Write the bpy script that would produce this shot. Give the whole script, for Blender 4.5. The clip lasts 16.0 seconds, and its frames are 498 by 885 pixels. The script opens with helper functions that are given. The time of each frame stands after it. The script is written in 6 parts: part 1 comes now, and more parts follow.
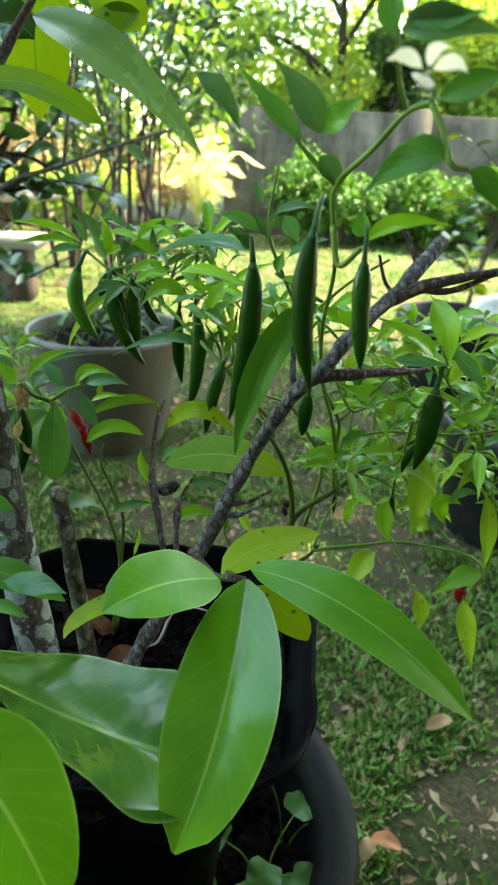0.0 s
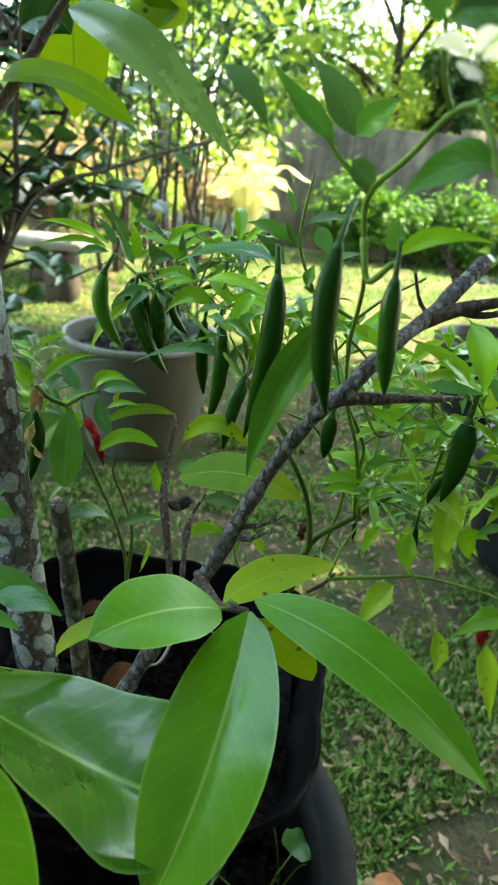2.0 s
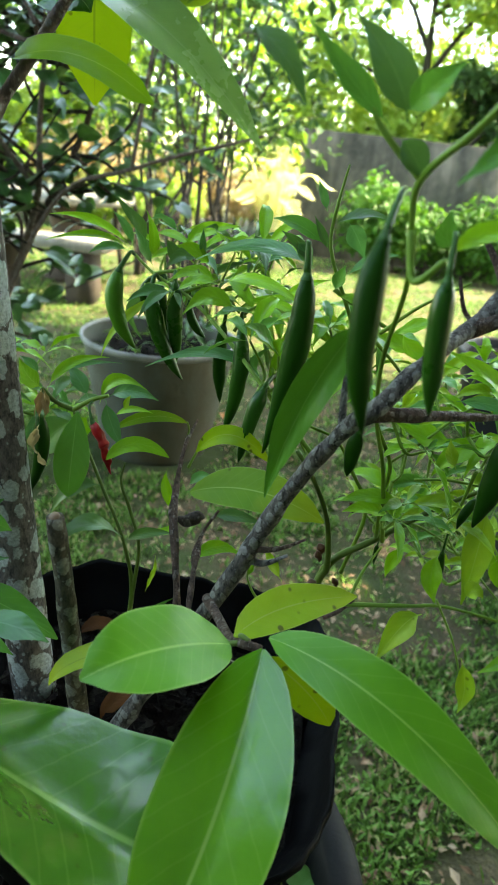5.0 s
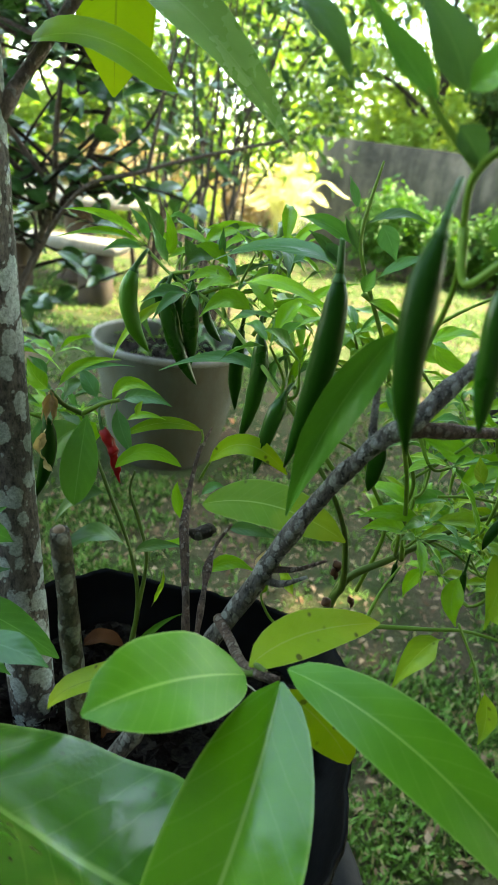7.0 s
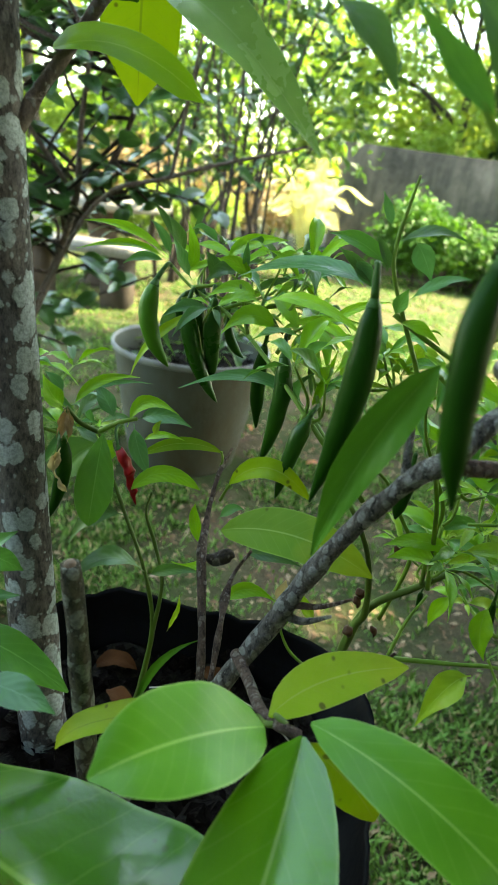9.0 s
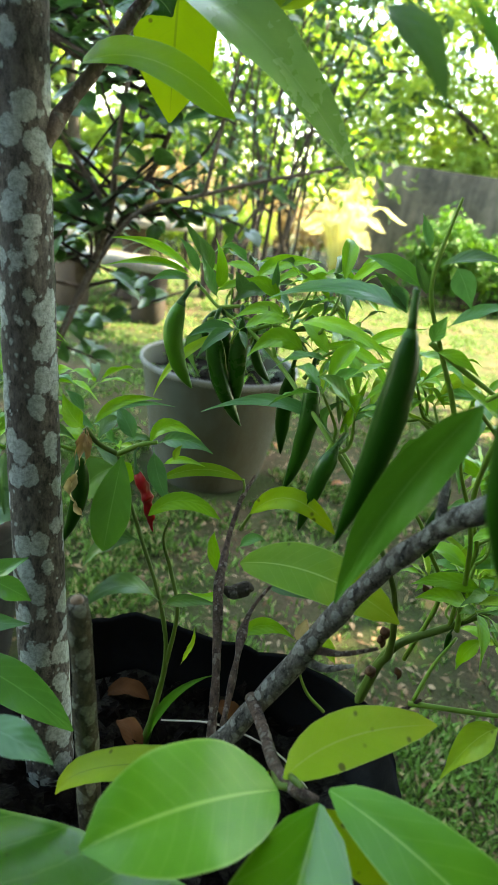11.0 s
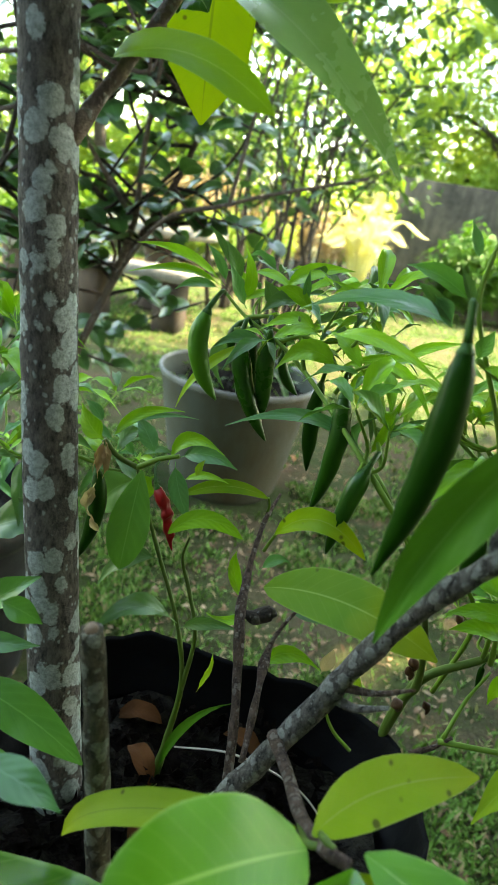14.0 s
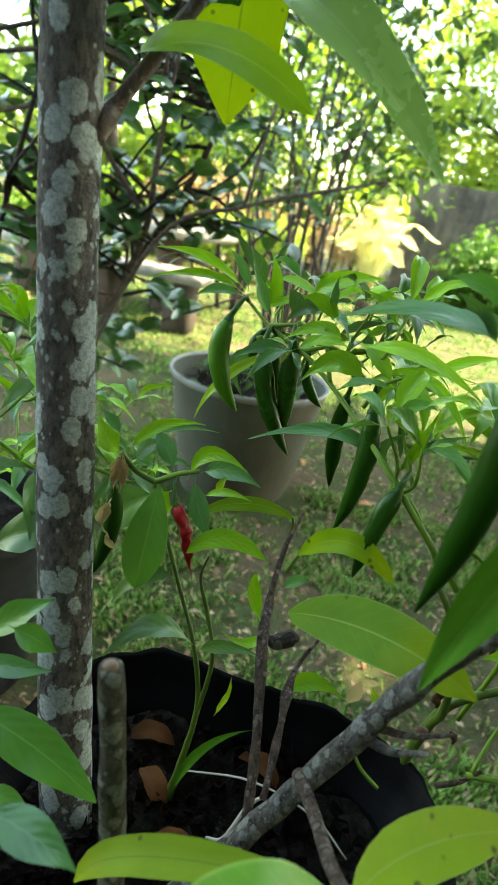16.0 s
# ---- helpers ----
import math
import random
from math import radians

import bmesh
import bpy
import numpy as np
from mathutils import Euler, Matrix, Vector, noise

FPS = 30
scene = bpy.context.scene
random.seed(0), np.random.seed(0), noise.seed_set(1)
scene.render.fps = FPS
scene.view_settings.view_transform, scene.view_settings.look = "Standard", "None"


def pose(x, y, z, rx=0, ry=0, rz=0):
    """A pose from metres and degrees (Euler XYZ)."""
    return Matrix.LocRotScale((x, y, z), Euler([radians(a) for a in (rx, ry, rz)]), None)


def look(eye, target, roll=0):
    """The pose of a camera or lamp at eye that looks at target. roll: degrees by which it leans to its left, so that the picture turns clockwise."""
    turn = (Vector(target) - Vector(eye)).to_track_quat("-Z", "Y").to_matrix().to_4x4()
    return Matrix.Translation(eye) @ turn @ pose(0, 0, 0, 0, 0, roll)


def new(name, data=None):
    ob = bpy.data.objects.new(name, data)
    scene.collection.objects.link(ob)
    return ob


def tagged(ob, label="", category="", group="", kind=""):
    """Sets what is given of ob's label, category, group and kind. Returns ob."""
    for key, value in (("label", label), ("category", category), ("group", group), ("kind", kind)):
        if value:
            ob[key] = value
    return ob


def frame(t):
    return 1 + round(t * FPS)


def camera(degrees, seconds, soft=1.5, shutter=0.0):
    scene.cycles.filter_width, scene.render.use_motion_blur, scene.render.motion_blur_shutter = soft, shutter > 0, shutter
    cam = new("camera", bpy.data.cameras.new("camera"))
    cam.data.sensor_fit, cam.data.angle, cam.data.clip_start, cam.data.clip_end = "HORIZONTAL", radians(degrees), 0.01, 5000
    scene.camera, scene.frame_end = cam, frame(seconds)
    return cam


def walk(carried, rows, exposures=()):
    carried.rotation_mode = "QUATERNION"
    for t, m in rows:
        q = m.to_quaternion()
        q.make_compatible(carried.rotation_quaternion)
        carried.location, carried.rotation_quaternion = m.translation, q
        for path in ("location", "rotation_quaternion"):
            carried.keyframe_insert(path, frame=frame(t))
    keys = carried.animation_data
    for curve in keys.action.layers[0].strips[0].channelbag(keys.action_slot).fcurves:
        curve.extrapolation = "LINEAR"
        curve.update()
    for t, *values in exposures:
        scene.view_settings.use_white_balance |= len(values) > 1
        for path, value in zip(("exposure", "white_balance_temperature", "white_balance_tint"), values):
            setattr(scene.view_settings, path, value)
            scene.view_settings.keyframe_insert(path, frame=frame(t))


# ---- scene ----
cam = camera(43.9, 16.0, 0.7)
cam.data.dof.use_dof, cam.data.dof.focus_distance, cam.data.dof.aperture_fstop = True, 0.42, 16.5
PATH = [
    (0, (0.0000, 0.0000, 1.1500), (-0.0344, 1.8084, 0.2964), 2.90),
    (0.5, (0.0029, 0.0069, 1.1496), (-0.0602, 1.8178, 0.3030), 3.13),
    (1, (0.0049, 0.0127, 1.1482), (-0.0769, 1.8273, 0.3113), 4.06),
    (1.5, (0.0069, 0.0195, 1.1468), (-0.0973, 1.8357, 0.3159), 4.80),
    (2, (0.0085, 0.0253, 1.1455), (-0.1264, 1.8417, 0.3192), 5.34),
    (2.5, (0.0081, 0.0311, 1.1451), (-0.1397, 1.8474, 0.3210), 6.07),
    (3, (0.0078, 0.0370, 1.1436), (-0.1536, 1.8540, 0.3236), 6.35),
    (3.5, (0.0074, 0.0438, 1.1421), (-0.1681, 1.8599, 0.3231), 6.35),
    (4, (0.0061, 0.0495, 1.1406), (-0.1745, 1.8660, 0.3234), 6.28),
    (6.5, (-0.0042, 0.0763, 1.1280), (-0.2076, 1.8977, 0.3274), 7.60),
    (7, (-0.0071, 0.0823, 1.1278), (-0.2184, 1.9039, 0.3295), 7.83),
    (7.5, (-0.0101, 0.0884, 1.1284), (-0.2330, 1.9081, 0.3290), 7.64),
    (8, (-0.0140, 0.0954, 1.1281), (-0.2461, 1.9152, 0.3314), 7.67),
    (8.5, (-0.0150, 0.1006, 1.1289), (-0.2663, 1.9199, 0.3372), 8.09),
    (9, (-0.0145, 0.1042, 1.1320), (-0.2843, 1.9200, 0.3382), 8.12),
    (9.5, (-0.0150, 0.1096, 1.1328), (-0.3039, 1.9256, 0.3464), 8.52),
    (10, (-0.0155, 0.1151, 1.1337), (-0.3339, 1.9315, 0.3594), 8.70),
    (12.5, (-0.0226, 0.1340, 1.1288), (-0.4168, 1.9470, 0.3821), 9.31),
    (13, (-0.0244, 0.1367, 1.1281), (-0.4296, 1.9490, 0.3853), 9.51),
    (13.5, (-0.0263, 0.1404, 1.1272), (-0.4390, 1.9522, 0.3876), 9.57),
    (14, (-0.0291, 0.1432, 1.1264), (-0.4471, 1.9561, 0.3926), 9.68),
    (14.5, (-0.0329, 0.1479, 1.1255), (-0.4552, 1.9604, 0.3932), 9.64),
    (15, (-0.0363, 0.1516, 1.1260), (-0.4646, 1.9614, 0.3903), 9.74),
    (15.5, (-0.0407, 0.1554, 1.1255), (-0.4736, 1.9650, 0.3920), 9.88),
    (16, (-0.0452, 0.1602, 1.1259), (-0.4861, 1.9678, 0.3924), 10.22),
]
EXPOSURES = ((0, 3.9, 8550, 0), (6, 3.88, 8650, 0), (16, 3.9, 9100, 2))
walk(cam, [(t, look(eye, target, roll)) for t, eye, target, roll in PATH], EXPOSURES)

# ---- world, sun and exposure ----
SUN_ELEVATION, SUN_TURN = 52.0, 62.0
world = bpy.data.worlds.new("sky")
scene.world = world
world.use_nodes = True
wn = world.node_tree
sky = wn.nodes.new("ShaderNodeTexSky")
sky.sky_type, sky.sun_disc = "NISHITA", False
sky.sun_elevation, sky.sun_rotation = radians(SUN_ELEVATION), radians(SUN_TURN)
wn.links.new(sky.outputs[0], wn.nodes["Background"].inputs[0])
wn.nodes["Background"].inputs[1].default_value = 0.15
lamp = bpy.data.lights.new("sun", "SUN")
lamp.energy, lamp.angle, lamp.color = 2.8, radians(0.6), (1.0, 0.93, 0.8)
sun = new("sun", lamp)
sun.matrix_world = look((6 * math.sin(radians(SUN_TURN)), 6 * math.cos(radians(SUN_TURN)), 6 * math.tan(radians(SUN_ELEVATION))), (0, 0, 0))


# ---- materials ----
class Nodes:
    """A node material, with short calls for its nodes."""

    def __init__(self, name, rough=0.6, metal=0.0, spec=0.5):
        self.mat = bpy.data.materials.new(name)
        self.mat.use_nodes = True
        self.t = self.mat.node_tree
        self.out = self.t.nodes["Material Output"]
        self.bsdf = self.t.nodes["Principled BSDF"]
        self.bsdf.inputs["Roughness"].default_value = rough
        self.bsdf.inputs["Metallic"].default_value = metal
        self.bsdf.inputs["Specular IOR Level"].default_value = spec

    def put(self, socket, value):
        if isinstance(value, bpy.types.NodeSocket):
            self.t.links.new(value, socket)
        elif isinstance(value, tuple) and len(value) == 3 and socket.type == "RGBA":
            socket.default_value = (*value, 1)
        else:
            socket.default_value = value

    def coords(self, kind="Object"):
        return self.t.nodes.new("ShaderNodeTexCoord").outputs[kind]

    def noise(self, scale, detail=4, rough=0.6, vec=None, distortion=0.0):
        n = self.t.nodes.new("ShaderNodeTexNoise")
        n.inputs["Scale"].default_value, n.inputs["Detail"].default_value = scale, detail
        n.inputs["Roughness"].default_value, n.inputs["Distortion"].default_value = rough, distortion
        self.t.links.new(vec or self.coords(), n.inputs["Vector"])
        return n.outputs["Fac"]

    def cells(self, scale, vec=None, feature="F1"):
        n = self.t.nodes.new("ShaderNodeTexVoronoi")
        n.feature = feature
        n.inputs["Scale"].default_value = scale
        self.t.links.new(vec or self.coords(), n.inputs["Vector"])
        return n.outputs["Distance"]

    def stretch(self, sx, sy, sz, kind="Object"):
        n = self.t.nodes.new("ShaderNodeMapping")
        n.inputs["Scale"].default_value = (sx, sy, sz)
        self.t.links.new(self.coords(kind), n.inputs["Vector"])
        return n.outputs[0]

    def ramp(self, fac, *stops):
        n = self.t.nodes.new("ShaderNodeValToRGB")
        while len(n.color_ramp.elements) < len(stops):
            n.color_ramp.elements.new(0.5)
        for e, (p, c) in zip(n.color_ramp.elements, stops):
            e.position, e.color = p, (*c, 1) if isinstance(c, tuple) else (c, c, c, 1)
        self.t.links.new(fac, n.inputs[0])
        return n.outputs[0]

    def mix(self, fac, a, b, how="MIX"):
        n = self.t.nodes.new("ShaderNodeMix")
        n.data_type, n.blend_type = "RGBA", how
        self.put(n.inputs[0], fac), self.put(n.inputs[6], a), self.put(n.inputs[7], b)
        return n.outputs[2]

    def math(self, how, a, b=0.0):
        n = self.t.nodes.new("ShaderNodeMath")
        n.operation = how
        self.put(n.inputs[0], a), self.put(n.inputs[1], b)
        return n.outputs[0]

    def uv(self):
        s = self.t.nodes.new("ShaderNodeSeparateXYZ")
        self.t.links.new(self.t.nodes.new("ShaderNodeUVMap").outputs[0], s.inputs[0])
        return s.outputs[0], s.outputs[1]

    def random(self, kind="Object"):
        if kind == "Object":
            return self.t.nodes.new("ShaderNodeObjectInfo").outputs["Random"]
        return self.t.nodes.new("ShaderNodeNewGeometry").outputs["Random Per Island"]

    def colour(self, value):
        self.put(self.bsdf.inputs["Base Color"], value)
        return self

    def rough(self, value):
        self.put(self.bsdf.inputs["Roughness"], value)
        return self

    def bump(self, height, strength=0.3, distance=0.01):
        n = self.t.nodes.new("ShaderNodeBump")
        n.inputs["Strength"].default_value, n.inputs["Distance"].default_value = strength, distance
        self.t.links.new(height, n.inputs["Height"])
        self.t.links.new(n.outputs[0], self.bsdf.inputs["Normal"])
        return n.outputs[0]

    def thin(self, colour, share):
        """Lets light through, as a leaf does."""
        tr = self.t.nodes.new("ShaderNodeBsdfTranslucent")
        self.put(tr.inputs[0], colour)
        m = self.t.nodes.new("ShaderNodeMixShader")
        m.inputs[0].default_value = share
        self.t.links.new(self.bsdf.outputs[0], m.inputs[1])
        self.t.links.new(tr.outputs[0], m.inputs[2])
        self.t.links.new(m.outputs[0], self.out.inputs[0])
        return self.mat


def leaf_material(name, low, high, rib, rough=0.38, spots=0.0, share=0.28, veins=9.0, spec=0.5, ridge=0.02):
    """Leaf blade: u across from -1 to 1 (kept as 0 to 1), v from stalk to tip; pale rib, faint veins, mottling, spots."""
    n = Nodes(name, rough, 0, spec)
    u, v = n.uv()
    side = n.math("ABSOLUTE", n.math("SUBTRACT", u, 0.5))
    base = n.mix(n.random(), low, high)
    mottle = n.noise(28, 5)
    base = n.mix(n.ramp(mottle, (0.35, 0.0), (0.65, 0.9)), base, n.mix(0.6, base, (high[0] * 1.25, high[1] * 1.15, high[2] * 1.2)))
    base = n.mix(n.ramp(n.noise(9, 3), (0.45, 0.0), (0.65, 0.6)), base, n.mix(0.8, base, (low[0] * 0.75, low[1] * 0.8, low[2] * 0.8)))
    wave = n.math("SINE", n.math("MULTIPLY", n.math("SUBTRACT", n.math("MULTIPLY", v, veins), n.math("MULTIPLY", side, 4.0)), 6.283))
    wander = n.math("MULTIPLY", n.noise(40, 2), 2.2)
    vein = n.ramp(n.math("SINE", n.math("ADD", n.math("MULTIPLY", n.math("SUBTRACT", n.math("MULTIPLY", v, veins), n.math("MULTIPLY", side, 4.0)), 6.283), wander)), (0.94, 0.0), (1.0, 0.3))
    base = n.mix(n.math("MULTIPLY", vein, 0.38), base, rib)
    base = n.mix(n.ramp(side, (0.008, 0.7), (0.022, 0.0)), base, rib)
    if spots >= 0.7:
        ageing = n.math("ADD", v, n.math("MULTIPLY", n.math("SUBTRACT", n.noise(22, 4), 0.5), 0.9))
        base = n.mix(n.ramp(ageing, (0.6, 0.0), (1.0, 0.5)), base, (0.3, 0.34, 0.014))
    if spots:
        spot = n.ramp(n.math("ADD", n.cells(75), n.math("MULTIPLY", n.noise(20), 0.25)), (0.22, spots), (0.28, 0.0))
        base = n.mix(spot, base, (0.03, 0.02, 0.008))
    n.colour(base)
    n.rough(n.math("ADD", n.math("MULTIPLY", n.noise(35, 4), 0.14), rough - 0.07))
    base = n.mix(n.ramp(side, (0.47, 0.0), (0.495, 0.5)), base, rib)
    n.colour(base)
    quilt = n.math("ADD", n.math("MULTIPLY", wave, ridge), n.math("ADD", n.math("MULTIPLY", n.noise(24, 2), 0.7), n.math("MULTIPLY", n.noise(95, 2), 0.16)))
    n.bump(quilt, 0.32 if ridge < 0.01 else 0.46, 0.005)
    return n.thin(n.mix(0.55, base, (high[0] * 1.6, high[1] * 1.3, high[2] * 0.6)), share)


BROAD = leaf_material("broad_leaf", (0.06, 0.215, 0.01), (0.088, 0.28, 0.013), (0.28, 0.46, 0.1), 0.4, veins=11, spec=0.32, ridge=0.006, share=0.2)
BROAD_GLOSS = leaf_material("broad_leaf_glossy", (0.06, 0.215, 0.01), (0.088, 0.28, 0.013), (0.28, 0.46, 0.1), 0.22, veins=9, spec=0.7, ridge=0.012)
# Yellow-green base also carries the light coming through a backlit leaf.
BROAD_LIME = leaf_material("broad_leaf_backlit_lime", (0.092, 0.21, 0.01), (0.115, 0.245, 0.013), (0.2, 0.33, 0.06), 0.46, share=0.42, veins=11, ridge=0.004, spec=0.25)
BROAD_DARK = leaf_material("broad_leaf_dark", (0.019, 0.085, 0.006), (0.028, 0.11, 0.008), (0.15, 0.28, 0.07), 0.2, spots=0.35, veins=10, spec=0.5, ridge=0.012, share=0.08)
# Base paled: the sky's sheen on the leaf is put into its colour.
BROAD_SKY_SHEEN = leaf_material("broad_leaf_sky_sheen", (0.13, 0.27, 0.075), (0.16, 0.32, 0.09), (0.22, 0.36, 0.14), 0.27, veins=11, ridge=0.006, share=0.25, spec=0.9)
BROAD_OLD = leaf_material("broad_leaf_yellowing", (0.16, 0.31, 0.012), (0.2, 0.35, 0.014), (0.28, 0.38, 0.09), 0.42, spots=0.9, veins=12, ridge=0.006, spec=0.2)
BROAD_AGED = leaf_material("broad_leaf_aged", (0.075, 0.18, 0.012), (0.105, 0.225, 0.016), (0.22, 0.33, 0.08), 0.5, spots=0.7, veins=12, ridge=0.006, spec=0.12)
BROAD_YELLOW = leaf_material("broad_leaf_yellow", (0.13, 0.235, 0.01), (0.16, 0.27, 0.012), (0.06, 0.1, 0.01), 0.5, spots=1.0, share=0.4, veins=12, ridge=0.006, spec=0.15)
CHILLI_LEAF = leaf_material("chilli_leaf", (0.075, 0.235, 0.01), (0.18, 0.42, 0.02), (0.21, 0.42, 0.07), 0.32, veins=7, share=0.24, spec=0.4)
CHILLI_LEAF_FRESH = leaf_material("chilli_leaf_fresh", (0.05, 0.19, 0.024), (0.08, 0.25, 0.034), (0.14, 0.33, 0.08), 0.36, veins=7, share=0.25, spec=0.4)
CHILLI_LEAF_MID = leaf_material("chilli_leaf_mid", (0.03, 0.12, 0.01), (0.043, 0.155, 0.014), (0.09, 0.21, 0.045), 0.4, veins=7, share=0.2, spec=0.25)
CHILLI_LEAF_BLUE = leaf_material("chilli_leaf_bluish", (0.04, 0.15, 0.04), (0.065, 0.21, 0.056), (0.13, 0.28, 0.11), 0.3, veins=7, spec=0.5)
CHILLI_LEAF_DARK = leaf_material("chilli_leaf_dark", (0.03, 0.095, 0.022), (0.055, 0.15, 0.03), (0.1, 0.2, 0.06), 0.4, veins=7)
CHILLI_LEAF_PALE = leaf_material("chilli_leaf_pale", (0.15, 0.3, 0.018), (0.24, 0.42, 0.028), (0.28, 0.44, 0.09), 0.38, spots=0.6, veins=7, share=0.25, spec=0.35)
CITRUS_LEAF = leaf_material("shrub_leaf", (0.016, 0.06, 0.014), (0.045, 0.13, 0.026), (0.08, 0.17, 0.05), 0.3, veins=8, share=0.2, spec=0.5, ridge=0.006)
WEED_LEAF = leaf_material("weed_leaf", (0.06, 0.19, 0.035), (0.1, 0.26, 0.05), (0.13, 0.28, 0.07), 0.45, veins=6)
DRY_LEAF = leaf_material("dry_leaf", (0.2, 0.12, 0.05), (0.36, 0.25, 0.12), (0.3, 0.22, 0.1), 0.7, spots=0.5)
CREAM_LEAF = leaf_material("withered_cream_leaf", (0.36, 0.28, 0.14), (0.5, 0.41, 0.24), (0.4, 0.3, 0.16), 0.7)
# Brown made darker to hold the deep shade over the bag's soil.
DEAD_LEAF = leaf_material("shaded_dead_brown_leaf", (0.03, 0.012, 0.004), (0.075, 0.03, 0.009), (0.05, 0.022, 0.008), 0.85, share=0.03, spec=0.08)
ORANGE_LEAF = leaf_material("fallen_orange_leaf", (0.42, 0.15, 0.05), (0.5, 0.22, 0.09), (0.45, 0.25, 0.12), 0.6)


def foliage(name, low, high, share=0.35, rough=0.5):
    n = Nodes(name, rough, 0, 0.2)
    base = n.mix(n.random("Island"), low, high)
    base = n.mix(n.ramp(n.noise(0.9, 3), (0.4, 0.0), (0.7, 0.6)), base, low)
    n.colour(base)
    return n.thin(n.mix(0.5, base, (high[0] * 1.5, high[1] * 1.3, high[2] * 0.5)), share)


# Yellow-green lifted so that sun on these crowns is in the colour.
CROWN_LIGHT = foliage("crown_sun_tinted", (0.15, 0.26, 0.05), (0.3, 0.43, 0.1), 0.55)
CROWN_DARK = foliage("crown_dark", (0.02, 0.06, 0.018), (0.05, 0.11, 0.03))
CROWN_MID = foliage("crown_green", (0.07, 0.17, 0.025), (0.17, 0.31, 0.04), 0.45)
# Tan of the sunlit patches behind the leaves, put on stand-in foliage.
CROWN_TAN = foliage("tan_backdrop_foliage", (0.26, 0.19, 0.1), (0.46, 0.37, 0.24), 0.4)
# Pale cream base stands in for sun glare on the fronds.
FROND = foliage("palm_frond_sun_glare", (0.5, 0.53, 0.33), (0.68, 0.7, 0.48), 0.5)
HEDGE = foliage("hedge_leaves", (0.028, 0.095, 0.014), (0.075, 0.2, 0.028))


def bark_material(name, dark, mid, lichen, amount, grain=60, spread=70):
    n = Nodes(name, 0.85, 0, 0.25)
    base = n.mix(n.ramp(n.noise(grain, 8, 0.75, n.stretch(1, 1, 0.45)), (0.36, 0.0), (0.62, 1.0)), dark, mid)
    warp = n.t.nodes.new("ShaderNodeVectorMath")
    warp.operation = "ADD"
    jitter = n.t.nodes.new("ShaderNodeVectorMath")
    jitter.operation, jitter.inputs[3].default_value = "SCALE", 0.55 / spread
    bend = n.t.nodes.new("ShaderNodeTexNoise")
    bend.inputs["Scale"].default_value = spread * 0.9
    n.t.links.new(n.coords(), bend.inputs["Vector"])
    n.t.links.new(bend.outputs["Color"], jitter.inputs[0])
    n.t.links.new(n.stretch(1, 1, 0.75), warp.inputs[0])
    n.t.links.new(jitter.outputs[0], warp.inputs[1])
    patch = n.math("SUBTRACT", 1.0, n.math("ADD", n.cells(spread, warp.outputs[0]), n.math("MULTIPLY", n.noise(spread * 0.3, 2), 0.5)))
    fine = n.noise(spread * 3.2, 6, 0.7)
    patch = n.math("ADD", patch, n.math("MULTIPLY", n.math("SUBTRACT", fine, 0.5), 0.42))
    mask = n.ramp(patch, (0.79 - amount, 0.0), (0.85 - amount, 1.0))
    specks = n.ramp(n.math("ADD", n.cells(spread * 2.6, warp.outputs[0]), n.math("MULTIPLY", n.noise(spread * 0.5, 3), 0.6)), (0.46, 1.0), (0.57, 0.0))
    mask = n.math("MAXIMUM", mask, n.math("MULTIPLY", specks, 0.75))
    base = n.mix(mask, base, n.mix(n.ramp(n.noise(330, 6, 0.75), (0.4, 0.0), (0.6, 1.0)), (lichen[0] * 0.55, lichen[1] * 0.56, lichen[2] * 0.53), lichen))
    n.colour(base)
    n.bump(n.math("ADD", n.math("MULTIPLY", mask, 0.25), n.noise(grain * 2, 6, 0.7, n.stretch(1, 1, 1.6))), 0.9, 0.006)
    return n.mat


BARK_LICHEN = bark_material("lichened_bark", (0.032, 0.028, 0.023), (0.195, 0.174, 0.15), (0.55, 0.62, 0.59), 0.55, 260, 74)
BARK_STUB = bark_material("lichened_stub", (0.025, 0.02, 0.013), (0.12, 0.108, 0.07), (0.25, 0.26, 0.21), 0.48, 220, 120)
BARK_STEM = bark_material("grey_brown_bark", (0.014, 0.012, 0.01), (0.185, 0.172, 0.152), (0.31, 0.315, 0.29), 0.46, 260, 170)
BARK_SMOOTH = bark_material("smooth_brown_bark", (0.07, 0.05, 0.037), (0.18, 0.135, 0.105), (0.25, 0.23, 0.2), 0.3, 120, 120)
BARK_TWIG = bark_material("brown_twig", (0.025, 0.015, 0.011), (0.135, 0.09, 0.068), (0.24, 0.2, 0.17), 0.36, 260, 190)
BARK_DARK = bark_material("dark_bark", (0.018, 0.014, 0.011), (0.05, 0.039, 0.03), (0.12, 0.115, 0.1), 0.3, 30)


def stem_material(name, low, high):
    n = Nodes(name, 0.5, 0, 0.2)
    n.colour(n.mix(n.noise(35, 4), low, high))
    n.bump(n.noise(150, 4, 0.6, n.stretch(1, 1, 0.2)), 0.3, 0.002)
    return n.mat


GREEN_STEM = stem_material("green_stem", (0.065, 0.15, 0.016), (0.17, 0.29, 0.036))
OLD_STEM = stem_material("brown_green_stem", (0.036, 0.066, 0.011), (0.085, 0.145, 0.023))


def fruit_material(name, low, high, rough=0.38, spec=0.22):
    n = Nodes(name, rough, 0, spec)
    n.colour(n.mix(n.noise(25, 3), low, high))
    n.rough(n.math("ADD", n.math("MULTIPLY", n.noise(60, 3), 0.18), rough - 0.06))
    n.bump(n.noise(45, 3), 0.2, 0.003)
    return n.mat


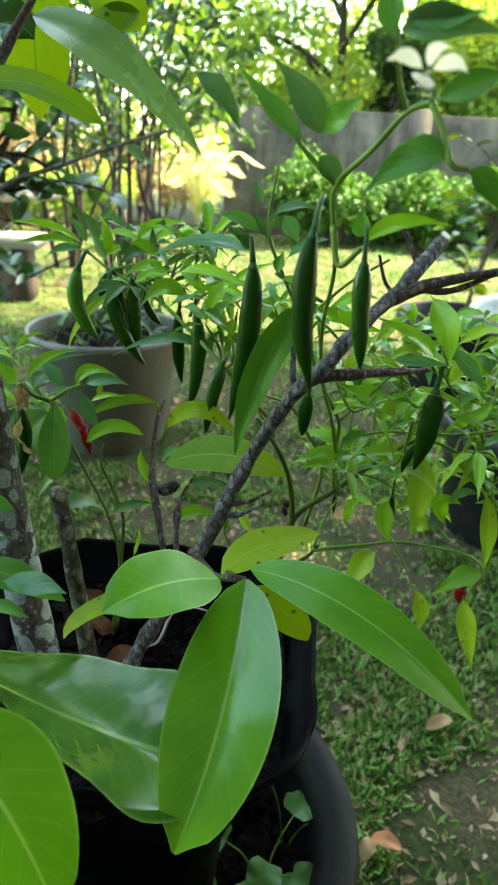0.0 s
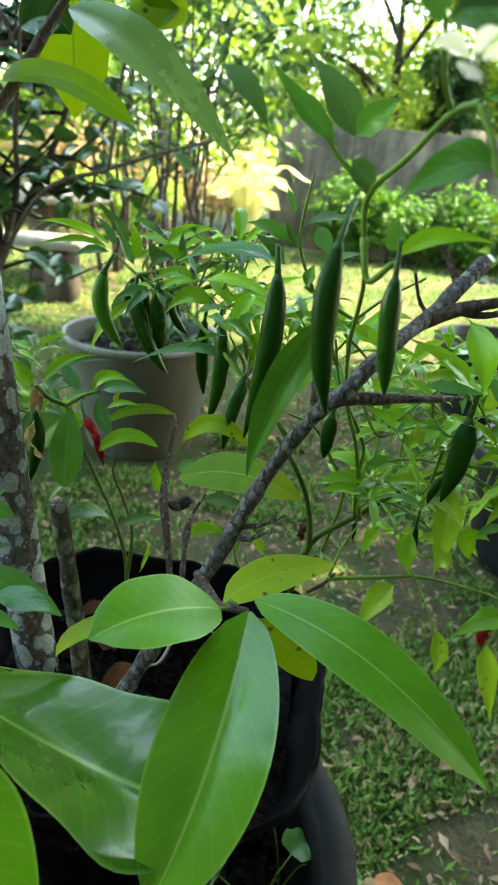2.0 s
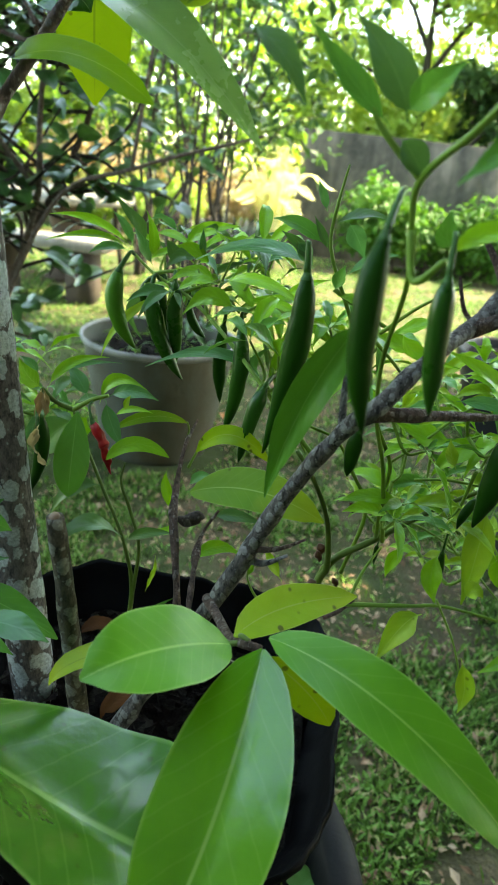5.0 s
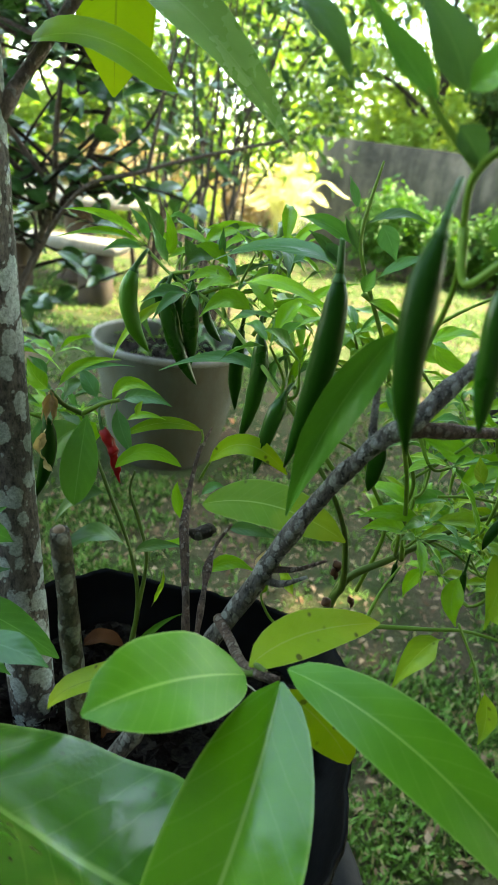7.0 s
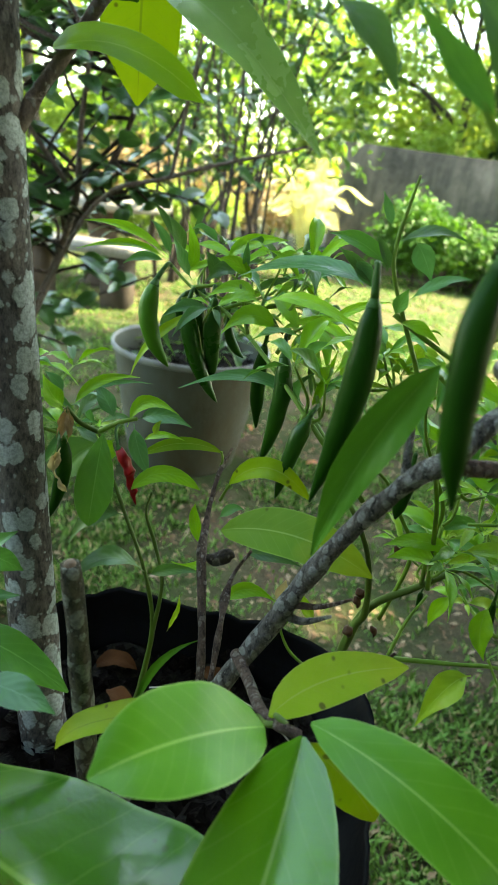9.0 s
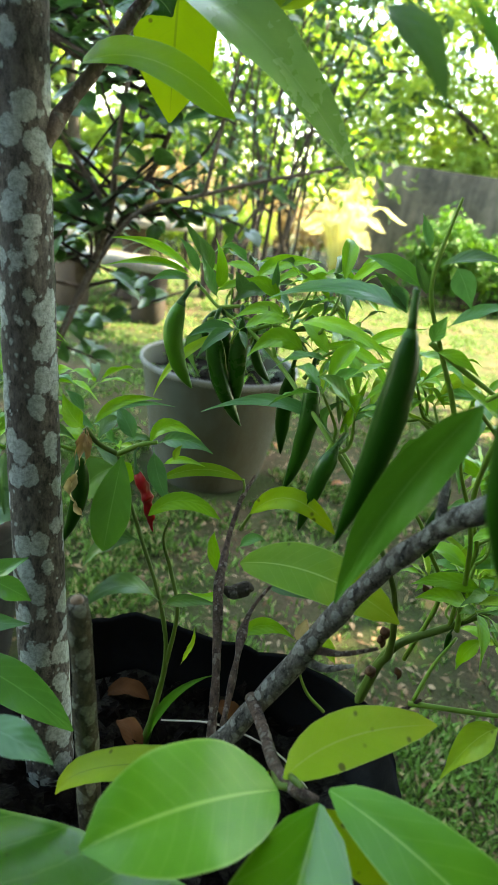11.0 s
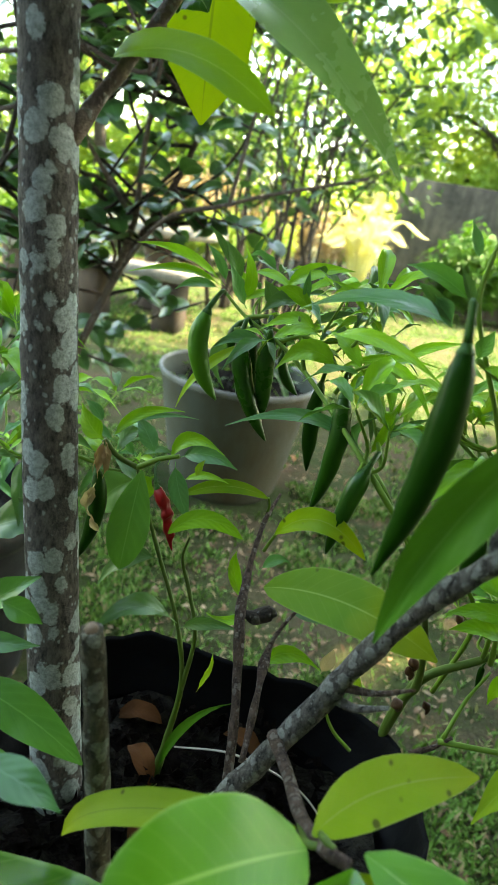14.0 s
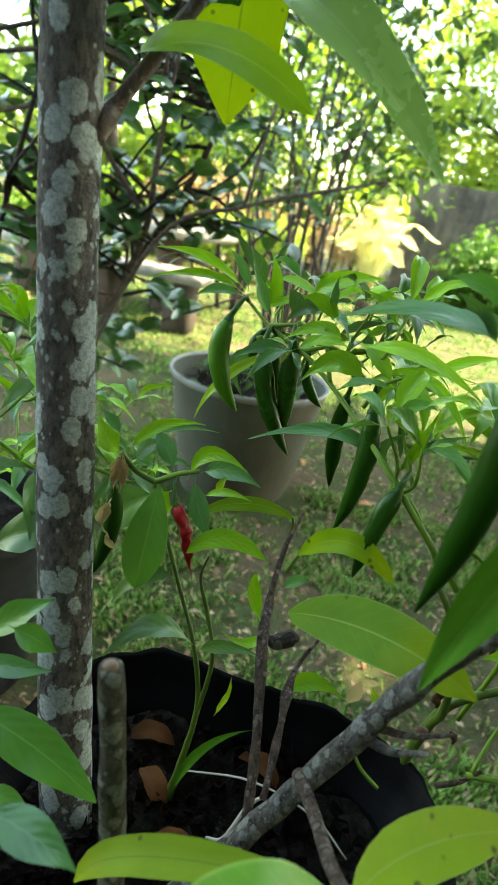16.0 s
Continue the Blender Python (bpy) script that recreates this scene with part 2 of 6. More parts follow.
GREEN_FRUIT = fruit_material("green_chilli", (0.009, 0.052, 0.003), (0.016, 0.08, 0.005), 0.26)
DARK_FRUIT = fruit_material("dark_green_chilli", (0.006, 0.034, 0.0022), (0.011, 0.052, 0.0035), 0.34, 0.08)
BRIGHT_FRUIT = fruit_material("bright_green_chilli", (0.035, 0.13, 0.006), (0.06, 0.19, 0.009))
RED_FRUIT = fruit_material("red_chilli", (0.16, 0.004, 0.006), (0.3, 0.01, 0.011), 0.3, 0.18)


def plastic(name, low, high, rough=0.4, spec=0.5):
    n = Nodes(name, rough, 0, spec)
    dust = n.ramp(n.noise(14, 5, 0.7), (0.45, 0.0), (0.8, 1.0))
    n.colour(n.mix(dust, low, high))
    n.rough(n.math("ADD", n.math("MULTIPLY", n.noise(30, 4), 0.3), rough - 0.1))
    n.bump(n.noise(70, 4), 0.25, 0.003)
    return n.mat


TUB_PLASTIC = plastic("black_tub_plastic", (0.003, 0.0034, 0.0038), (0.008, 0.0088, 0.0098), 0.6, 0.14)
BAG_PLASTIC = plastic("black_grow_bag", (0.0012, 0.0012, 0.0015), (0.0026, 0.0026, 0.003), 0.5, 0.07)
POT_PLASTIC = plastic("black_pot_plastic", (0.008, 0.0085, 0.01), (0.022, 0.023, 0.026), 0.45, 0.3)
WHITE_PLASTIC = plastic("white_plastic", (0.7, 0.7, 0.68), (0.8, 0.8, 0.78), 0.4)


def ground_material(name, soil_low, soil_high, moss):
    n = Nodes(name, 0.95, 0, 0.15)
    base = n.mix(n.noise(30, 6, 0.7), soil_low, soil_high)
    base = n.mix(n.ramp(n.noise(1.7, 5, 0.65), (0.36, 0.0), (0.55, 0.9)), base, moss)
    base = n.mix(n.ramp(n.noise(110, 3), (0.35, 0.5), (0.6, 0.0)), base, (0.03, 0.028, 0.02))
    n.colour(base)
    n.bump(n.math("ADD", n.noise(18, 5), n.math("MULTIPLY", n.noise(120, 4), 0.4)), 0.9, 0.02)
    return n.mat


LAWN = ground_material("lawn_soil", (0.05, 0.032, 0.019), (0.2, 0.135, 0.088), (0.035, 0.065, 0.014))
# Near-black soil: the shade inside bag and pots is put into its colour.
SOIL = ground_material("shaded_potting_soil", (0.002, 0.0015, 0.0012), (0.009, 0.006, 0.0045), (0.004, 0.003, 0.002))


def cement(name, low, high, stain, run=(1, 1, 0.4)):
    n = Nodes(name, 0.85, 0, 0.3)
    base = n.mix(n.noise(7, 6, 0.65) if run[0] < 2 else n.ramp(n.noise(1.1, 7, 0.7), (0.34, 0.0), (0.62, 1.0)), low, high)
    base = n.mix(n.ramp(n.noise(3.2 if run[0] < 2 else 0.9, 5, 0.7, n.stretch(*run)), (0.42, 0.0), (0.66, 0.9)), base, stain)
    n.colour(base)
    n.bump(n.math("ADD", n.noise(60, 6, 0.7), n.math("MULTIPLY", n.noise(6, 3), 0.5)), 0.35, 0.01)
    return n.mat


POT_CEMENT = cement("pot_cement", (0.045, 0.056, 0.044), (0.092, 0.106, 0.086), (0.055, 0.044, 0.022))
# Paler than the body: sky light on the lip is put into the colour.
RIM_SKY_PALE = cement("pot_rim_sky_pale", (0.2, 0.212, 0.21), (0.3, 0.312, 0.31), (0.12, 0.12, 0.105))
STONE = cement("stone_seat", (0.22, 0.21, 0.19), (0.36, 0.345, 0.315), (0.14, 0.14, 0.12))
WALL = cement("boundary_wall", (0.022, 0.021, 0.015), (0.15, 0.128, 0.098), (0.012, 0.014, 0.008), (2.6, 2.6, 0.4))


def grass_material():
    n = Nodes("grass_blades", 0.55, 0, 0.2)
    base = n.ramp(n.random("Island"), (0.0, (0.024, 0.06, 0.008)), (0.4, (0.085, 0.175, 0.02)), (0.85, (0.19, 0.38, 0.085)), (0.95, (0.42, 0.32, 0.17)))
    n.colour(base)
    return n.thin(base, 0.3)


GRASS = grass_material()


def litter_material():
    n = Nodes("dry_litter", 0.9, 0, 0.2)
    n.colour(n.ramp(n.random("Island"), (0.0, (0.12, 0.07, 0.036)), (0.5, (0.24, 0.155, 0.09)), (1.0, (0.38, 0.28, 0.18))))
    return n.mat


LITTER = litter_material()
# Scraps darkened as well, to carry the shade low inside the bag.
CRUMBS = bark_material("shaded_soil_scraps", (0.001, 0.0007, 0.0005), (0.005, 0.003, 0.002), (0.004, 0.0025, 0.0018), 0.3)
DEAD_LEAF_BIT = stem_material("withered_brown", (0.025, 0.011, 0.005), (0.085, 0.036, 0.015))
CALYX = stem_material("chilli_calyx", (0.012, 0.058, 0.005), (0.025, 0.09, 0.009))
CUT_WOOD = stem_material("cut_wood", (0.08, 0.05, 0.03), (0.2, 0.14, 0.09))
# Cement of the added wall that holds back light behind the eye.
REAR_BLOCKER = cement("rear_light_blocker", (0.1, 0.095, 0.085), (0.16, 0.15, 0.135), (0.06, 0.058, 0.05))
FOOT_STONE = cement("brown_table_foot", (0.05, 0.035, 0.025), (0.1, 0.07, 0.05), (0.03, 0.025, 0.02))
CRUMBS.node_tree.nodes["Principled BSDF"].inputs["Specular IOR Level"].default_value = 0.05
ROOT = stem_material("pale_root", (0.35, 0.31, 0.24), (0.5, 0.46, 0.38))
PETAL = leaf_material("white_petal", (0.72, 0.74, 0.7), (0.8, 0.82, 0.78), (0.7, 0.75, 0.62), 0.6, share=0.5, veins=5)


# ---- builders ----
def part(name, bm, material, parent=None, label=""):
    me = bpy.data.meshes.new(name)
    bm.to_mesh(me)
    bm.free()
    me.materials.append(material)
    for p in me.polygons:
        p.use_smooth = True
    ob = new(name, me)
    if parent:
        ob.parent = parent
    if label:
        ob["label"] = label
    return ob


def raw(name, verts, faces, material, parent=None, label="", smooth=False):
    me = bpy.data.meshes.new(name)
    me.from_pydata(verts, [], faces)
    me.materials.append(material)
    if smooth:
        for p in me.polygons:
            p.use_smooth = True
    ob = new(name, me)
    if parent:
        ob.parent = parent
    if label:
        ob["label"] = label
    return ob


def thing(name, label, category, group="", kind=""):
    return tagged(new(name), label, category, group, kind)


def spline(points, steps):
    """Points along a smooth line through the given ones."""
    pts = [Vector(p) for p in points]
    if len(pts) == 2:
        return [pts[0].lerp(pts[1], i / steps) for i in range(steps + 1)]
    out = []
    ends = [pts[0] * 2 - pts[1], *pts, pts[-1] * 2 - pts[-2]]
    for k in range(len(pts) - 1):
        a, b, c, d = ends[k:k + 4]
        for i in range(steps if k < len(pts) - 2 else steps + 1):
            s = i / steps
            out.append(0.5 * (2 * b + (c - a) * s + (2 * a - 5 * b + 4 * c - d) * s * s + (3 * b - a - 3 * c + d) * s ** 3))
    return out


def tube(bm, points, radii, sides=10, steps=6, rugged=0.0, closed=True):
    """A tapered limb through the points; radii one a point."""
    line = spline(points, steps)
    total = len(line) - 1
    rings = []
    up = Vector((0.3, 0.7, 0.2))
    for i, p in enumerate(line):
        s = i / total * (len(radii) - 1)
        k = min(int(s), len(radii) - 2)
        r = radii[k] + (radii[k + 1] - radii[k]) * (s - k)
        d = (line[min(i + 1, total)] - line[max(i - 1, 0)]).normalized()
        x = d.cross(up).normalized()
        y = d.cross(x)
        ring = []
        for j in range(sides):
            a = 2 * math.pi * j / sides
            q = p + (x * math.cos(a) + y * math.sin(a)) * r
            if rugged:
                q += (x * math.cos(a) + y * math.sin(a)) * r * rugged * noise.noise(q * 60)
            ring.append(bm.verts.new(q))
        rings.append(ring)
    for a, b in zip(rings, rings[1:]):
        for j in range(sides):
            bm.faces.new((a[j], a[(j + 1) % sides], b[(j + 1) % sides], b[j]))
    if closed:
        bm.faces.new(rings[0][::-1])
        bm.faces.new(rings[-1])


def limb(name, parent, material, points, radii, sides=10, rugged=0.0, label="", steps=6):
    bm = bmesh.new()
    tube(bm, points, radii, sides, steps, rugged)
    return part(name, bm, material, parent, label)


def blade_mesh(name, base, mid, tip, width, face, shape="oval", fold=0.12, wave=0.0, along=12, across=6, twist=0.0):
    """A leaf blade from its stalk to its tip through mid, facing the given way; fold lifts the halves, wave ripples the margin."""
    base, mid, tip, face = Vector(base), Vector(mid), Vector(tip), Vector(face)
    control = 2 * mid - 0.5 * (base + tip)
    length = (mid - base).length + (tip - mid).length
    verts, faces, uvs = [], [], []
    phase = (base.x * 57 + base.z * 31) % 6.28
    for i in range(along + 1):
        s = i / along
        p = base * (1 - s) ** 2 + control * 2 * s * (1 - s) + tip * s * s
        d = (control - base) * 2 * (1 - s) + (tip - control) * 2 * s
        d.normalize()
        side = d.cross(face).normalized()
        up = side.cross(d).normalized()
        if twist:
            turn = Matrix.Rotation(radians(twist) * (s - 0.5), 3, d)
            side, up = turn @ side, turn @ up
        if shape == "oval":
            w = math.sin(math.pi * min(1, max(0, s)) ** 0.92) ** 0.62
            if s > 0.93:
                w *= 0.75
        elif shape == "round":
            w = math.sin(math.pi * s ** 0.92) ** 0.36 if 0 < s < 1 else 0.0
        elif shape == "blunt":
            w = min(1.0, 0.35 + (s * 5) ** 0.5) * (1 - max(0.0, (s - 0.75) / 0.25) ** 2) ** 0.5
        elif shape == "egg":
            w = math.sin(math.pi * s ** 0.7) ** 0.8
        elif shape == "obovate":
            w = math.sin(math.pi * s ** 1.35) ** 0.62
        elif shape == "shield":
            w = min(1.0, s * 6) * (1.0 if s < 0.7 else max(0.0, 1 - (s - 0.7) / 0.3) ** 0.85)
        elif shape == "heart":
            w = math.sin(math.pi * (0.12 + 0.88 * s) ** 0.72) ** 0.8
        else:
            k = max(0.0, (s - 0.1) / 0.9)
            w = (math.sin(math.pi * k ** 0.72) ** 1.2)
        w = max(w, 0.045) * width / 2
        for j in range(across + 1):
            u = 2 * j / across - 1
            lift = abs(u) * fold * w * 2 - u * u * fold * w * 0.7
            ripple = wave * width * abs(u) ** 2 * math.sin(s * 15 + u * 1.7 + phase) * math.sin(math.pi * s)
            q = p + side * u * w + up * (lift + ripple)
            verts.append(q)
            uvs.append((0.5 + u / 2, s))
    n = across + 1
    for i in range(along):
        for j in range(across):
            a = i * n + j
            faces.append((a, a + 1, a + n + 1, a + n))
    me = bpy.data.meshes.new(name)
    me.from_pydata(verts, [], faces)
    layer = me.uv_layers.new(name="UVMap")
    for lp in me.loops:
        layer.data[lp.index].uv = uvs[lp.vertex_index]
    for p in me.polygons:
        p.use_smooth = True
    return me


def leaf(plant, material, base, mid, tip, width, face, shape="lance", fold=0.3, wave=0.07, label="", twist=0.0):
    fine = width > 0.025
    me = blade_mesh("leaf", base, mid, tip, width, face, shape, fold, wave, 18 if fine else 10, 8 if fine else 4, twist)
    me.materials.append(material)
    ob = new("leaf", me)
    ob.parent = plant
    if label:
        ob["label"] = label
    return ob


def chilli(plant, material, stalk, top, mid, tip, width, label, wrinkle=0.0, name="chilli"):
    """A hanging fruit: body with a blunt shoulder and a pointed end, a calyx cap and a curved stalk."""
    top, mid, tip = Vector(top), Vector(mid), Vector(tip)
    bm = bmesh.new()
    shape = (0.55, 0.95, 0.9, 1.0, 0.8, 0.95, 0.75, 0.85, 0.6, 0.5, 0.15) if wrinkle > 0.2 else (0.46, 0.76, 0.93, 1.0, 1.0, 0.97, 0.92, 0.83, 0.66, 0.42, 0.1)
    control = 2 * mid - 0.5 * (top + tip)
    line = [top * (1 - s) ** 2 + control * 2 * s * (1 - s) + tip * s * s for s in (i / 10 for i in range(11))]
    tube(bm, line, [w * width / 2 for w in shape], 14, 3, max(min(wrinkle, 0.5), 0.2))
    if wrinkle > 0.2:
        for v in bm.verts:
            v.co += Vector((noise.noise(v.co * 170), noise.noise(v.co * 170 + Vector((5, 0, 0))), 0)) * width * 0.3
    fruit = part(name, bm, material, plant, label)
    axis = (line[1] - line[0]).normalized()
    stalk = Vector(stalk)
    bm = bmesh.new()
    tube(bm, [top - axis * width * 0.3, top - axis * width * 0.14, top - axis * width * 0.02, top + axis * width * 0.1], [width * 0.13, width * 0.18, width * 0.25, width * 0.285], 12, 4, 0.2)
    part("calyx", bm, CALYX, fruit)
    bm = bmesh.new()
    bend = (stalk + top) / 2 - axis * width * 0.6
    tube(bm, [stalk, bend, top - axis * width * 0.2], [width * 0.1, width * 0.11, width * 0.15], 8, 5)
    part("stalk", bm, CALYX, fruit)
    return fruit


def lathe(bm, profile, sides=48, wobble=0.0, seed=0.0):
    rings = []
    for r, z in profile:
        rings.append([])
        for j in range(sides):
            a = 2 * math.pi * j / sides
            k = 1 + wobble * noise.noise(Vector((math.cos(a) * 1.7 + seed, math.sin(a) * 1.7, z * 4)))
            rings[-1].append(bm.verts.new((r * k * math.cos(a), r * k * math.sin(a), z)))
    for a, b in zip(rings, rings[1:]):
        for j in range(sides):
            bm.faces.new((a[j], a[(j + 1) % sides], b[(j + 1) % sides], b[j]))
    return rings


def disc(bm, radius, z, rings=6, sides=40, rough=0.01, seed=0.0):
    centre = bm.verts.new((0, 0, z))
    last = None
    for k in range(1, rings + 1):
        ring = []
        for j in range(sides):
            a = 2 * math.pi * j / sides
            x, y = radius * k / rings * math.cos(a), radius * k / rings * math.sin(a)
            ring.append(bm.verts.new((x, y, z + rough * noise.noise(Vector((x * 18 + seed, y * 18, seed))))))
        for j in range(sides):
            if last:
                bm.faces.new((last[j], ring[j], ring[(j + 1) % sides], last[(j + 1) % sides]))
            else:
                bm.faces.new((centre, ring[j], ring[(j + 1) % sides]))
        last = ring


def scatter(verts, faces, place, direction, length, width, normal):
    """Adds one small pointed leaf of two bent quads to a list of faces."""
    d, n = direction.normalized(), normal
    side = d.cross(n)
    if side.length < 1e-4:
        side = d.cross(Vector((0.1, 1, 0.3)))
    side.normalize()
    up = side.cross(d)
    k = len(verts)
    m = place + d * length * 0.5 + up * length * 0.06
    verts += [place, m - side * width / 2 + up * width * 0.12, m, m + side * width / 2 + up * width * 0.12, place + d * length]
    faces += [(k, k + 1, k + 2), (k, k + 2, k + 3), (k + 1, k + 4, k + 2), (k + 2, k + 4, k + 3)]


def crown(name, parent, material, clumps, count, leaf_size, seed, label=""):
    """A crown of many separate leaves round a set of clumps (centre, radius), thicker at their shells, with gaps between them."""
    rnd = random.Random(seed)
    verts, faces = [], []
    total = sum(r ** 2 for _, r in clumps)
    for c, r in clumps:
        c = Vector(c)
        for _ in range(int(count * r * r / total)):
            d = Vector((rnd.gauss(0, 1), rnd.gauss(0, 1), rnd.gauss(0, 0.8))).normalized()
            p = c + d * r * (0.35 + 0.65 * rnd.random() ** 0.5) * (0.8 + 0.5 * noise.noise(d * 2.3 + c))
            way = Vector((d.x + rnd.gauss(0, 0.6), d.y + rnd.gauss(0, 0.6), -0.5 + rnd.gauss(0, 0.5)))
            size = leaf_size * rnd.uniform(0.6, 1.3)
            scatter(verts, faces, p, way, size, size * 0.45, Vector((rnd.gauss(0, 0.6), rnd.gauss(0, 0.6), 1)).normalized())
    return raw(name, verts, faces, material, parent, label)


# ---- the setting ----
def ground():
    verts, faces = [], []
    edges_x = [-400, -120, -40, -15] + [-8 + 0.4 * i for i in range(41)] + [15, 40, 120, 400]
    edges_y = [-400, -100, -20, -6] + [-3 + 0.4 * i for i in range(45)] + [25, 50, 120, 400]
    for y in edges_y:
        for x in edges_x:
            near = max(0.0, 1 - math.hypot(x, y - 5) / 14)
            verts.append((x, y, 0.03 * near * noise.noise(Vector((x * 0.6, y * 0.6, 0)))))
    w = len(edges_x)
    for j in range(len(edges_y) - 1):
        for i in range(w - 1):
            a = j * w + i
            faces.append((a, a + 1, a + w + 1, a + w))
    ob = raw("ground", verts, faces, LAWN, smooth=True)
    return tagged(ob, "patchy lawn with bare brown soil between the grass", "lawn", kind="structure")


ground()


def level(x, y):
    near = max(0.0, 1 - math.hypot(x, y - 5) / 14)
    return 0.03 * near * noise.noise(Vector((x * 0.6, y * 0.6, 0)))


def boundary_wall():
    wall = thing("wall_north", "weathered grey cement boundary wall with dark streaks", "wall", kind="structure")
    x0, x1, y0, top = -0.75, 14.0, 9.9, 1.72
    bm = bmesh.new()
    bmesh.ops.create_cube(bm, size=1, matrix=Matrix.LocRotScale(((x0 + x1) / 2, y0 + 0.1, top / 2), None, (x1 - x0, 0.18, top)))
    bmesh.ops.bevel(bm, geom=bm.edges[:], offset=0.02, segments=2)
    part("wall_body", bm, WALL, wall)
    for k in range(1, 6):
        bm = bmesh.new()
        bmesh.ops.create_cube(bm, size=1, matrix=Matrix.LocRotScale((x0 + 0.14 + k * 2.6, y0 - 0.02, (top + 0.06) / 2), None, (0.28, 0.3, top + 0.06)))
        bmesh.ops.bevel(bm, geom=bm.edges[:], offset=0.015, segments=2)
        part("pillar", bm, WALL, wall)


boundary_wall()


def rear_light_blocker():
    """Unseen plain wall, added to close the place and cut light behind the eye."""
    bm = bmesh.new()
    bmesh.ops.create_cube(bm, size=1, matrix=Matrix.LocRotScale((-1.2, -1.0, 1.15), None, (7.6, 0.2, 2.3)))
    bmesh.ops.bevel(bm, geom=bm.edges[:], offset=0.015, segments=2)
    tagged(part("wall_south", bm, REAR_BLOCKER), "plain dull grey wall added out of view to cut light", "wall", kind="structure")


rear_light_blocker()


def cement_pot(x, y, radius, height, lean):
    pot = thing("cement_planter", "large round grey cement planter with a rim paled for sky light", "planter")
    bm = bmesh.new()
    r = radius
    lathe(bm, [(0.0, 0.01), (r * 0.66, 0.0), (r * 0.7, 0.03), (r * 0.78, height * 0.3), (r * 0.88, height * 0.65), (r * 0.962, height - 0.025)], 64, 0.015)
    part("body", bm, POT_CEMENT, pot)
    bm = bmesh.new()
    lathe(bm, [(r * 0.962, height - 0.026), (r * 0.985, height - 0.022), (r * 0.997, height - 0.012), (r * 0.995, height - 0.003), (r * 0.978, height), (r * 0.962, height - 0.004), (r * 0.956, height - 0.012)], 64, 0.012, 3)
    part("rim", bm, RIM_SKY_PALE, pot, "cement rim with sky light put into its pale colour")
    bm = bmesh.new()
    lathe(bm, [(r * 0.956, height - 0.011), (r * 0.945, height - 0.03), (r * 0.89, height - 0.16)], 64, 0.012, 3)
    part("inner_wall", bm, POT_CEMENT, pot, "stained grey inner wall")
    bm = bmesh.new()
    disc(bm, r * 0.89, height - 0.08, 8, 40, 0.05, 4)
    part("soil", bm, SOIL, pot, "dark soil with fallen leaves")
    pot.location = (x, y, -0.01)
    pot.rotation_euler = (0, radians(lean), 0)


cement_pot(-0.64, 2.42, 0.315, 0.5, 0)


def grow_tub(x, y):
    tub = thing("plastic_tub", "big round black plastic tub with a thick flat rim", "tub")
    bm = bmesh.new()
    lathe(bm, [(0.0, 0.004), (0.16, 0.0), (0.165, 0.02), (0.185, 0.25), (0.2, 0.43), (0.205, 0.435), (0.226, 0.432), (0.234, 0.44), (0.236, 0.462), (0.231, 0.473), (0.2, 0.474), (0.195, 0.468), (0.188, 0.44), (0.172, 0.2), (0.15, 0.1)], 72)
    part("body", bm, TUB_PLASTIC, tub)
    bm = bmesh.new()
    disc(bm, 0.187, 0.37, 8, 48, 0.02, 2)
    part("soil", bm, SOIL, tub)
    tub.location = (x, y, 0)


grow_tub(-0.1, 0.45)


def grow_bag(x, y):
    bag = thing("grow_bag", "tall black plastic grow bag with a folded uneven edge", "grow bag")
    bm = bmesh.new()
    sides = 96
    rings = []
    profile = [(0.0, 0.372), (0.44, 0.372), (0.48, 0.42), (0.55, 0.54), (0.74, 0.65), (0.92, 0.71), (1.0, 0.736), (0.99, 0.742), (0.975, 0.738), (0.955, 0.722), (0.92, 0.712), (0.85, 0.695)]
    for k, (r, z) in enumerate(profile):
        ring = []
        for j in range(sides):
            a = 2 * math.pi * j / sides
            c, s = math.cos(a), math.sin(a)
            square = (abs(c) ** 3.4 + abs(s) ** 3.4) ** (-1 / 3.4)
            fold = 1 + 0.05 * noise.noise(Vector((c * 2.2, s * 2.2, z * 3))) + 0.022 * noise.noise(Vector((c * 9, s * 9, z * 9)))
            dz = 0.014 * noise.noise(Vector((c * 1.6, s * 1.6, 5))) + 0.006 * noise.noise(Vector((c * 7, s * 7, 2))) if k > 3 else 0
            ring.append(bm.verts.new((r * fold * square * c * 0.162, r * fold * square * s * 0.15, z + dz)))
        rings.append(ring)
    for a, b in zip(rings, rings[1:]):
        for j in range(sides):
            bm.faces.new((a[j], a[(j + 1) % sides], b[(j + 1) % sides], b[j]))
    part("bag_wall", bm, BAG_PLASTIC, bag)
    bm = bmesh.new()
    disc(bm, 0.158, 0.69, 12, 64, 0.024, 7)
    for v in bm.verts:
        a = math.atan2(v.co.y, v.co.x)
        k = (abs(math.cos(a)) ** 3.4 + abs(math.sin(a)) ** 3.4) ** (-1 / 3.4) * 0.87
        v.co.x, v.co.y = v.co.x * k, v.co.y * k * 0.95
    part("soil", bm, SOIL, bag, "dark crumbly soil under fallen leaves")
    bag.location = (x, y, 0)
    return bag


grow_bag(-0.1, 0.43)


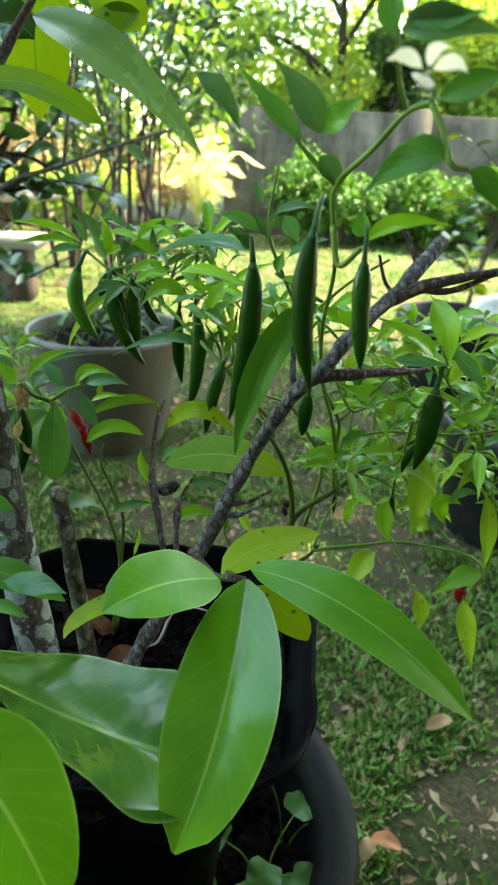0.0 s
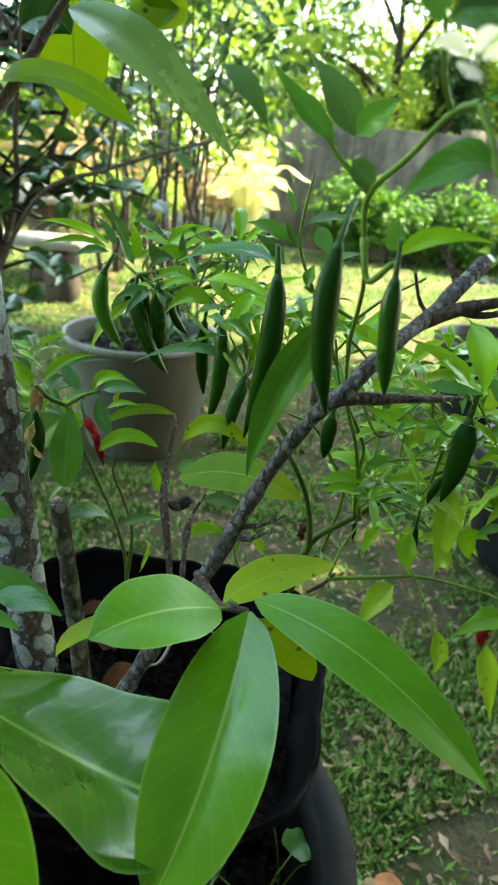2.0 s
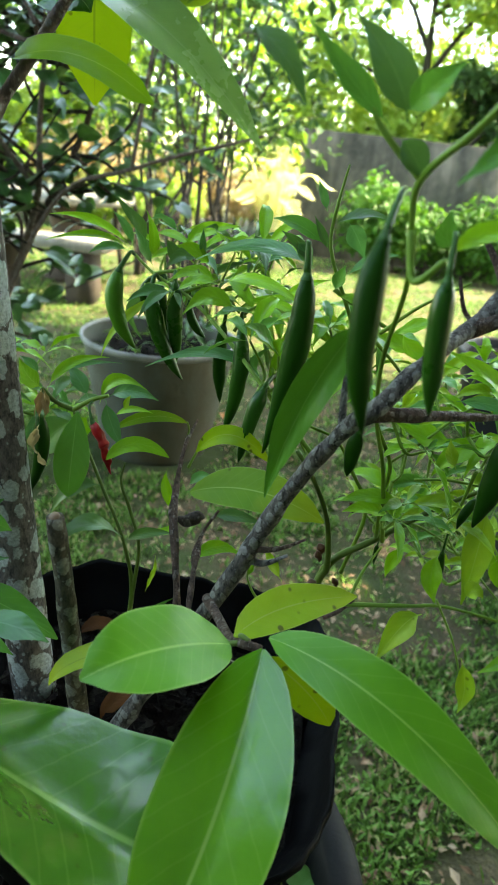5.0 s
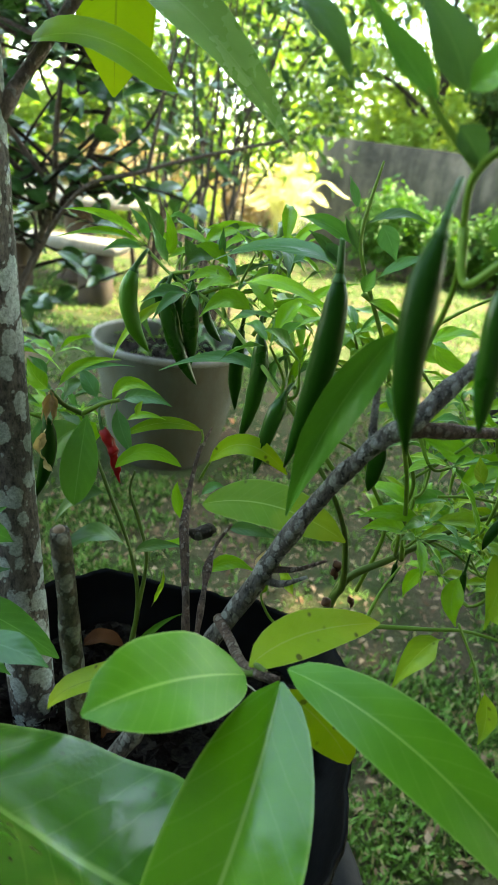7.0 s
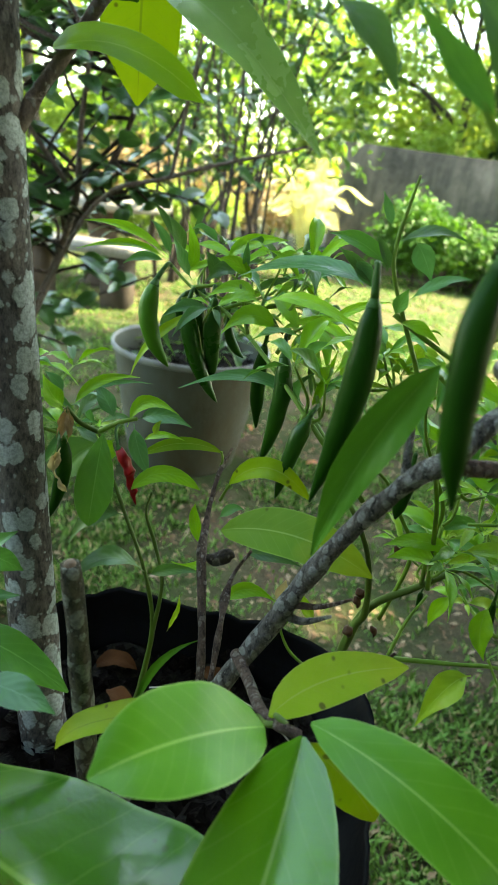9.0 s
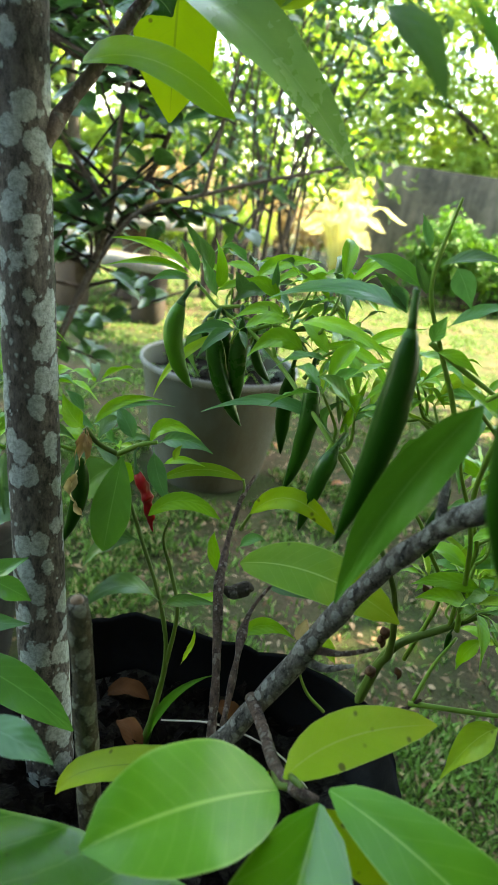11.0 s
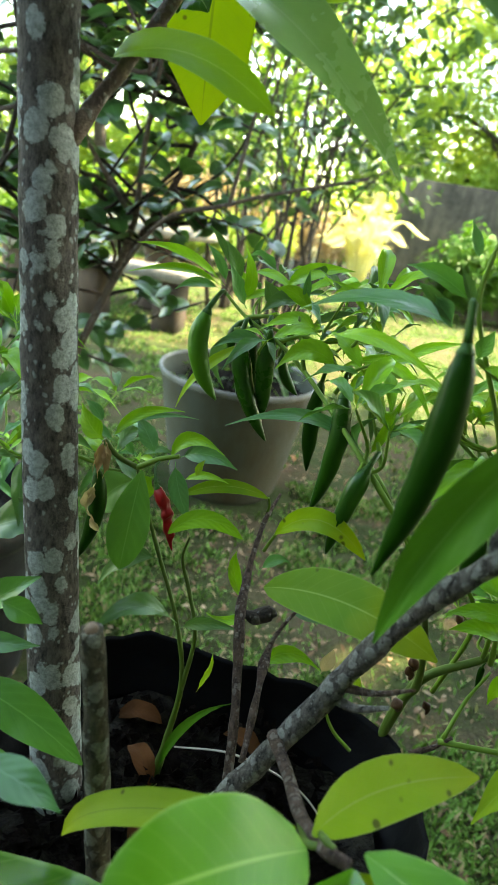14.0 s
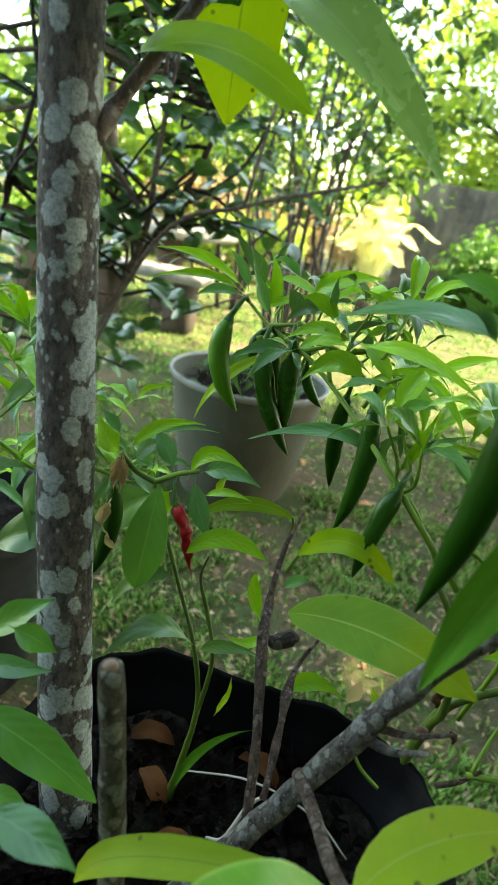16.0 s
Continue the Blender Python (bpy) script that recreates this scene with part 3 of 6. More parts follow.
def black_pot(x, y, radius, height, label):
    pot = thing("plant_pot", label, "plant pot", "black pots on the lawn")
    r, h = radius, height
    bm = bmesh.new()
    lathe(bm, [(0.0, 0.004), (r * 0.72, 0.0), (r * 0.74, 0.02), (r * 0.9, h * 0.86), (r * 0.98, h * 0.87), (r * 1.0, h * 0.9), (r, h * 0.98), (r * 0.98, h), (r * 0.94, h), (r * 0.92, h * 0.97), (r * 0.86, h * 0.6)], 48)
    part("body", bm, POT_PLASTIC, pot)
    bm = bmesh.new()
    disc(bm, r * 0.9, h * 0.88, 6, 36, 0.03, x)
    part("soil", bm, SOIL, pot)
    pot.location = (x, y, 0)
    return pot


black_pot(0.84, 1.86, 0.255, 0.41, "round black plastic pot standing on the lawn")
black_pot(-0.88, 1.12, 0.21, 0.45, "round black plastic pot beside the trunk")
black_pot(1.06, 3.35, 0.36, 0.4, "wide black plastic pot beside a white bag")


def stone_table(x, y):
    table = thing("garden_table", "round pale stone garden table on a pillar foot", "table")
    bm = bmesh.new()
    lathe(bm, [(0.0, 0.69), (0.5, 0.69), (0.58, 0.7), (0.61, 0.73), (0.6, 0.775), (0.55, 0.79), (0.0, 0.793)], 48)
    part("tabletop", bm, STONE, table)
    bm = bmesh.new()
    lathe(bm, [(0.0, 0.0), (0.2, 0.0), (0.2, 0.05), (0.13, 0.1), (0.11, 0.35), (0.15, 0.6), (0.24, 0.69)], 32)
    part("foot", bm, FOOT_STONE, table, "brown foot, darker than the top")
    table.location = (x, y, 0)


def stone_bench(x, y, turn):
    bench = thing("stone_bench", "low pale stone bench with stout feet", "bench", "stone benches round the table")
    bm = bmesh.new()
    bmesh.ops.create_cube(bm, size=1, matrix=Matrix.LocRotScale((0, 0, 0.45), None, (1.1, 0.36, 0.08)))
    bmesh.ops.bevel(bm, geom=bm.edges[:], offset=0.02, segments=3)
    part("seat", bm, STONE, bench)
    for s in (-0.34, 0.34):
        bm = bmesh.new()
        bmesh.ops.create_cube(bm, size=1, matrix=Matrix.LocRotScale((s, 0, 0.205), None, (0.2, 0.27, 0.41)))
        bmesh.ops.bevel(bm, geom=bm.edges[:], offset=0.02, segments=2)
        part("foot", bm, FOOT_STONE, bench)
    bench.matrix_basis = pose(x, y, 0, 0, 0, turn)


stone_table(-2.42, 5.6)
stone_bench(-2.3, 4.85, 3)
stone_bench(-3.5, 5.5, 80)


# ---- trees, shrubs and distance ----
def tree(name, label, x, y, height, spread, bark, leaves, count, leaf_size, seed, clear=0.35, stems=1, category="tree", trunk_r=0.12):
    rnd = random.Random(seed)
    plant = thing(name, label, category)
    clumps = []
    for s in range(stems):
        a = rnd.uniform(0, 6.28)
        off = 0.0 if stems == 1 else rnd.uniform(0.1, 0.3) * spread * 0.4
        foot = Vector((x + off * math.cos(a), y + off * math.sin(a), 0))
        lean = Vector((rnd.gauss(0, 0.08) + (0.22 * math.cos(a) if stems > 1 else 0), rnd.gauss(0, 0.08) + (0.22 * math.sin(a) if stems > 1 else 0), 1))
        top = foot + lean * height * 0.75
        r = trunk_r / math.sqrt(stems)
        bend = (foot + top) / 2 + Vector((rnd.gauss(0, 0.04), rnd.gauss(0, 0.04), 0)) * height
        limb("trunk", plant, bark, [foot - Vector((0, 0, 0.05)), foot + lean * height * 0.2, bend, top], [r * 1.3, r, r * 0.7, r * 0.25], 10, 0.12)
        for b in range(max(3, 7 // stems)):
            h = clear + (0.75 - clear) * (b + 0.5) / max(3, 7 // stems)
            start = foot.lerp(top, min(1, h / 0.75))
            ang = rnd.uniform(0, 6.28)
            reach = spread * rnd.uniform(0.5, 1.0) * (1.1 - 0.5 * h)
            end = start + Vector((math.cos(ang) * reach, math.sin(ang) * reach, height * rnd.uniform(0.05, 0.2)))
            limb("branch", plant, bark, [start, (start + end) / 2 + Vector((0, 0, 0.05 * height)), end], [r * 0.45, r * 0.3, r * 0.1], 7, 0.1, steps=4)
            clumps.append((end, spread * rnd.uniform(0.25, 0.42)))
            clumps.append(((start + end) / 2 + Vector((0, 0, height * 0.1)), spread * rnd.uniform(0.2, 0.35)))
        clumps.append((top, spread * 0.4))
    crown("crown", plant, leaves, clumps, count, leaf_size, seed + 1)
    return plant


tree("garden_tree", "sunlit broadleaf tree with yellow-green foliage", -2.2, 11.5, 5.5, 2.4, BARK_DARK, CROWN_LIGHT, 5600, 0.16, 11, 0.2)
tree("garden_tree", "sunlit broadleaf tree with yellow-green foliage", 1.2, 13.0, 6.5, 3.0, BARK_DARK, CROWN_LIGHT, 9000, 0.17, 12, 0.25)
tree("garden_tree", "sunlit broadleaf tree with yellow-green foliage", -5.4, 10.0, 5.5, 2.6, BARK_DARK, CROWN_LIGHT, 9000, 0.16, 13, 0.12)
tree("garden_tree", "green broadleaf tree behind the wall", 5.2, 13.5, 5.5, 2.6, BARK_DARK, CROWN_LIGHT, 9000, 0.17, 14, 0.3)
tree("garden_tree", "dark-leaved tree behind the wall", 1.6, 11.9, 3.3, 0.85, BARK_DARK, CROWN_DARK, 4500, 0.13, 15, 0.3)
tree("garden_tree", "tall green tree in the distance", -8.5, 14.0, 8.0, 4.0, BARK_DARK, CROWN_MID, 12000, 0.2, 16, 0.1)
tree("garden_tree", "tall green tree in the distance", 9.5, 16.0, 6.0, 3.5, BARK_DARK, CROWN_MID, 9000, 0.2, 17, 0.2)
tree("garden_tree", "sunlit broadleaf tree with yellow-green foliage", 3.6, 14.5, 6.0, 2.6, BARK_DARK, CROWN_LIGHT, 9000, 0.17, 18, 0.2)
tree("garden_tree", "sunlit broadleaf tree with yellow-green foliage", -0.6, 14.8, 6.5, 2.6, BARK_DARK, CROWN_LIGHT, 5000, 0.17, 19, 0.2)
tree("tall_shrub", "many-stemmed tall shrub with dark leaves", -1.05, 4.6, 3.0, 0.95, BARK_DARK, CROWN_DARK, 1700, 0.1, 21, 0.24, 8, "shrub", 0.05)
tree("tall_shrub", "many-stemmed tall shrub with dark leaves", -2.1, 6.4, 3.0, 1.2, BARK_DARK, CROWN_MID, 2000, 0.12, 22, 0.26, 6, "shrub", 0.05)


def hedge(x, y, w, h, count, seed, leaves, label):
    plant = thing("garden_bush", label, "bush")
    rnd = random.Random(seed)
    clumps = [((x + rnd.uniform(-w, w) * 0.7, y + rnd.uniform(-0.25, 0.25), h * rnd.uniform(0.3, 0.75)), h * rnd.uniform(0.3, 0.45)) for _ in range(9)]
    for k in range(5):
        limb("stem", plant, BARK_DARK, [(x + w * 0.2 * (k - 2), y, -0.02), (x + w * 0.25 * (k - 2), y, h * 0.3), (x + w * 0.33 * (k - 2), y, h * 0.7)], [0.015, 0.012, 0.006], 6, steps=3)
    crown("crown", plant, leaves, clumps, count, 0.07 + 0.035 * h, seed)


hedge(1.0, 9.1, 1.0, 1.25, 5200, 31, HEDGE, "bright green leafy bush in front of the wall")
hedge(2.7, 9.2, 1.1, 1.15, 5200, 32, HEDGE, "bright green leafy bush in front of the wall")
hedge(4.6, 8.6, 1.2, 1.3, 4500, 33, CROWN_MID, "leafy green bush in front of the wall")
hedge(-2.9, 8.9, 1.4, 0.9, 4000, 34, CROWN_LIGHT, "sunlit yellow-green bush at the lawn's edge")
# Added tan hedges, stand-ins for sunlit tan patches in the distance.
hedge(-3.6, 9.9, 1.3, 1.5, 3500, 36, CROWN_TAN, "tan foliage standing in for sunlit tan patches behind the leaves")
hedge(-1.9, 10.3, 1.0, 1.3, 2600, 37, CROWN_TAN, "tan foliage standing in for sunlit tan patches behind the leaves")
hedge(-5.2, 8.0, 1.4, 1.2, 4000, 35, CROWN_MID, "leafy green bush at the lawn's edge")


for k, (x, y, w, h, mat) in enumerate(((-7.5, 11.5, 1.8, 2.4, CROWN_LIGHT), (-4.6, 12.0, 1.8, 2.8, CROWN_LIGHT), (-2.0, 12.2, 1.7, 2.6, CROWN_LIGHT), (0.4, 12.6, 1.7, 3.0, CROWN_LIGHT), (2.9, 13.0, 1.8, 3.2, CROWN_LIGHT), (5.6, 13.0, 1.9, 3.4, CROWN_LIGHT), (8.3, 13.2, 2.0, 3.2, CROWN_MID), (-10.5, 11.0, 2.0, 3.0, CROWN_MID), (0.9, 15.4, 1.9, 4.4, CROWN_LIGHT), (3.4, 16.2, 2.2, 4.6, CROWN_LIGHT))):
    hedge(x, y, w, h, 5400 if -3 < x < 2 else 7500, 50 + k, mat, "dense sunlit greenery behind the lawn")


def palm(x, y, seed, fronds, length):
    plant = thing("fern_palm", "low sunlit palm with arching yellow-green fronds", "palm")
    rnd = random.Random(seed)
    for k in range(fronds):
        a = 2 * math.pi * (k + rnd.random() * 0.5) / fronds
        reach, spread = length * rnd.uniform(0.7, 1.1), rnd.uniform(0.1, 0.72)
        out = Vector((math.cos(a), math.sin(a), 0))
        foot = Vector((x, y, 0.15))
        line = [foot, foot + out * reach * spread * 0.45 + Vector((0, 0, reach * (1.0 - 0.35 * spread))), foot + out * reach * spread * 1.05 + Vector((0, 0, reach * (1.25 - 0.9 * spread)))]
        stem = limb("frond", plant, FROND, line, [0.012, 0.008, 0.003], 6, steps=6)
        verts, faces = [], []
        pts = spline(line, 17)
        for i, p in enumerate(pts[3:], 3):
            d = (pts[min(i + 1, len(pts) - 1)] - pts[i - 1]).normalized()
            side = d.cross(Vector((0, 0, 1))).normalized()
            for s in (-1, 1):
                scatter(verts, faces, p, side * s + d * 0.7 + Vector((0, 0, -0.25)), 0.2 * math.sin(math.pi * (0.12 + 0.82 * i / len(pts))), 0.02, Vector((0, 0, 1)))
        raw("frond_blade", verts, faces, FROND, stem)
    limb("trunk", plant, BARK_DARK, [(x, y, -0.03), (x, y, 0.12), (x, y, 0.26)], [0.1, 0.11, 0.06], 10, 0.2)


palm(-0.85, 8.0, 43, 24, 1.2)


def potted_shrub(x, y, z):
    plant = thing("potted_shrub", "thin brown-stemmed shrub with yellow-green leaves in a black pot", "shrub")
    rnd = random.Random(91)
    line = [(x, y, z), (x + 0.03, y, z + 0.25), (x + 0.09, y + 0.02, z + 0.5), (x + 0.1, y, z + 0.85)]
    limb("stem", plant, BARK_TWIG, line, [0.013, 0.011, 0.009, 0.005], 9, 0.2)
    pts = spline(line, 8)
    for k in range(22):
        start = pts[rnd.randrange(6, len(pts))]
        end = start + Vector((rnd.uniform(-0.28, 0.35), rnd.uniform(-0.25, 0.25), rnd.uniform(-0.08, 0.3)))
        bend = start.lerp(end, 0.5) + Vector((0, 0, 0.03))
        limb("branch", plant, BARK_TWIG, [start, bend, end], [0.005, 0.004, 0.002], 7, 0.15, steps=4)
        for j in range(5):
            p = bend.lerp(end, j / 4)
            a = rnd.uniform(0, 6.28)
            d = Vector((math.cos(a), math.sin(a), rnd.uniform(-0.7, 0.3))).normalized() * rnd.uniform(0.06, 0.1)
            leaf(plant, rnd.choice((BROAD_LIME, BROAD_YELLOW, CITRUS_LEAF)), p, p + d * 0.5 + Vector((0, 0, 0.008)), p + d, d.length * 0.55, (rnd.gauss(0, 0.5), rnd.gauss(-0.4, 0.4), 1), "oval", fold=0.12, wave=0.02)


potted_shrub(1.0, 3.18, 0.36)


def shade_canopy():
    """Unseen tree added to keep the sun off the plants, with a gap right overhead."""
    plant = thing("unseen_shade_tree", "spreading unseen tree added to shade the potted plants", "tree")
    limb("trunk", plant, BARK_DARK, [(3.6, -2.2, -0.05), (3.5, -2.0, 1.5), (3.2, -1.5, 3.2), (2.6, -0.6, 5.2)], [0.22, 0.17, 0.15, 0.1], 12, 0.15)
    rnd = random.Random(5)
    clumps = []
    for k in range(13):
        end = Vector((rnd.uniform(0.5, 6.5), rnd.uniform(0.2, 5.0), rnd.uniform(4.9, 5.9)))
        limb("branch", plant, BARK_DARK, [(3.2, -1.5, 3.2), Vector((3.2, -1.5, 3.2)).lerp(end, 0.5) + Vector((0, 0, 0.6)), end], [0.1, 0.07, 0.03], 8, 0.1, steps=4)
    for gx in range(6):
        for gy in range(7):
            clumps.append(((1.45 + gx * 1.15 + rnd.uniform(-0.2, 0.2), -2.2 + gy * 1.15 + rnd.uniform(-0.2, 0.2), 5.4 + rnd.uniform(-0.3, 0.3)), 1.15))
    for gx in range(6):
        for gy in range(3):
            clumps.append(((-8.2 + gx * 1.15 + rnd.uniform(-0.2, 0.2), 2.0 + gy * 1.15 + rnd.uniform(-0.2, 0.2), 5.4 + rnd.uniform(-0.3, 0.3)), 1.15))
    for gx in range(-1, 4):
        for y in (-2.8, -4.2):
            clumps.append(((gx * 1.6, y + rnd.uniform(-0.25, 0.25), 5.4 + rnd.uniform(-0.3, 0.3)), 1.2))
    crown("crown", plant, CROWN_DARK, clumps, 34000, 0.36, 6)


shade_canopy()
# Unseen trees, added behind and to the right to hold back sky light.
for k, (x, y) in enumerate(((4.6, -3.3), (6.8, -1.2), (7.2, 2.2))):
    tree("garden_tree", "dense dark tree added out of view to block sky light", x, y, 5.2, 2.3, BARK_DARK, CROWN_DARK, 3500, 0.3, 120 + k, 0.05)


# ---- the potted plants ----
sapling = thing("fruit_sapling", "young tree with lichen-spotted grey trunk and broad glossy leaves", "sapling")
limb("trunk", sapling, BARK_LICHEN, [(-0.2392, 0.4545, 1.31), (-0.233, 0.451, 1.19), (-0.2256, 0.4474, 1.07), (-0.2139, 0.4426, 0.91), (-0.1955, 0.4363, 0.7), (-0.177, 0.4309, 0.52), (-0.168, 0.4285, 0.44)], [0.0138, 0.0147, 0.0155, 0.0165, 0.018, 0.0192, 0.0197], 24, rugged=0.05, steps=14)
limb("stub", sapling, BARK_STUB, [(-0.1238, 0.33, 0.9539), (-0.1223, 0.332, 0.9292), (-0.1197, 0.335, 0.8860), (-0.1174, 0.34, 0.8231), (-0.111, 0.35, 0.6627), (-0.111, 0.35, 0.5827)], [0.0048, 0.0053, 0.0058, 0.0064, 0.0076, 0.0082], 12, rugged=0.15, label="sawn-off lichened stub")
limb("cut_face", sapling, CUT_WOOD, [(-0.1239, 0.33, 0.9560), (-0.1238, 0.33, 0.9547), (-0.1237, 0.33, 0.9530)], [0.0020, 0.0031, 0.0036], 10, rugged=0.5, label="pale cut wood", steps=2)
limb("branch", sapling, BARK_SMOOTH, [(-0.2295, 0.452, 1.1255), (-0.2174, 0.453, 1.1417), (-0.2128, 0.462, 1.1565), (-0.2, 0.47, 1.1778), (-0.1824, 0.475, 1.2051), (-0.1732, 0.48, 1.2207), (-0.1572, 0.485, 1.2448)], [0.0062, 0.0052, 0.0041, 0.0036, 0.0034, 0.0029, 0.0021], 12, rugged=0.2)
leaf(sapling, BROAD_YELLOW, (-0.1801, 0.53, 1.2581), (-0.1948, 0.565, 1.2204), (-0.2078, 0.6, 1.1667), 0.0532, (0.28, -0.72, -0.64), "shield", fold=0.1, wave=0.05, label="yellowing leaf with brown specks")
leaf(sapling, BROAD_SKY_SHEEN, (-0.1616, 0.47, 1.2219), (-0.1066, 0.475, 1.196), (-0.0544, 0.49, 1.1451), 0.0357, (0.49, -0.72, 0.50), "egg", fold=0.2, wave=0.03)
leaf(sapling, BROAD_LIME, (-0.2075, 0.47, 1.1800), (-0.1579, 0.45, 1.1819), (-0.1123, 0.445, 1.1610), 0.0155, (-0.22, -0.9, 0.3), "blunt", fold=0.35, wave=0.06, twist=50)
leaf(sapling, BROAD_LIME, (-0.0983, 0.5, 1.2315), (-0.119, 0.5, 1.2258), (-0.143, 0.5, 1.2161), 0.0176, (-0.02, -1.00, 0.05), "oval")
leaf(sapling, BROAD_OLD, (-0.1347, 0.5, 1.2494), (-0.1107, 0.5, 1.2347), (-0.0929, 0.5, 1.2258), 0.0311, (0.07, -0.99, 0.12), "oval", fold=0.1, wave=0.03)
leaf(sapling, BROAD_DARK, (-0.2162, 0.52, 1.2173), (-0.1948, 0.52, 1.2249), (-0.1795, 0.52, 1.2153), 0.0303, (0.01, -0.97, 0.24), "oval")
limb("stem", sapling, BARK_STEM, [(-0.1294, 0.372, 0.6264), (-0.1294, 0.372, 0.6864), (-0.0939, 0.38, 0.7662), (-0.0418, 0.392, 0.8685), (-0.0071, 0.385, 0.9548), (0.0196, 0.365, 1.0124), (0.0348, 0.357, 1.0328), (0.0578, 0.375, 1.0571), (0.0827, 0.41, 1.0701), (0.1185, 0.455, 1.0988)], [0.0067, 0.0064, 0.0063, 0.0059, 0.0051, 0.0044, 0.0046, 0.0045, 0.0046, 0.0051], 14, rugged=0.35, steps=8)
limb("side_branch", sapling, BARK_TWIG, [(0.0335, 0.357, 1.0291), (0.0609, 0.37, 1.0274), (0.0945, 0.395, 1.0224), (0.1132, 0.41, 1.0197)], [0.0044, 0.0030, 0.0026, 0.0016], 8, rugged=0.4)
limb("side_branch", sapling, BARK_TWIG, [(0.0786, 0.405, 1.0673), (0.1061, 0.42, 1.0749), (0.134, 0.43, 1.0801), (0.1631, 0.44, 1.0837)], [0.0051, 0.0037, 0.0030, 0.0029], 8, rugged=0.4)
limb("side_branch", sapling, BARK_TWIG, [(0.0979, 0.415, 1.0729), (0.123, 0.425, 1.0711), (0.1593, 0.44, 1.0835)], [0.0024, 0.0021, 0.0017], 8, rugged=0.4)
limb("side_branch", sapling, BARK_TWIG, [(0.1019, 0.44, 1.085), (0.0925, 0.445, 1.1017), (0.0817, 0.45, 1.116)], [0.0031, 0.0021, 0.0019], 8, rugged=0.4)
limb("spur", sapling, BARK_TWIG, [(-0.0242, 0.39, 0.9148), (-0.0056, 0.385, 0.9215), (0.0108, 0.38, 0.9348)], [0.0029, 0.0016, 0.0008], 7, rugged=0.1)
limb("spur", sapling, BARK_TWIG, [(0.0836, 0.41, 1.0683), (0.0751, 0.41, 1.077), (0.0691, 0.41, 1.0937)], [0.0018, 0.0013, 0.0009], 7, rugged=0.1)
limb("spur", sapling, BARK_STEM, [(-0.0251, 0.393, 0.9054), (-0.012, 0.385, 0.9096), (0.0016, 0.375, 0.9248)], [0.0026, 0.0022, 0.0009], 8, rugged=0.15)
limb("spur", sapling, BARK_STEM, [(0.0191, 0.365, 1.0182), (0.0176, 0.367, 1.0332), (0.0171, 0.37, 1.0469)], [0.0023, 0.0019, 0.0012], 8, rugged=0.15)
limb("shoot", sapling, BARK_TWIG, [(-0.047, 0.392, 0.8692), (-0.0339, 0.365, 0.8757), (-0.0245, 0.335, 0.8913), (-0.0143, 0.31, 0.9105), (-0.0041, 0.305, 0.9134)], [0.0038, 0.0031, 0.0028, 0.0026, 0.0023], 10, rugged=0.12)
limb("shoot_bud", sapling, OLD_STEM, [(-0.0124, 0.31, 0.9116), (-0.0202, 0.312, 0.9072), (-0.0245, 0.33, 0.8929)], [0.0016, 0.0015, 0.0009], 8)
limb("shoot_bud", sapling, OLD_STEM, [(-0.0106, 0.308, 0.9141), (-0.0152, 0.312, 0.9132), (-0.018, 0.325, 0.9)], [0.0016, 0.0015, 0.0009], 8)
leaf(sapling, BROAD_GLOSS, (-0.0029, 0.302, 0.9163), (-0.012, 0.238, 0.8732), (-0.032, 0.198, 0.8181), 0.0579, (0.02, -0.52, 0.85), "oval", fold=0.27, wave=0.03, label="large glossy leaf hanging toward the ground")
leaf(sapling, BROAD, (-0.0198, 0.305, 0.9127), (-0.0477, 0.27, 0.9342), (-0.0742, 0.243, 0.9356), 0.0419, (0.46, -0.07, 0.89), "oval", fold=0.12, wave=0.03)
leaf(sapling, BROAD, (-0.0006, 0.305, 0.9218), (0.0640, 0.275, 0.9155), (0.1318, 0.258, 0.8597), 0.0325, (0.15, -0.61, 0.78), "oval", fold=0.16, wave=0.02)
leaf(sapling, BROAD_OLD, (-0.019, 0.312, 0.9117), (0.006, 0.345, 0.9109), (0.0471, 0.375, 0.9043), 0.0240, (0.45, -0.38, 0.81), "oval", fold=0.14, wave=0.04)
leaf(sapling, BROAD_YELLOW, (-0.0254, 0.318, 0.9049), (-0.0997, 0.325, 0.8681), (-0.1259, 0.32, 0.8423), 0.0165, (-0.49, -0.39, 0.78), "oval", fold=0.2, wave=0.05)
leaf(sapling, BROAD_OLD, (-0.0017, 0.31, 0.9042), (0.0229, 0.315, 0.8817), (0.04, 0.32, 0.8547), 0.0231, (0.33, -0.94, 0.09), "oval", fold=0.1, wave=0.03)
leaf(sapling, BROAD_DARK, (-0.1748, 0.258, 0.8841), (-0.0785, 0.2507, 0.8385), (-0.0124, 0.2450, 0.8280), 0.1180, (0.34, 0.28, 0.94), "round", fold=0.17, wave=0.02, twist=55, label="broad dark green leaf twisted along its pale rib")
leaf(sapling, BROAD_GLOSS, (-0.1169, 0.16, 0.9478), (-0.0932, 0.155, 0.9153), (-0.0733, 0.15, 0.8423), 0.0510, (0.68, -0.64, 0.34), "oval", fold=0.12, wave=0.02)
leaf(sapling, BROAD_AGED, (-0.0768, 0.455, 0.9118), (-0.0275, 0.425, 0.9378), (0.0213, 0.41, 0.9308), 0.0301, (-0.41, -0.62, 0.67), "oval", fold=0.14, wave=0.03, label="yellowing leaf with brown specks")
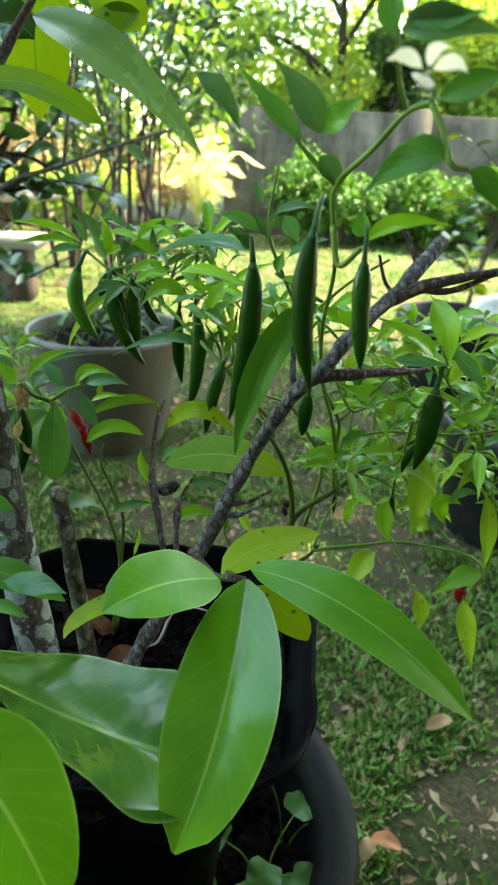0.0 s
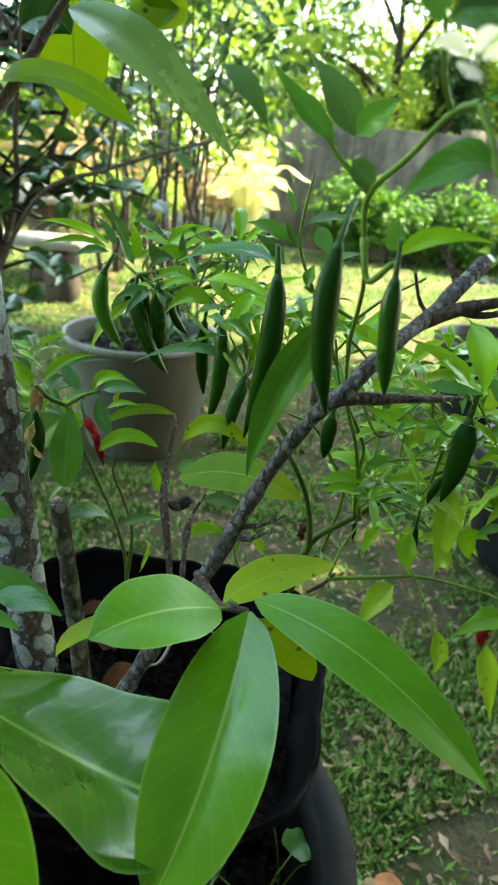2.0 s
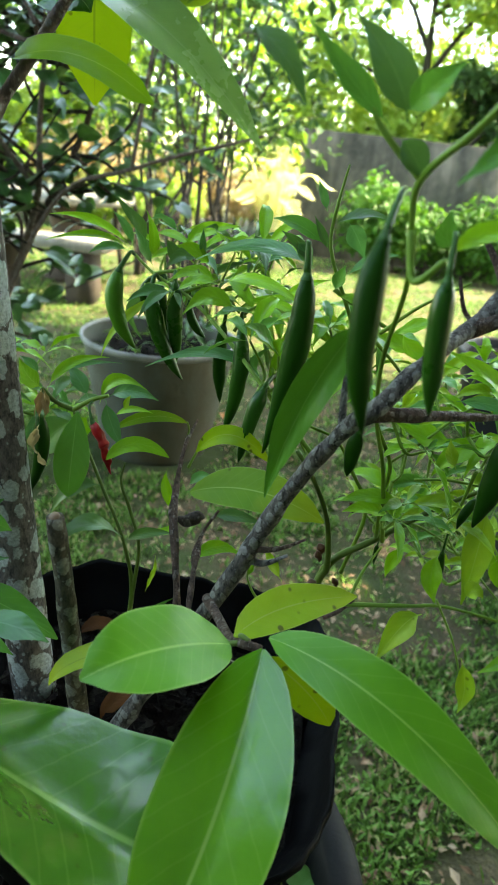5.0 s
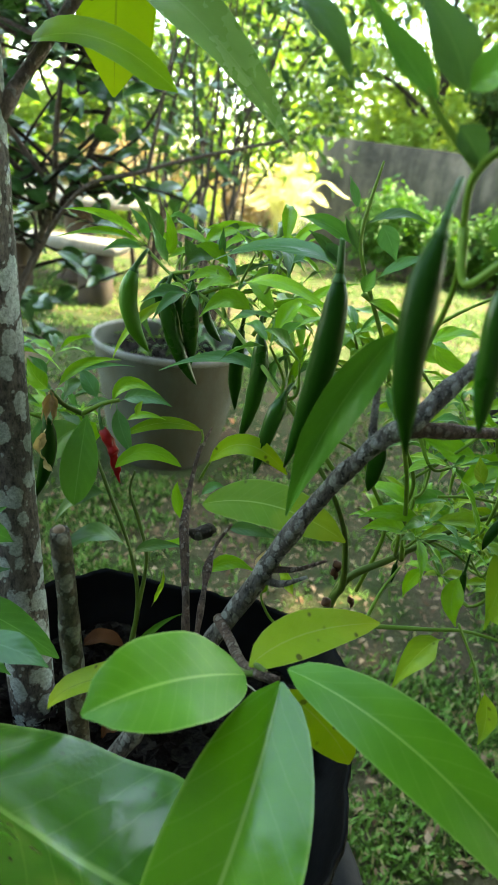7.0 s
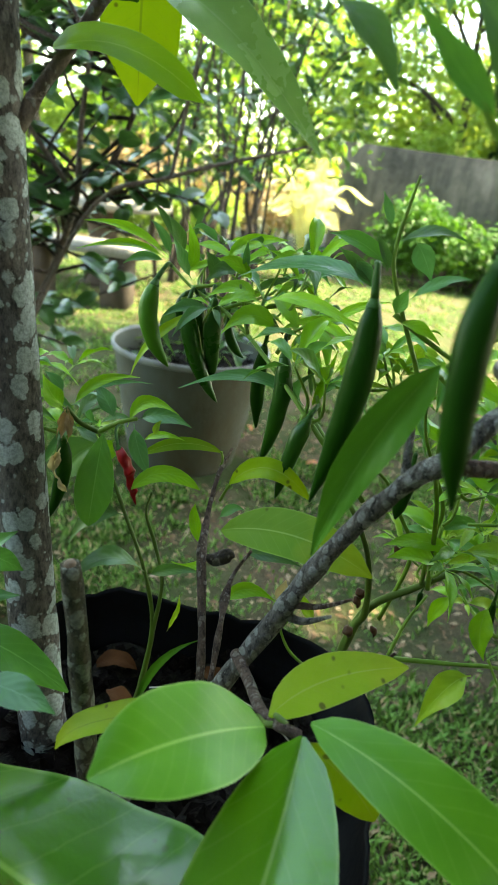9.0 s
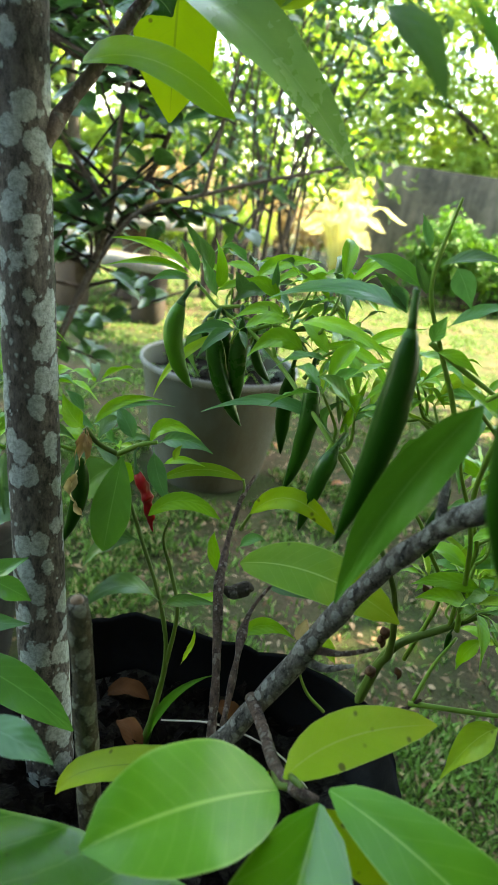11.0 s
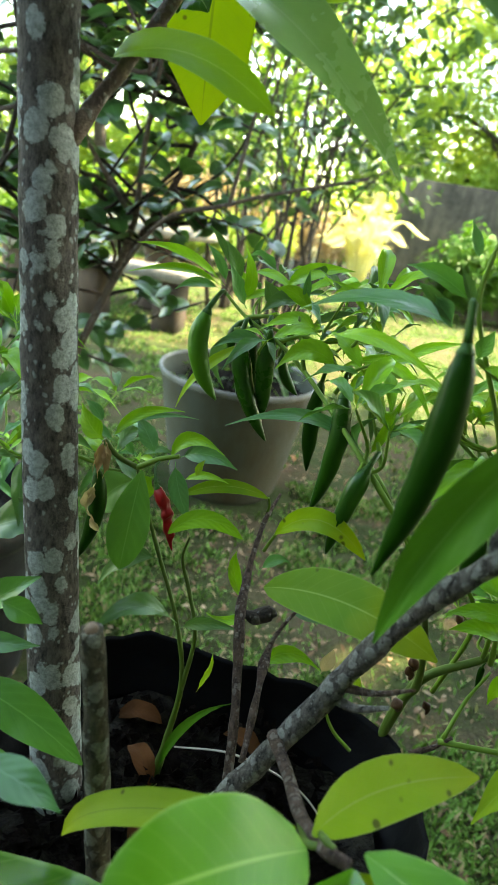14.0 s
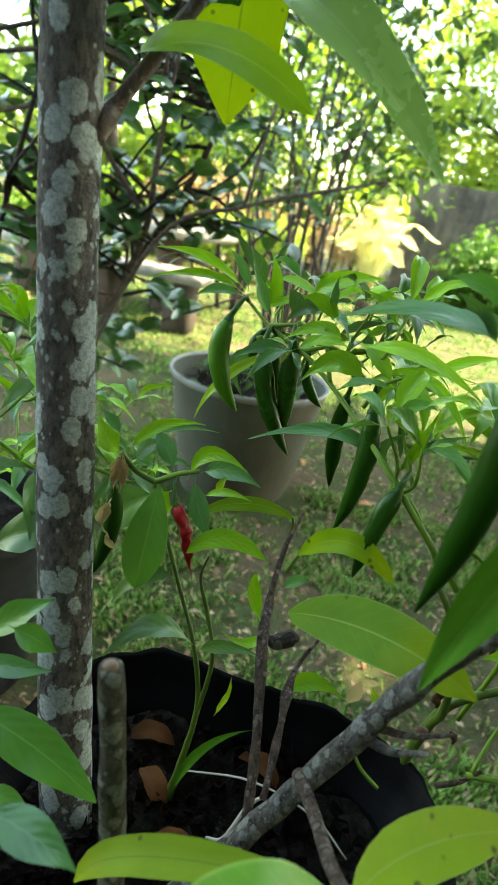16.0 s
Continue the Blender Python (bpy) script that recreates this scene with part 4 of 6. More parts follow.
leaf(sapling, BROAD_OLD, (-0.0836, 0.5, 0.923), (-0.0558, 0.49, 0.9473), (-0.0231, 0.49, 0.9289), 0.0152, (-0.19, -0.87, 0.46), "oval", fold=0.2, wave=0.05)
leaf(sapling, BROAD_AGED, (-0.1514, 0.5, 0.9321), (-0.1216, 0.5, 0.9479), (-0.0916, 0.5, 0.9469), 0.0095, (-0.10, -0.90, 0.42), "oval", fold=0.15, wave=0.03)
leaf(sapling, CHILLI_LEAF, (-0.1471, 0.47, 0.9188), (-0.1262, 0.475, 0.9339), (-0.1002, 0.48, 0.9243), 0.0119, (0.13, -0.87, 0.48), "oval", fold=0.15, wave=0.03)
limb("petiole", sapling, GREEN_STEM, [(-0.0936, 0.51, 0.9297), (-0.0915, 0.505, 0.9392), (-0.0921, 0.5, 0.9476)], [0.0011, 0.0009, 0.0009], 6)
limb("petiole", sapling, GREEN_STEM, [(-0.0888, 0.5, 0.9083), (-0.0856, 0.5, 0.9168), (-0.0829, 0.5, 0.9232)], [0.0013, 0.0011, 0.0011], 6)
limb("twig", sapling, BARK_TWIG, [(-0.0682, 0.405, 0.8112), (-0.0738, 0.42, 0.846), (-0.0859, 0.447, 0.8903), (-0.0915, 0.475, 0.9071), (-0.0923, 0.5, 0.9288), (-0.089, 0.525, 0.9404)], [0.0031, 0.0028, 0.0035, 0.0021, 0.0018, 0.0011], 10, rugged=0.55, label="thin brown bare twig")
limb("twig", sapling, BARK_TWIG, [(-0.0616, 0.4, 0.8336), (-0.0633, 0.42, 0.8593), (-0.0655, 0.44, 0.8702), (-0.0641, 0.455, 0.88), (-0.0563, 0.47, 0.8911)], [0.0022, 0.0019, 0.0030, 0.0017, 0.0010], 9, rugged=0.55, label="thin brown bare twig")
limb("knob", sapling, BARK_DARK, [(-0.088, 0.47, 0.878), (-0.0812, 0.475, 0.8738), (-0.0735, 0.48, 0.8763), (-0.0693, 0.482, 0.8755)], [0.0018, 0.0054, 0.0058, 0.0015], 10, rugged=0.3, label="withered brown seed knob")
hanging = thing("chilli_plant", "bushy chilli plant with long green fruits hanging from its branches", "chilli plant", "chilli plants")
limb("stem", hanging, OLD_STEM, [(0.0242, 0.56, 0.628), (0.0242, 0.56, 0.708), (0.0327, 0.55, 0.7835), (0.0385, 0.545, 0.8081), (0.0307, 0.53, 0.8623), (0.0144, 0.5, 0.9122), (-0.0037, 0.5, 0.9385)], [0.0044, 0.0041, 0.0037, 0.0032, 0.0023, 0.0020, 0.0018], 10, rugged=0.15)
limb("stem", hanging, GREEN_STEM, [(0.0128, 0.5, 0.9318), (-0.0198, 0.5, 0.9672), (-0.0406, 0.515, 0.9838), (-0.0658, 0.54, 1), (-0.0963, 0.57, 1.0171), (-0.1241, 0.59, 1.03), (-0.1542, 0.605, 1.0398), (-0.1779, 0.615, 1.0544)], [0.0021, 0.0019, 0.0018, 0.0017, 0.0018, 0.0017, 0.0015, 0.0013], 9, rugged=0.12)
leaf(hanging, CHILLI_LEAF, (-0.1776, 0.612, 1.059), (-0.2037, 0.59, 1.0794), (-0.2345, 0.57, 1.0828), 0.0090, (0.63, -0.55, 0.54))
leaf(hanging, CHILLI_LEAF, (-0.1796, 0.612, 1.0574), (-0.2046, 0.59, 1.0684), (-0.2398, 0.57, 1.0611), 0.0077, (0.46, -0.60, 0.65))
leaf(hanging, CHILLI_LEAF_BLUE, (-0.1787, 0.61, 1.056), (-0.1961, 0.6, 1.0588), (-0.2091, 0.59, 1.0523), 0.0088, (0.38, -0.69, 0.61))
leaf(hanging, CHILLI_LEAF_BLUE, (-0.1757, 0.61, 1.0604), (-0.1793, 0.6, 1.0775), (-0.1914, 0.6, 1.0883), 0.0077, (0.31, -0.94, -0.16))
leaf(hanging, CHILLI_LEAF_DARK, (-0.1749, 0.62, 1.0695), (-0.1859, 0.62, 1.0887), (-0.1986, 0.62, 1.1006), 0.0061, (0.38, -0.88, 0.29))
leaf(hanging, CHILLI_LEAF_DARK, (-0.1621, 0.6, 1.0629), (-0.1647, 0.59, 1.0813), (-0.1738, 0.59, 1.0938), 0.0108, (0.65, -0.76, 0.00))
leaf(hanging, CHILLI_LEAF, (-0.1543, 0.59, 1.0551), (-0.145, 0.57, 1.0745), (-0.1527, 0.57, 1.0948), 0.0094, (0.08, -0.89, -0.45))
leaf(hanging, CHILLI_LEAF_BLUE, (-0.1497, 0.585, 1.0493), (-0.1564, 0.575, 1.0662), (-0.1619, 0.57, 1.0806), 0.0110, (0.82, -0.57, 0.05))
leaf(hanging, CHILLI_LEAF_DARK, (-0.1663, 0.64, 1.0706), (-0.1627, 0.64, 1.0894), (-0.1576, 0.64, 1.097), 0.0050, (0.11, -0.99, -0.04))
leaf(hanging, CHILLI_LEAF, (-0.1279, 0.6, 1.0664), (-0.107, 0.59, 1.0836), (-0.0766, 0.58, 1.09), 0.0123, (-0.39, -0.92, 0.06))
leaf(hanging, CHILLI_LEAF_BLUE, (-0.1082, 0.59, 1.0579), (-0.108, 0.585, 1.0731), (-0.1075, 0.58, 1.0857), 0.0060, (0.20, -0.92, -0.34))
leaf(hanging, CHILLI_LEAF, (-0.1615, 0.62, 1.0719), (-0.1368, 0.61, 1.0737), (-0.1175, 0.6, 1.063), 0.0071, (-0.30, -0.85, 0.42))
leaf(hanging, CHILLI_LEAF_DARK, (-0.1123, 0.6, 1.0579), (-0.1253, 0.59, 1.0606), (-0.1376, 0.58, 1.0494), 0.0134, (0.31, -0.68, 0.67))
leaf(hanging, CHILLI_LEAF_DARK, (-0.1295, 0.6, 1.0463), (-0.1365, 0.6, 1.0615), (-0.1432, 0.6, 1.0705), 0.0117, (0.36, -0.91, 0.20))
leaf(hanging, CHILLI_LEAF, (-0.0991, 0.59, 1.0537), (-0.115, 0.585, 1.0671), (-0.1285, 0.58, 1.069), 0.0111, (0.40, -0.90, 0.17))
leaf(hanging, CHILLI_LEAF_BLUE, (-0.0099, 0.45, 1.0827), (-0.0491, 0.47, 1.089), (-0.0936, 0.49, 1.0722), 0.0106, (-0.39, -0.66, 0.64))
leaf(hanging, CHILLI_LEAF_BLUE, (-0.0162, 0.44, 1.0868), (-0.0352, 0.45, 1.092), (-0.0619, 0.46, 1.0884), 0.0087, (-0.22, -0.56, 0.80))
leaf(hanging, CHILLI_LEAF, (-0.0791, 0.52, 1.0543), (-0.0455, 0.5, 1.0625), (-0.0068, 0.48, 1.0487), 0.0089, (-0.42, -0.81, 0.40))
leaf(hanging, CHILLI_LEAF, (-0.0714, 0.56, 1.025), (-0.093, 0.555, 1.0362), (-0.1132, 0.55, 1.0199), 0.0160, (0.14, -0.85, 0.50))
leaf(hanging, CHILLI_LEAF_BLUE, (-0.038, 0.545, 0.9737), (-0.0812, 0.535, 0.9957), (-0.1368, 0.53, 0.9779), 0.0116, (0.13, -0.63, 0.77))
leaf(hanging, CHILLI_LEAF_DARK, (-0.0378, 0.545, 0.9812), (-0.0424, 0.55, 1.0027), (-0.0496, 0.55, 1.0277), 0.0042, (0.15, -0.98, 0.14))
leaf(hanging, CHILLI_LEAF, (-0.0437, 0.55, 1.0373), (-0.0341, 0.54, 1.0269), (-0.0301, 0.53, 1.01), 0.0085, (-0.02, -0.81, 0.58))
leaf(hanging, CHILLI_LEAF, (-0.0616, 0.56, 1.0292), (-0.0292, 0.55, 1.0368), (-0.0016, 0.53, 1.006), 0.0075, (-0.34, -0.90, 0.29))
leaf(hanging, CHILLI_LEAF, (-0.077, 0.57, 1.0215), (-0.0453, 0.56, 1.0405), (-0.0064, 0.55, 1.0438), 0.0052, (-0.30, -0.95, 0.09))
leaf(hanging, CHILLI_LEAF, (-0.0933, 0.58, 1.0443), (-0.1128, 0.58, 1.0503), (-0.1365, 0.58, 1.0374), 0.0113, (-0.09, -0.80, 0.59))
leaf(hanging, CHILLI_LEAF, (-0.0382, 0.545, 0.9749), (-0.0303, 0.53, 1.0023), (-0.0246, 0.52, 1.0307), 0.0069, (-0.17, -0.91, -0.37))
leaf(hanging, CHILLI_LEAF_BLUE, (-0.0378, 0.545, 0.9812), (-0.0235, 0.54, 1.0008), (-0.0028, 0.53, 1.0169), 0.0066, (-0.39, -0.92, 0.00))
leaf(hanging, CHILLI_LEAF_BLUE, (-0.0406, 0.55, 0.9745), (-0.0513, 0.55, 0.9883), (-0.0359, 0.54, 1.0074), 0.0080, (-0.11, -0.96, -0.27))
leaf(hanging, CHILLI_LEAF, (-0.071, 0.57, 1.0309), (-0.0668, 0.57, 1.0475), (-0.046, 0.57, 1.0557), 0.0060, (-0.22, -0.95, 0.22))
leaf(hanging, CHILLI_LEAF, (-0.062, 0.56, 1.0651), (-0.0722, 0.56, 1.0777), (-0.0882, 0.56, 1.0837), 0.0058, (0.24, -0.91, 0.33))
leaf(hanging, CHILLI_LEAF, (-0.0612, 0.56, 1.0273), (-0.0474, 0.55, 1.0212), (-0.0351, 0.54, 1.0037), 0.0058, (-0.05, -0.79, 0.61))
leaf(hanging, CHILLI_LEAF_PALE, (-0.0165, 0.53, 0.9963), (-0.0037, 0.53, 1.0073), (0.0203, 0.53, 1.0061), 0.0051, (-0.14, -0.83, 0.54))
leaf(hanging, CHILLI_LEAF, (-0.0334, 0.54, 1.0418), (-0.0197, 0.54, 1.0555), (0.0036, 0.53, 1.0658), 0.0075, (-0.41, -0.87, 0.28))
leaf(hanging, CHILLI_LEAF, (-0.0163, 0.53, 1.03), (-0.0019, 0.53, 1.0263), (0.0194, 0.53, 1.0096), 0.0084, (0.23, -0.89, 0.39))
leaf(hanging, CHILLI_LEAF_DARK, (-0.1031, 0.6, 1.0432), (-0.0886, 0.6, 1.0544), (-0.0693, 0.6, 1.0602), 0.0071, (-0.17, -0.93, 0.34))
leaf(hanging, CHILLI_LEAF_PALE, (-0.1352, 0.6, 1.0281), (-0.1753, 0.59, 0.9993), (-0.1937, 0.58, 0.963), 0.0086, (-0.12, -0.91, 0.39))
leaf(hanging, CHILLI_LEAF_DARK, (-0.1226, 0.64, 1.0049), (-0.1813, 0.64, 1.0018), (-0.174, 0.64, 0.9685), 0.0139, (-0.19, -0.95, 0.26))
limb("branch", hanging, GREEN_STEM, [(-0.04, 0.545, 0.9744), (-0.0204, 0.52, 0.9637), (0.0023, 0.52, 0.9292)], [0.0017, 0.0012, 0.0009], 7)
limb("branch", hanging, GREEN_STEM, [(-0.0963, 0.57, 1.0171), (-0.102, 0.575, 1.0312), (-0.1092, 0.58, 1.053)], [0.0018, 0.0014, 0.0010], 7)
limb("branch", hanging, GREEN_STEM, [(-0.0699, 0.55, 1.012), (-0.0608, 0.555, 1.0286), (-0.0413, 0.555, 1.0406)], [0.0017, 0.0013, 0.0009], 7)
limb("branch", hanging, GREEN_STEM, [(-0.1542, 0.605, 1.0398), (-0.138, 0.6, 1.0446), (-0.117, 0.6, 1.0487)], [0.0019, 0.0015, 0.0010], 7)
limb("branch", hanging, GREEN_STEM, [(-0.1221, 0.59, 1.0304), (-0.0992, 0.585, 1.0382), (-0.0694, 0.57, 1.0232)], [0.0019, 0.0014, 0.0010], 7)
chilli(hanging, BRIGHT_FRUIT, (-0.1747, 0.61, 1.0533), (-0.1796, 0.585, 1.0417), (-0.18, 0.578, 1.0096), (-0.1608, 0.577, 0.9778), 0.0155, "shiny bright green chilli, slightly curved")
chilli(hanging, DARK_FRUIT, (-0.1409, 0.6, 1.0355), (-0.1605, 0.61, 1.0322), (-0.1626, 0.612, 1.0112), (-0.1497, 0.61, 0.9866), 0.0112, "smooth dark green chilli hanging from its stalk")
chilli(hanging, GREEN_FRUIT, (-0.1477, 0.6, 1.0363), (-0.1502, 0.585, 1.0275), (-0.1402, 0.582, 0.989), (-0.1177, 0.582, 0.9534), 0.0149, "smooth dark green chilli hanging from its stalk")
chilli(hanging, DARK_FRUIT, (-0.1412, 0.6, 1.0376), (-0.1496, 0.61, 1.03), (-0.1478, 0.612, 1.0098), (-0.1376, 0.61, 0.9847), 0.0119, "smooth dark green chilli hanging from its stalk")
chilli(hanging, GREEN_FRUIT, (-0.1327, 0.6, 1.0393), (-0.131, 0.59, 1.0349), (-0.1283, 0.588, 1.0036), (-0.1264, 0.588, 0.9632), 0.0148, "smooth dark green chilli hanging from its stalk")
chilli(hanging, GREEN_FRUIT, (-0.1182, 0.6, 1.0316), (-0.1197, 0.6, 1.0183), (-0.1155, 0.6, 1.0024), (-0.103, 0.6, 0.9899), 0.0085, "smooth dark green chilli hanging from its stalk")
chilli(hanging, DARK_FRUIT, (-0.0797, 0.57, 1.025), (-0.0845, 0.585, 1.0057), (-0.0857, 0.59, 0.9683), (-0.0833, 0.595, 0.9323), 0.0123, "smooth dark green chilli hanging from its stalk")
chilli(hanging, GREEN_FRUIT, (-0.0633, 0.56, 1.0229), (-0.0625, 0.54, 1.0145), (-0.0598, 0.535, 0.9769), (-0.0685, 0.535, 0.9286), 0.0141, "smooth dark green chilli hanging from its stalk")
chilli(hanging, GREEN_FRUIT, (-0.0311, 0.54, 0.9788), (-0.0358, 0.5, 0.9835), (-0.0422, 0.495, 0.9589), (-0.048, 0.493, 0.9237), 0.0129, "smooth dark green chilli hanging from its stalk")
chilli(hanging, DARK_FRUIT, (-0.0121, 0.3780, 1.1036), (-0.0100, 0.3740, 1.0878), (-0.0111, 0.3700, 1.0466), (-0.0209, 0.3720, 0.9908), 0.0134, "long thick dark green chilli close behind a leaf")
leaf(hanging, CHILLI_LEAF_MID, (0.0175, 0.335, 1.0768), (-0.0022, 0.338, 1.0335), (-0.0148, 0.345, 0.9781), 0.0190, (-0.3, -0.94, -0.1), "egg", fold=0.42, wave=0.1, twist=30)
limb("stem", hanging, GREEN_STEM, [(0.0340, 0.4900, 1.0126), (0.0247, 0.4850, 1.0365), (0.0115, 0.4800, 1.0634), (-0.0001, 0.4750, 1.0885), (-0.0028, 0.4750, 1.1037), (-0.0009, 0.4750, 1.1235), (0.0020, 0.4750, 1.1426)], [0.0020, 0.0017, 0.0014, 0.0013, 0.0012, 0.0010, 0.0007], 8, rugged=0.2)
limb("branch", hanging, GREEN_STEM, [(0.0046, 0.4800, 1.0673), (0.0257, 0.4800, 1.0555), (0.0468, 0.4800, 1.0447)], [0.0018, 0.0016, 0.0013], 8, rugged=0.1)
leaf(hanging, CHILLI_LEAF_FRESH, (-0.0044, 0.4750, 1.0935), (-0.0224, 0.4750, 1.1042), (-0.0405, 0.4750, 1.1069), 0.0115, (0.3, -0.8, 0.5))
leaf(hanging, CHILLI_LEAF_DARK, (-0.0098, 0.4750, 1.0806), (-0.0221, 0.4750, 1.0923), (-0.0343, 0.4750, 1.1000), 0.0084, (0.5, -0.8, 0.2))
leaf(hanging, CHILLI_LEAF_BLUE, (-0.0236, 0.4750, 1.0954), (-0.0176, 0.4750, 1.0883), (-0.0116, 0.4750, 1.0812), 0.0107, (0.2, -0.9, 0.3))
leaf(hanging, CHILLI_LEAF_DARK, (-0.0039, 0.4750, 1.1060), (0.0159, 0.4750, 1.1152), (0.0357, 0.4750, 1.1124), 0.0084, (-0.1, -0.6, 0.8))
leaf(hanging, CHILLI_LEAF_BLUE, (0.0069, 0.4750, 1.1097), (0.0138, 0.4750, 1.1015), (0.0206, 0.4750, 1.0892), 0.0131, (-0.3, -0.9, 0.1))
leaf(hanging, CHILLI_LEAF_BLUE, (-0.0071, 0.4750, 1.1147), (-0.0112, 0.4750, 1.1235), (-0.0153, 0.4750, 1.1324), 0.0061, (0.4, -0.9, 0.1))
leaf(hanging, CHILLI_LEAF_BLUE, (0.0097, 0.4750, 1.0765), (0.0259, 0.4750, 1.0892), (0.0422, 0.4750, 1.0938), 0.0077, (-0.1, -0.7, 0.7))
leaf(hanging, CHILLI_LEAF_FRESH, (0.0046, 0.4750, 1.0671), (0.0070, 0.4750, 1.0754), (0.0094, 0.4750, 1.0836), 0.0092, (-0.2, -0.9, 0.3))
leaf(hanging, CHILLI_LEAF, (0.0070, 0.4750, 1.0635), (0.0205, 0.4750, 1.0621), (0.0339, 0.4750, 1.0546), 0.0084, (-0.1, -0.7, 0.7))
leaf(hanging, CHILLI_LEAF_DARK, (-0.0026, 0.4750, 1.0913), (-0.0086, 0.4750, 1.1012), (-0.0146, 0.4750, 1.1112), 0.0061, (0.4, -0.9, 0.2))
limb("sprout", sapling, GREEN_STEM, [(-0.0047, 0.4300, 0.8383), (-0.0167, 0.4300, 0.8480), (-0.0242, 0.4300, 0.8617), (-0.0251, 0.4300, 0.8718)], [0.0011, 0.0010, 0.0008, 0.0006], 7, rugged=0.2, label="thin pale sprout over the soil")
leaf(sapling, CHILLI_LEAF, (-0.0243, 0.4300, 0.8651), (-0.0230, 0.4300, 0.8715), (-0.0214, 0.4300, 0.8772), 0.0040, (0.2, -0.9, 0.3))
leaf(sapling, CREAM_LEAF, (-0.0323, 0.4500, 0.8672), (-0.0292, 0.4500, 0.8792), (-0.0280, 0.4500, 0.8879), 0.0085, (0.1, -0.9, 0.4), fold=0.2, label="pale cream young leaf")
redplant = thing("chilli_plant", "small chilli plant with one shrivelled red fruit", "chilli plant", "chilli plants")
limb("stem", redplant, OLD_STEM, [(-0.14, 0.482, 0.6745), (-0.1297, 0.48, 0.7508), (-0.1264, 0.48, 0.7984), (-0.138, 0.485, 0.8427), (-0.1594, 0.495, 0.8808), (-0.177, 0.5, 0.9179), (-0.1879, 0.505, 0.9408)], [0.0040, 0.0023, 0.0018, 0.0016, 0.0016, 0.0014, 0.0012], 10, rugged=0.3)
limb("branch", redplant, OLD_STEM, [(-0.126, 0.48, 0.7881), (-0.1215, 0.48, 0.8382), (-0.1324, 0.488, 0.8666), (-0.1414, 0.49, 0.8898), (-0.1384, 0.49, 0.9086)], [0.0020, 0.0015, 0.0014, 0.0010, 0.0007], 8, rugged=0.4)
limb("branch", redplant, OLD_STEM, [(-0.1879, 0.505, 0.9408), (-0.2008, 0.5, 0.9478), (-0.2095, 0.495, 0.9597)], [0.0021, 0.0019, 0.0023], 8, rugged=0.1)
limb("branch", redplant, GREEN_STEM, [(-0.1879, 0.505, 0.9408), (-0.1702, 0.5, 0.954), (-0.1567, 0.5, 0.9598)], [0.0021, 0.0019, 0.0015], 8)
leaf(redplant, CHILLI_LEAF_MID, (-0.1355, 0.478, 0.6959), (-0.1186, 0.475, 0.761), (-0.0841, 0.475, 0.799), 0.0070, (-0.13, -0.99, 0.04), fold=0.4, wave=0.05)
leaf(redplant, CHILLI_LEAF_FRESH, (-0.1822, 0.5, 0.9423), (-0.1805, 0.485, 0.9132), (-0.1808, 0.475, 0.8773), 0.0279, (0.35, -0.87, 0.34), "obovate", fold=0.12)
leaf(redplant, CHILLI_LEAF_BLUE, (-0.1553, 0.49, 0.96), (-0.1484, 0.485, 0.9419), (-0.1365, 0.48, 0.9252), 0.0129, (0.25, -0.88, 0.39))
leaf(redplant, CHILLI_LEAF, (-0.1638, 0.5, 0.9517), (-0.1506, 0.5, 0.9743), (-0.1227, 0.49, 0.9729), 0.0105, (-0.30, -0.94, 0.14))
leaf(redplant, CHILLI_LEAF_BLUE, (-0.1566, 0.5, 0.9586), (-0.1363, 0.495, 0.9685), (-0.1134, 0.49, 0.9657), 0.0128, (-0.27, -0.87, 0.42))
leaf(redplant, CHILLI_LEAF_BLUE, (-0.1732, 0.5, 0.9553), (-0.1829, 0.505, 0.9673), (-0.1944, 0.51, 0.9762), 0.0128, (0.17, -0.81, 0.56))
leaf(redplant, CHILLI_LEAF, (-0.2078, 0.5, 0.9563), (-0.1917, 0.51, 0.9785), (-0.1601, 0.51, 0.9876), 0.0083, (0.08, -0.98, 0.19))
leaf(redplant, CHILLI_LEAF_BLUE, (-0.2062, 0.5, 0.963), (-0.1898, 0.52, 0.9743), (-0.1532, 0.52, 0.981), 0.0053, (0.23, -0.91, 0.33))
leaf(redplant, CHILLI_LEAF, (-0.2095, 0.495, 0.9597), (-0.2177, 0.49, 0.9694), (-0.2247, 0.49, 0.9834), 0.0140, (0.67, -0.68, 0.29))
leaf(redplant, CHILLI_LEAF_BLUE, (-0.2234, 0.52, 0.9604), (-0.2306, 0.52, 0.9692), (-0.2398, 0.52, 0.9746), 0.0082, (0.46, -0.71, 0.54))
leaf(redplant, CHILLI_LEAF_DARK, (-0.2009, 0.5, 0.9498), (-0.2033, 0.52, 0.9569), (-0.1951, 0.53, 0.9578), 0.0103, (0.47, -0.31, 0.83))
leaf(redplant, CHILLI_LEAF, (-0.179, 0.515, 0.9327), (-0.1866, 0.515, 0.9216), (-0.1841, 0.515, 0.904), 0.0188, (0.24, -0.97, -0.04))
leaf(redplant, CHILLI_LEAF_DARK, (-0.1864, 0.515, 0.9284), (-0.215, 0.52, 0.9065), (-0.2225, 0.52, 0.8801), 0.0303, (-0.24, -0.97, 0.08))
leaf(redplant, CHILLI_LEAF, (-0.1526, 0.5, 0.9423), (-0.1362, 0.495, 0.9533), (-0.1174, 0.49, 0.9548), 0.0056, (-0.39, -0.81, 0.44))
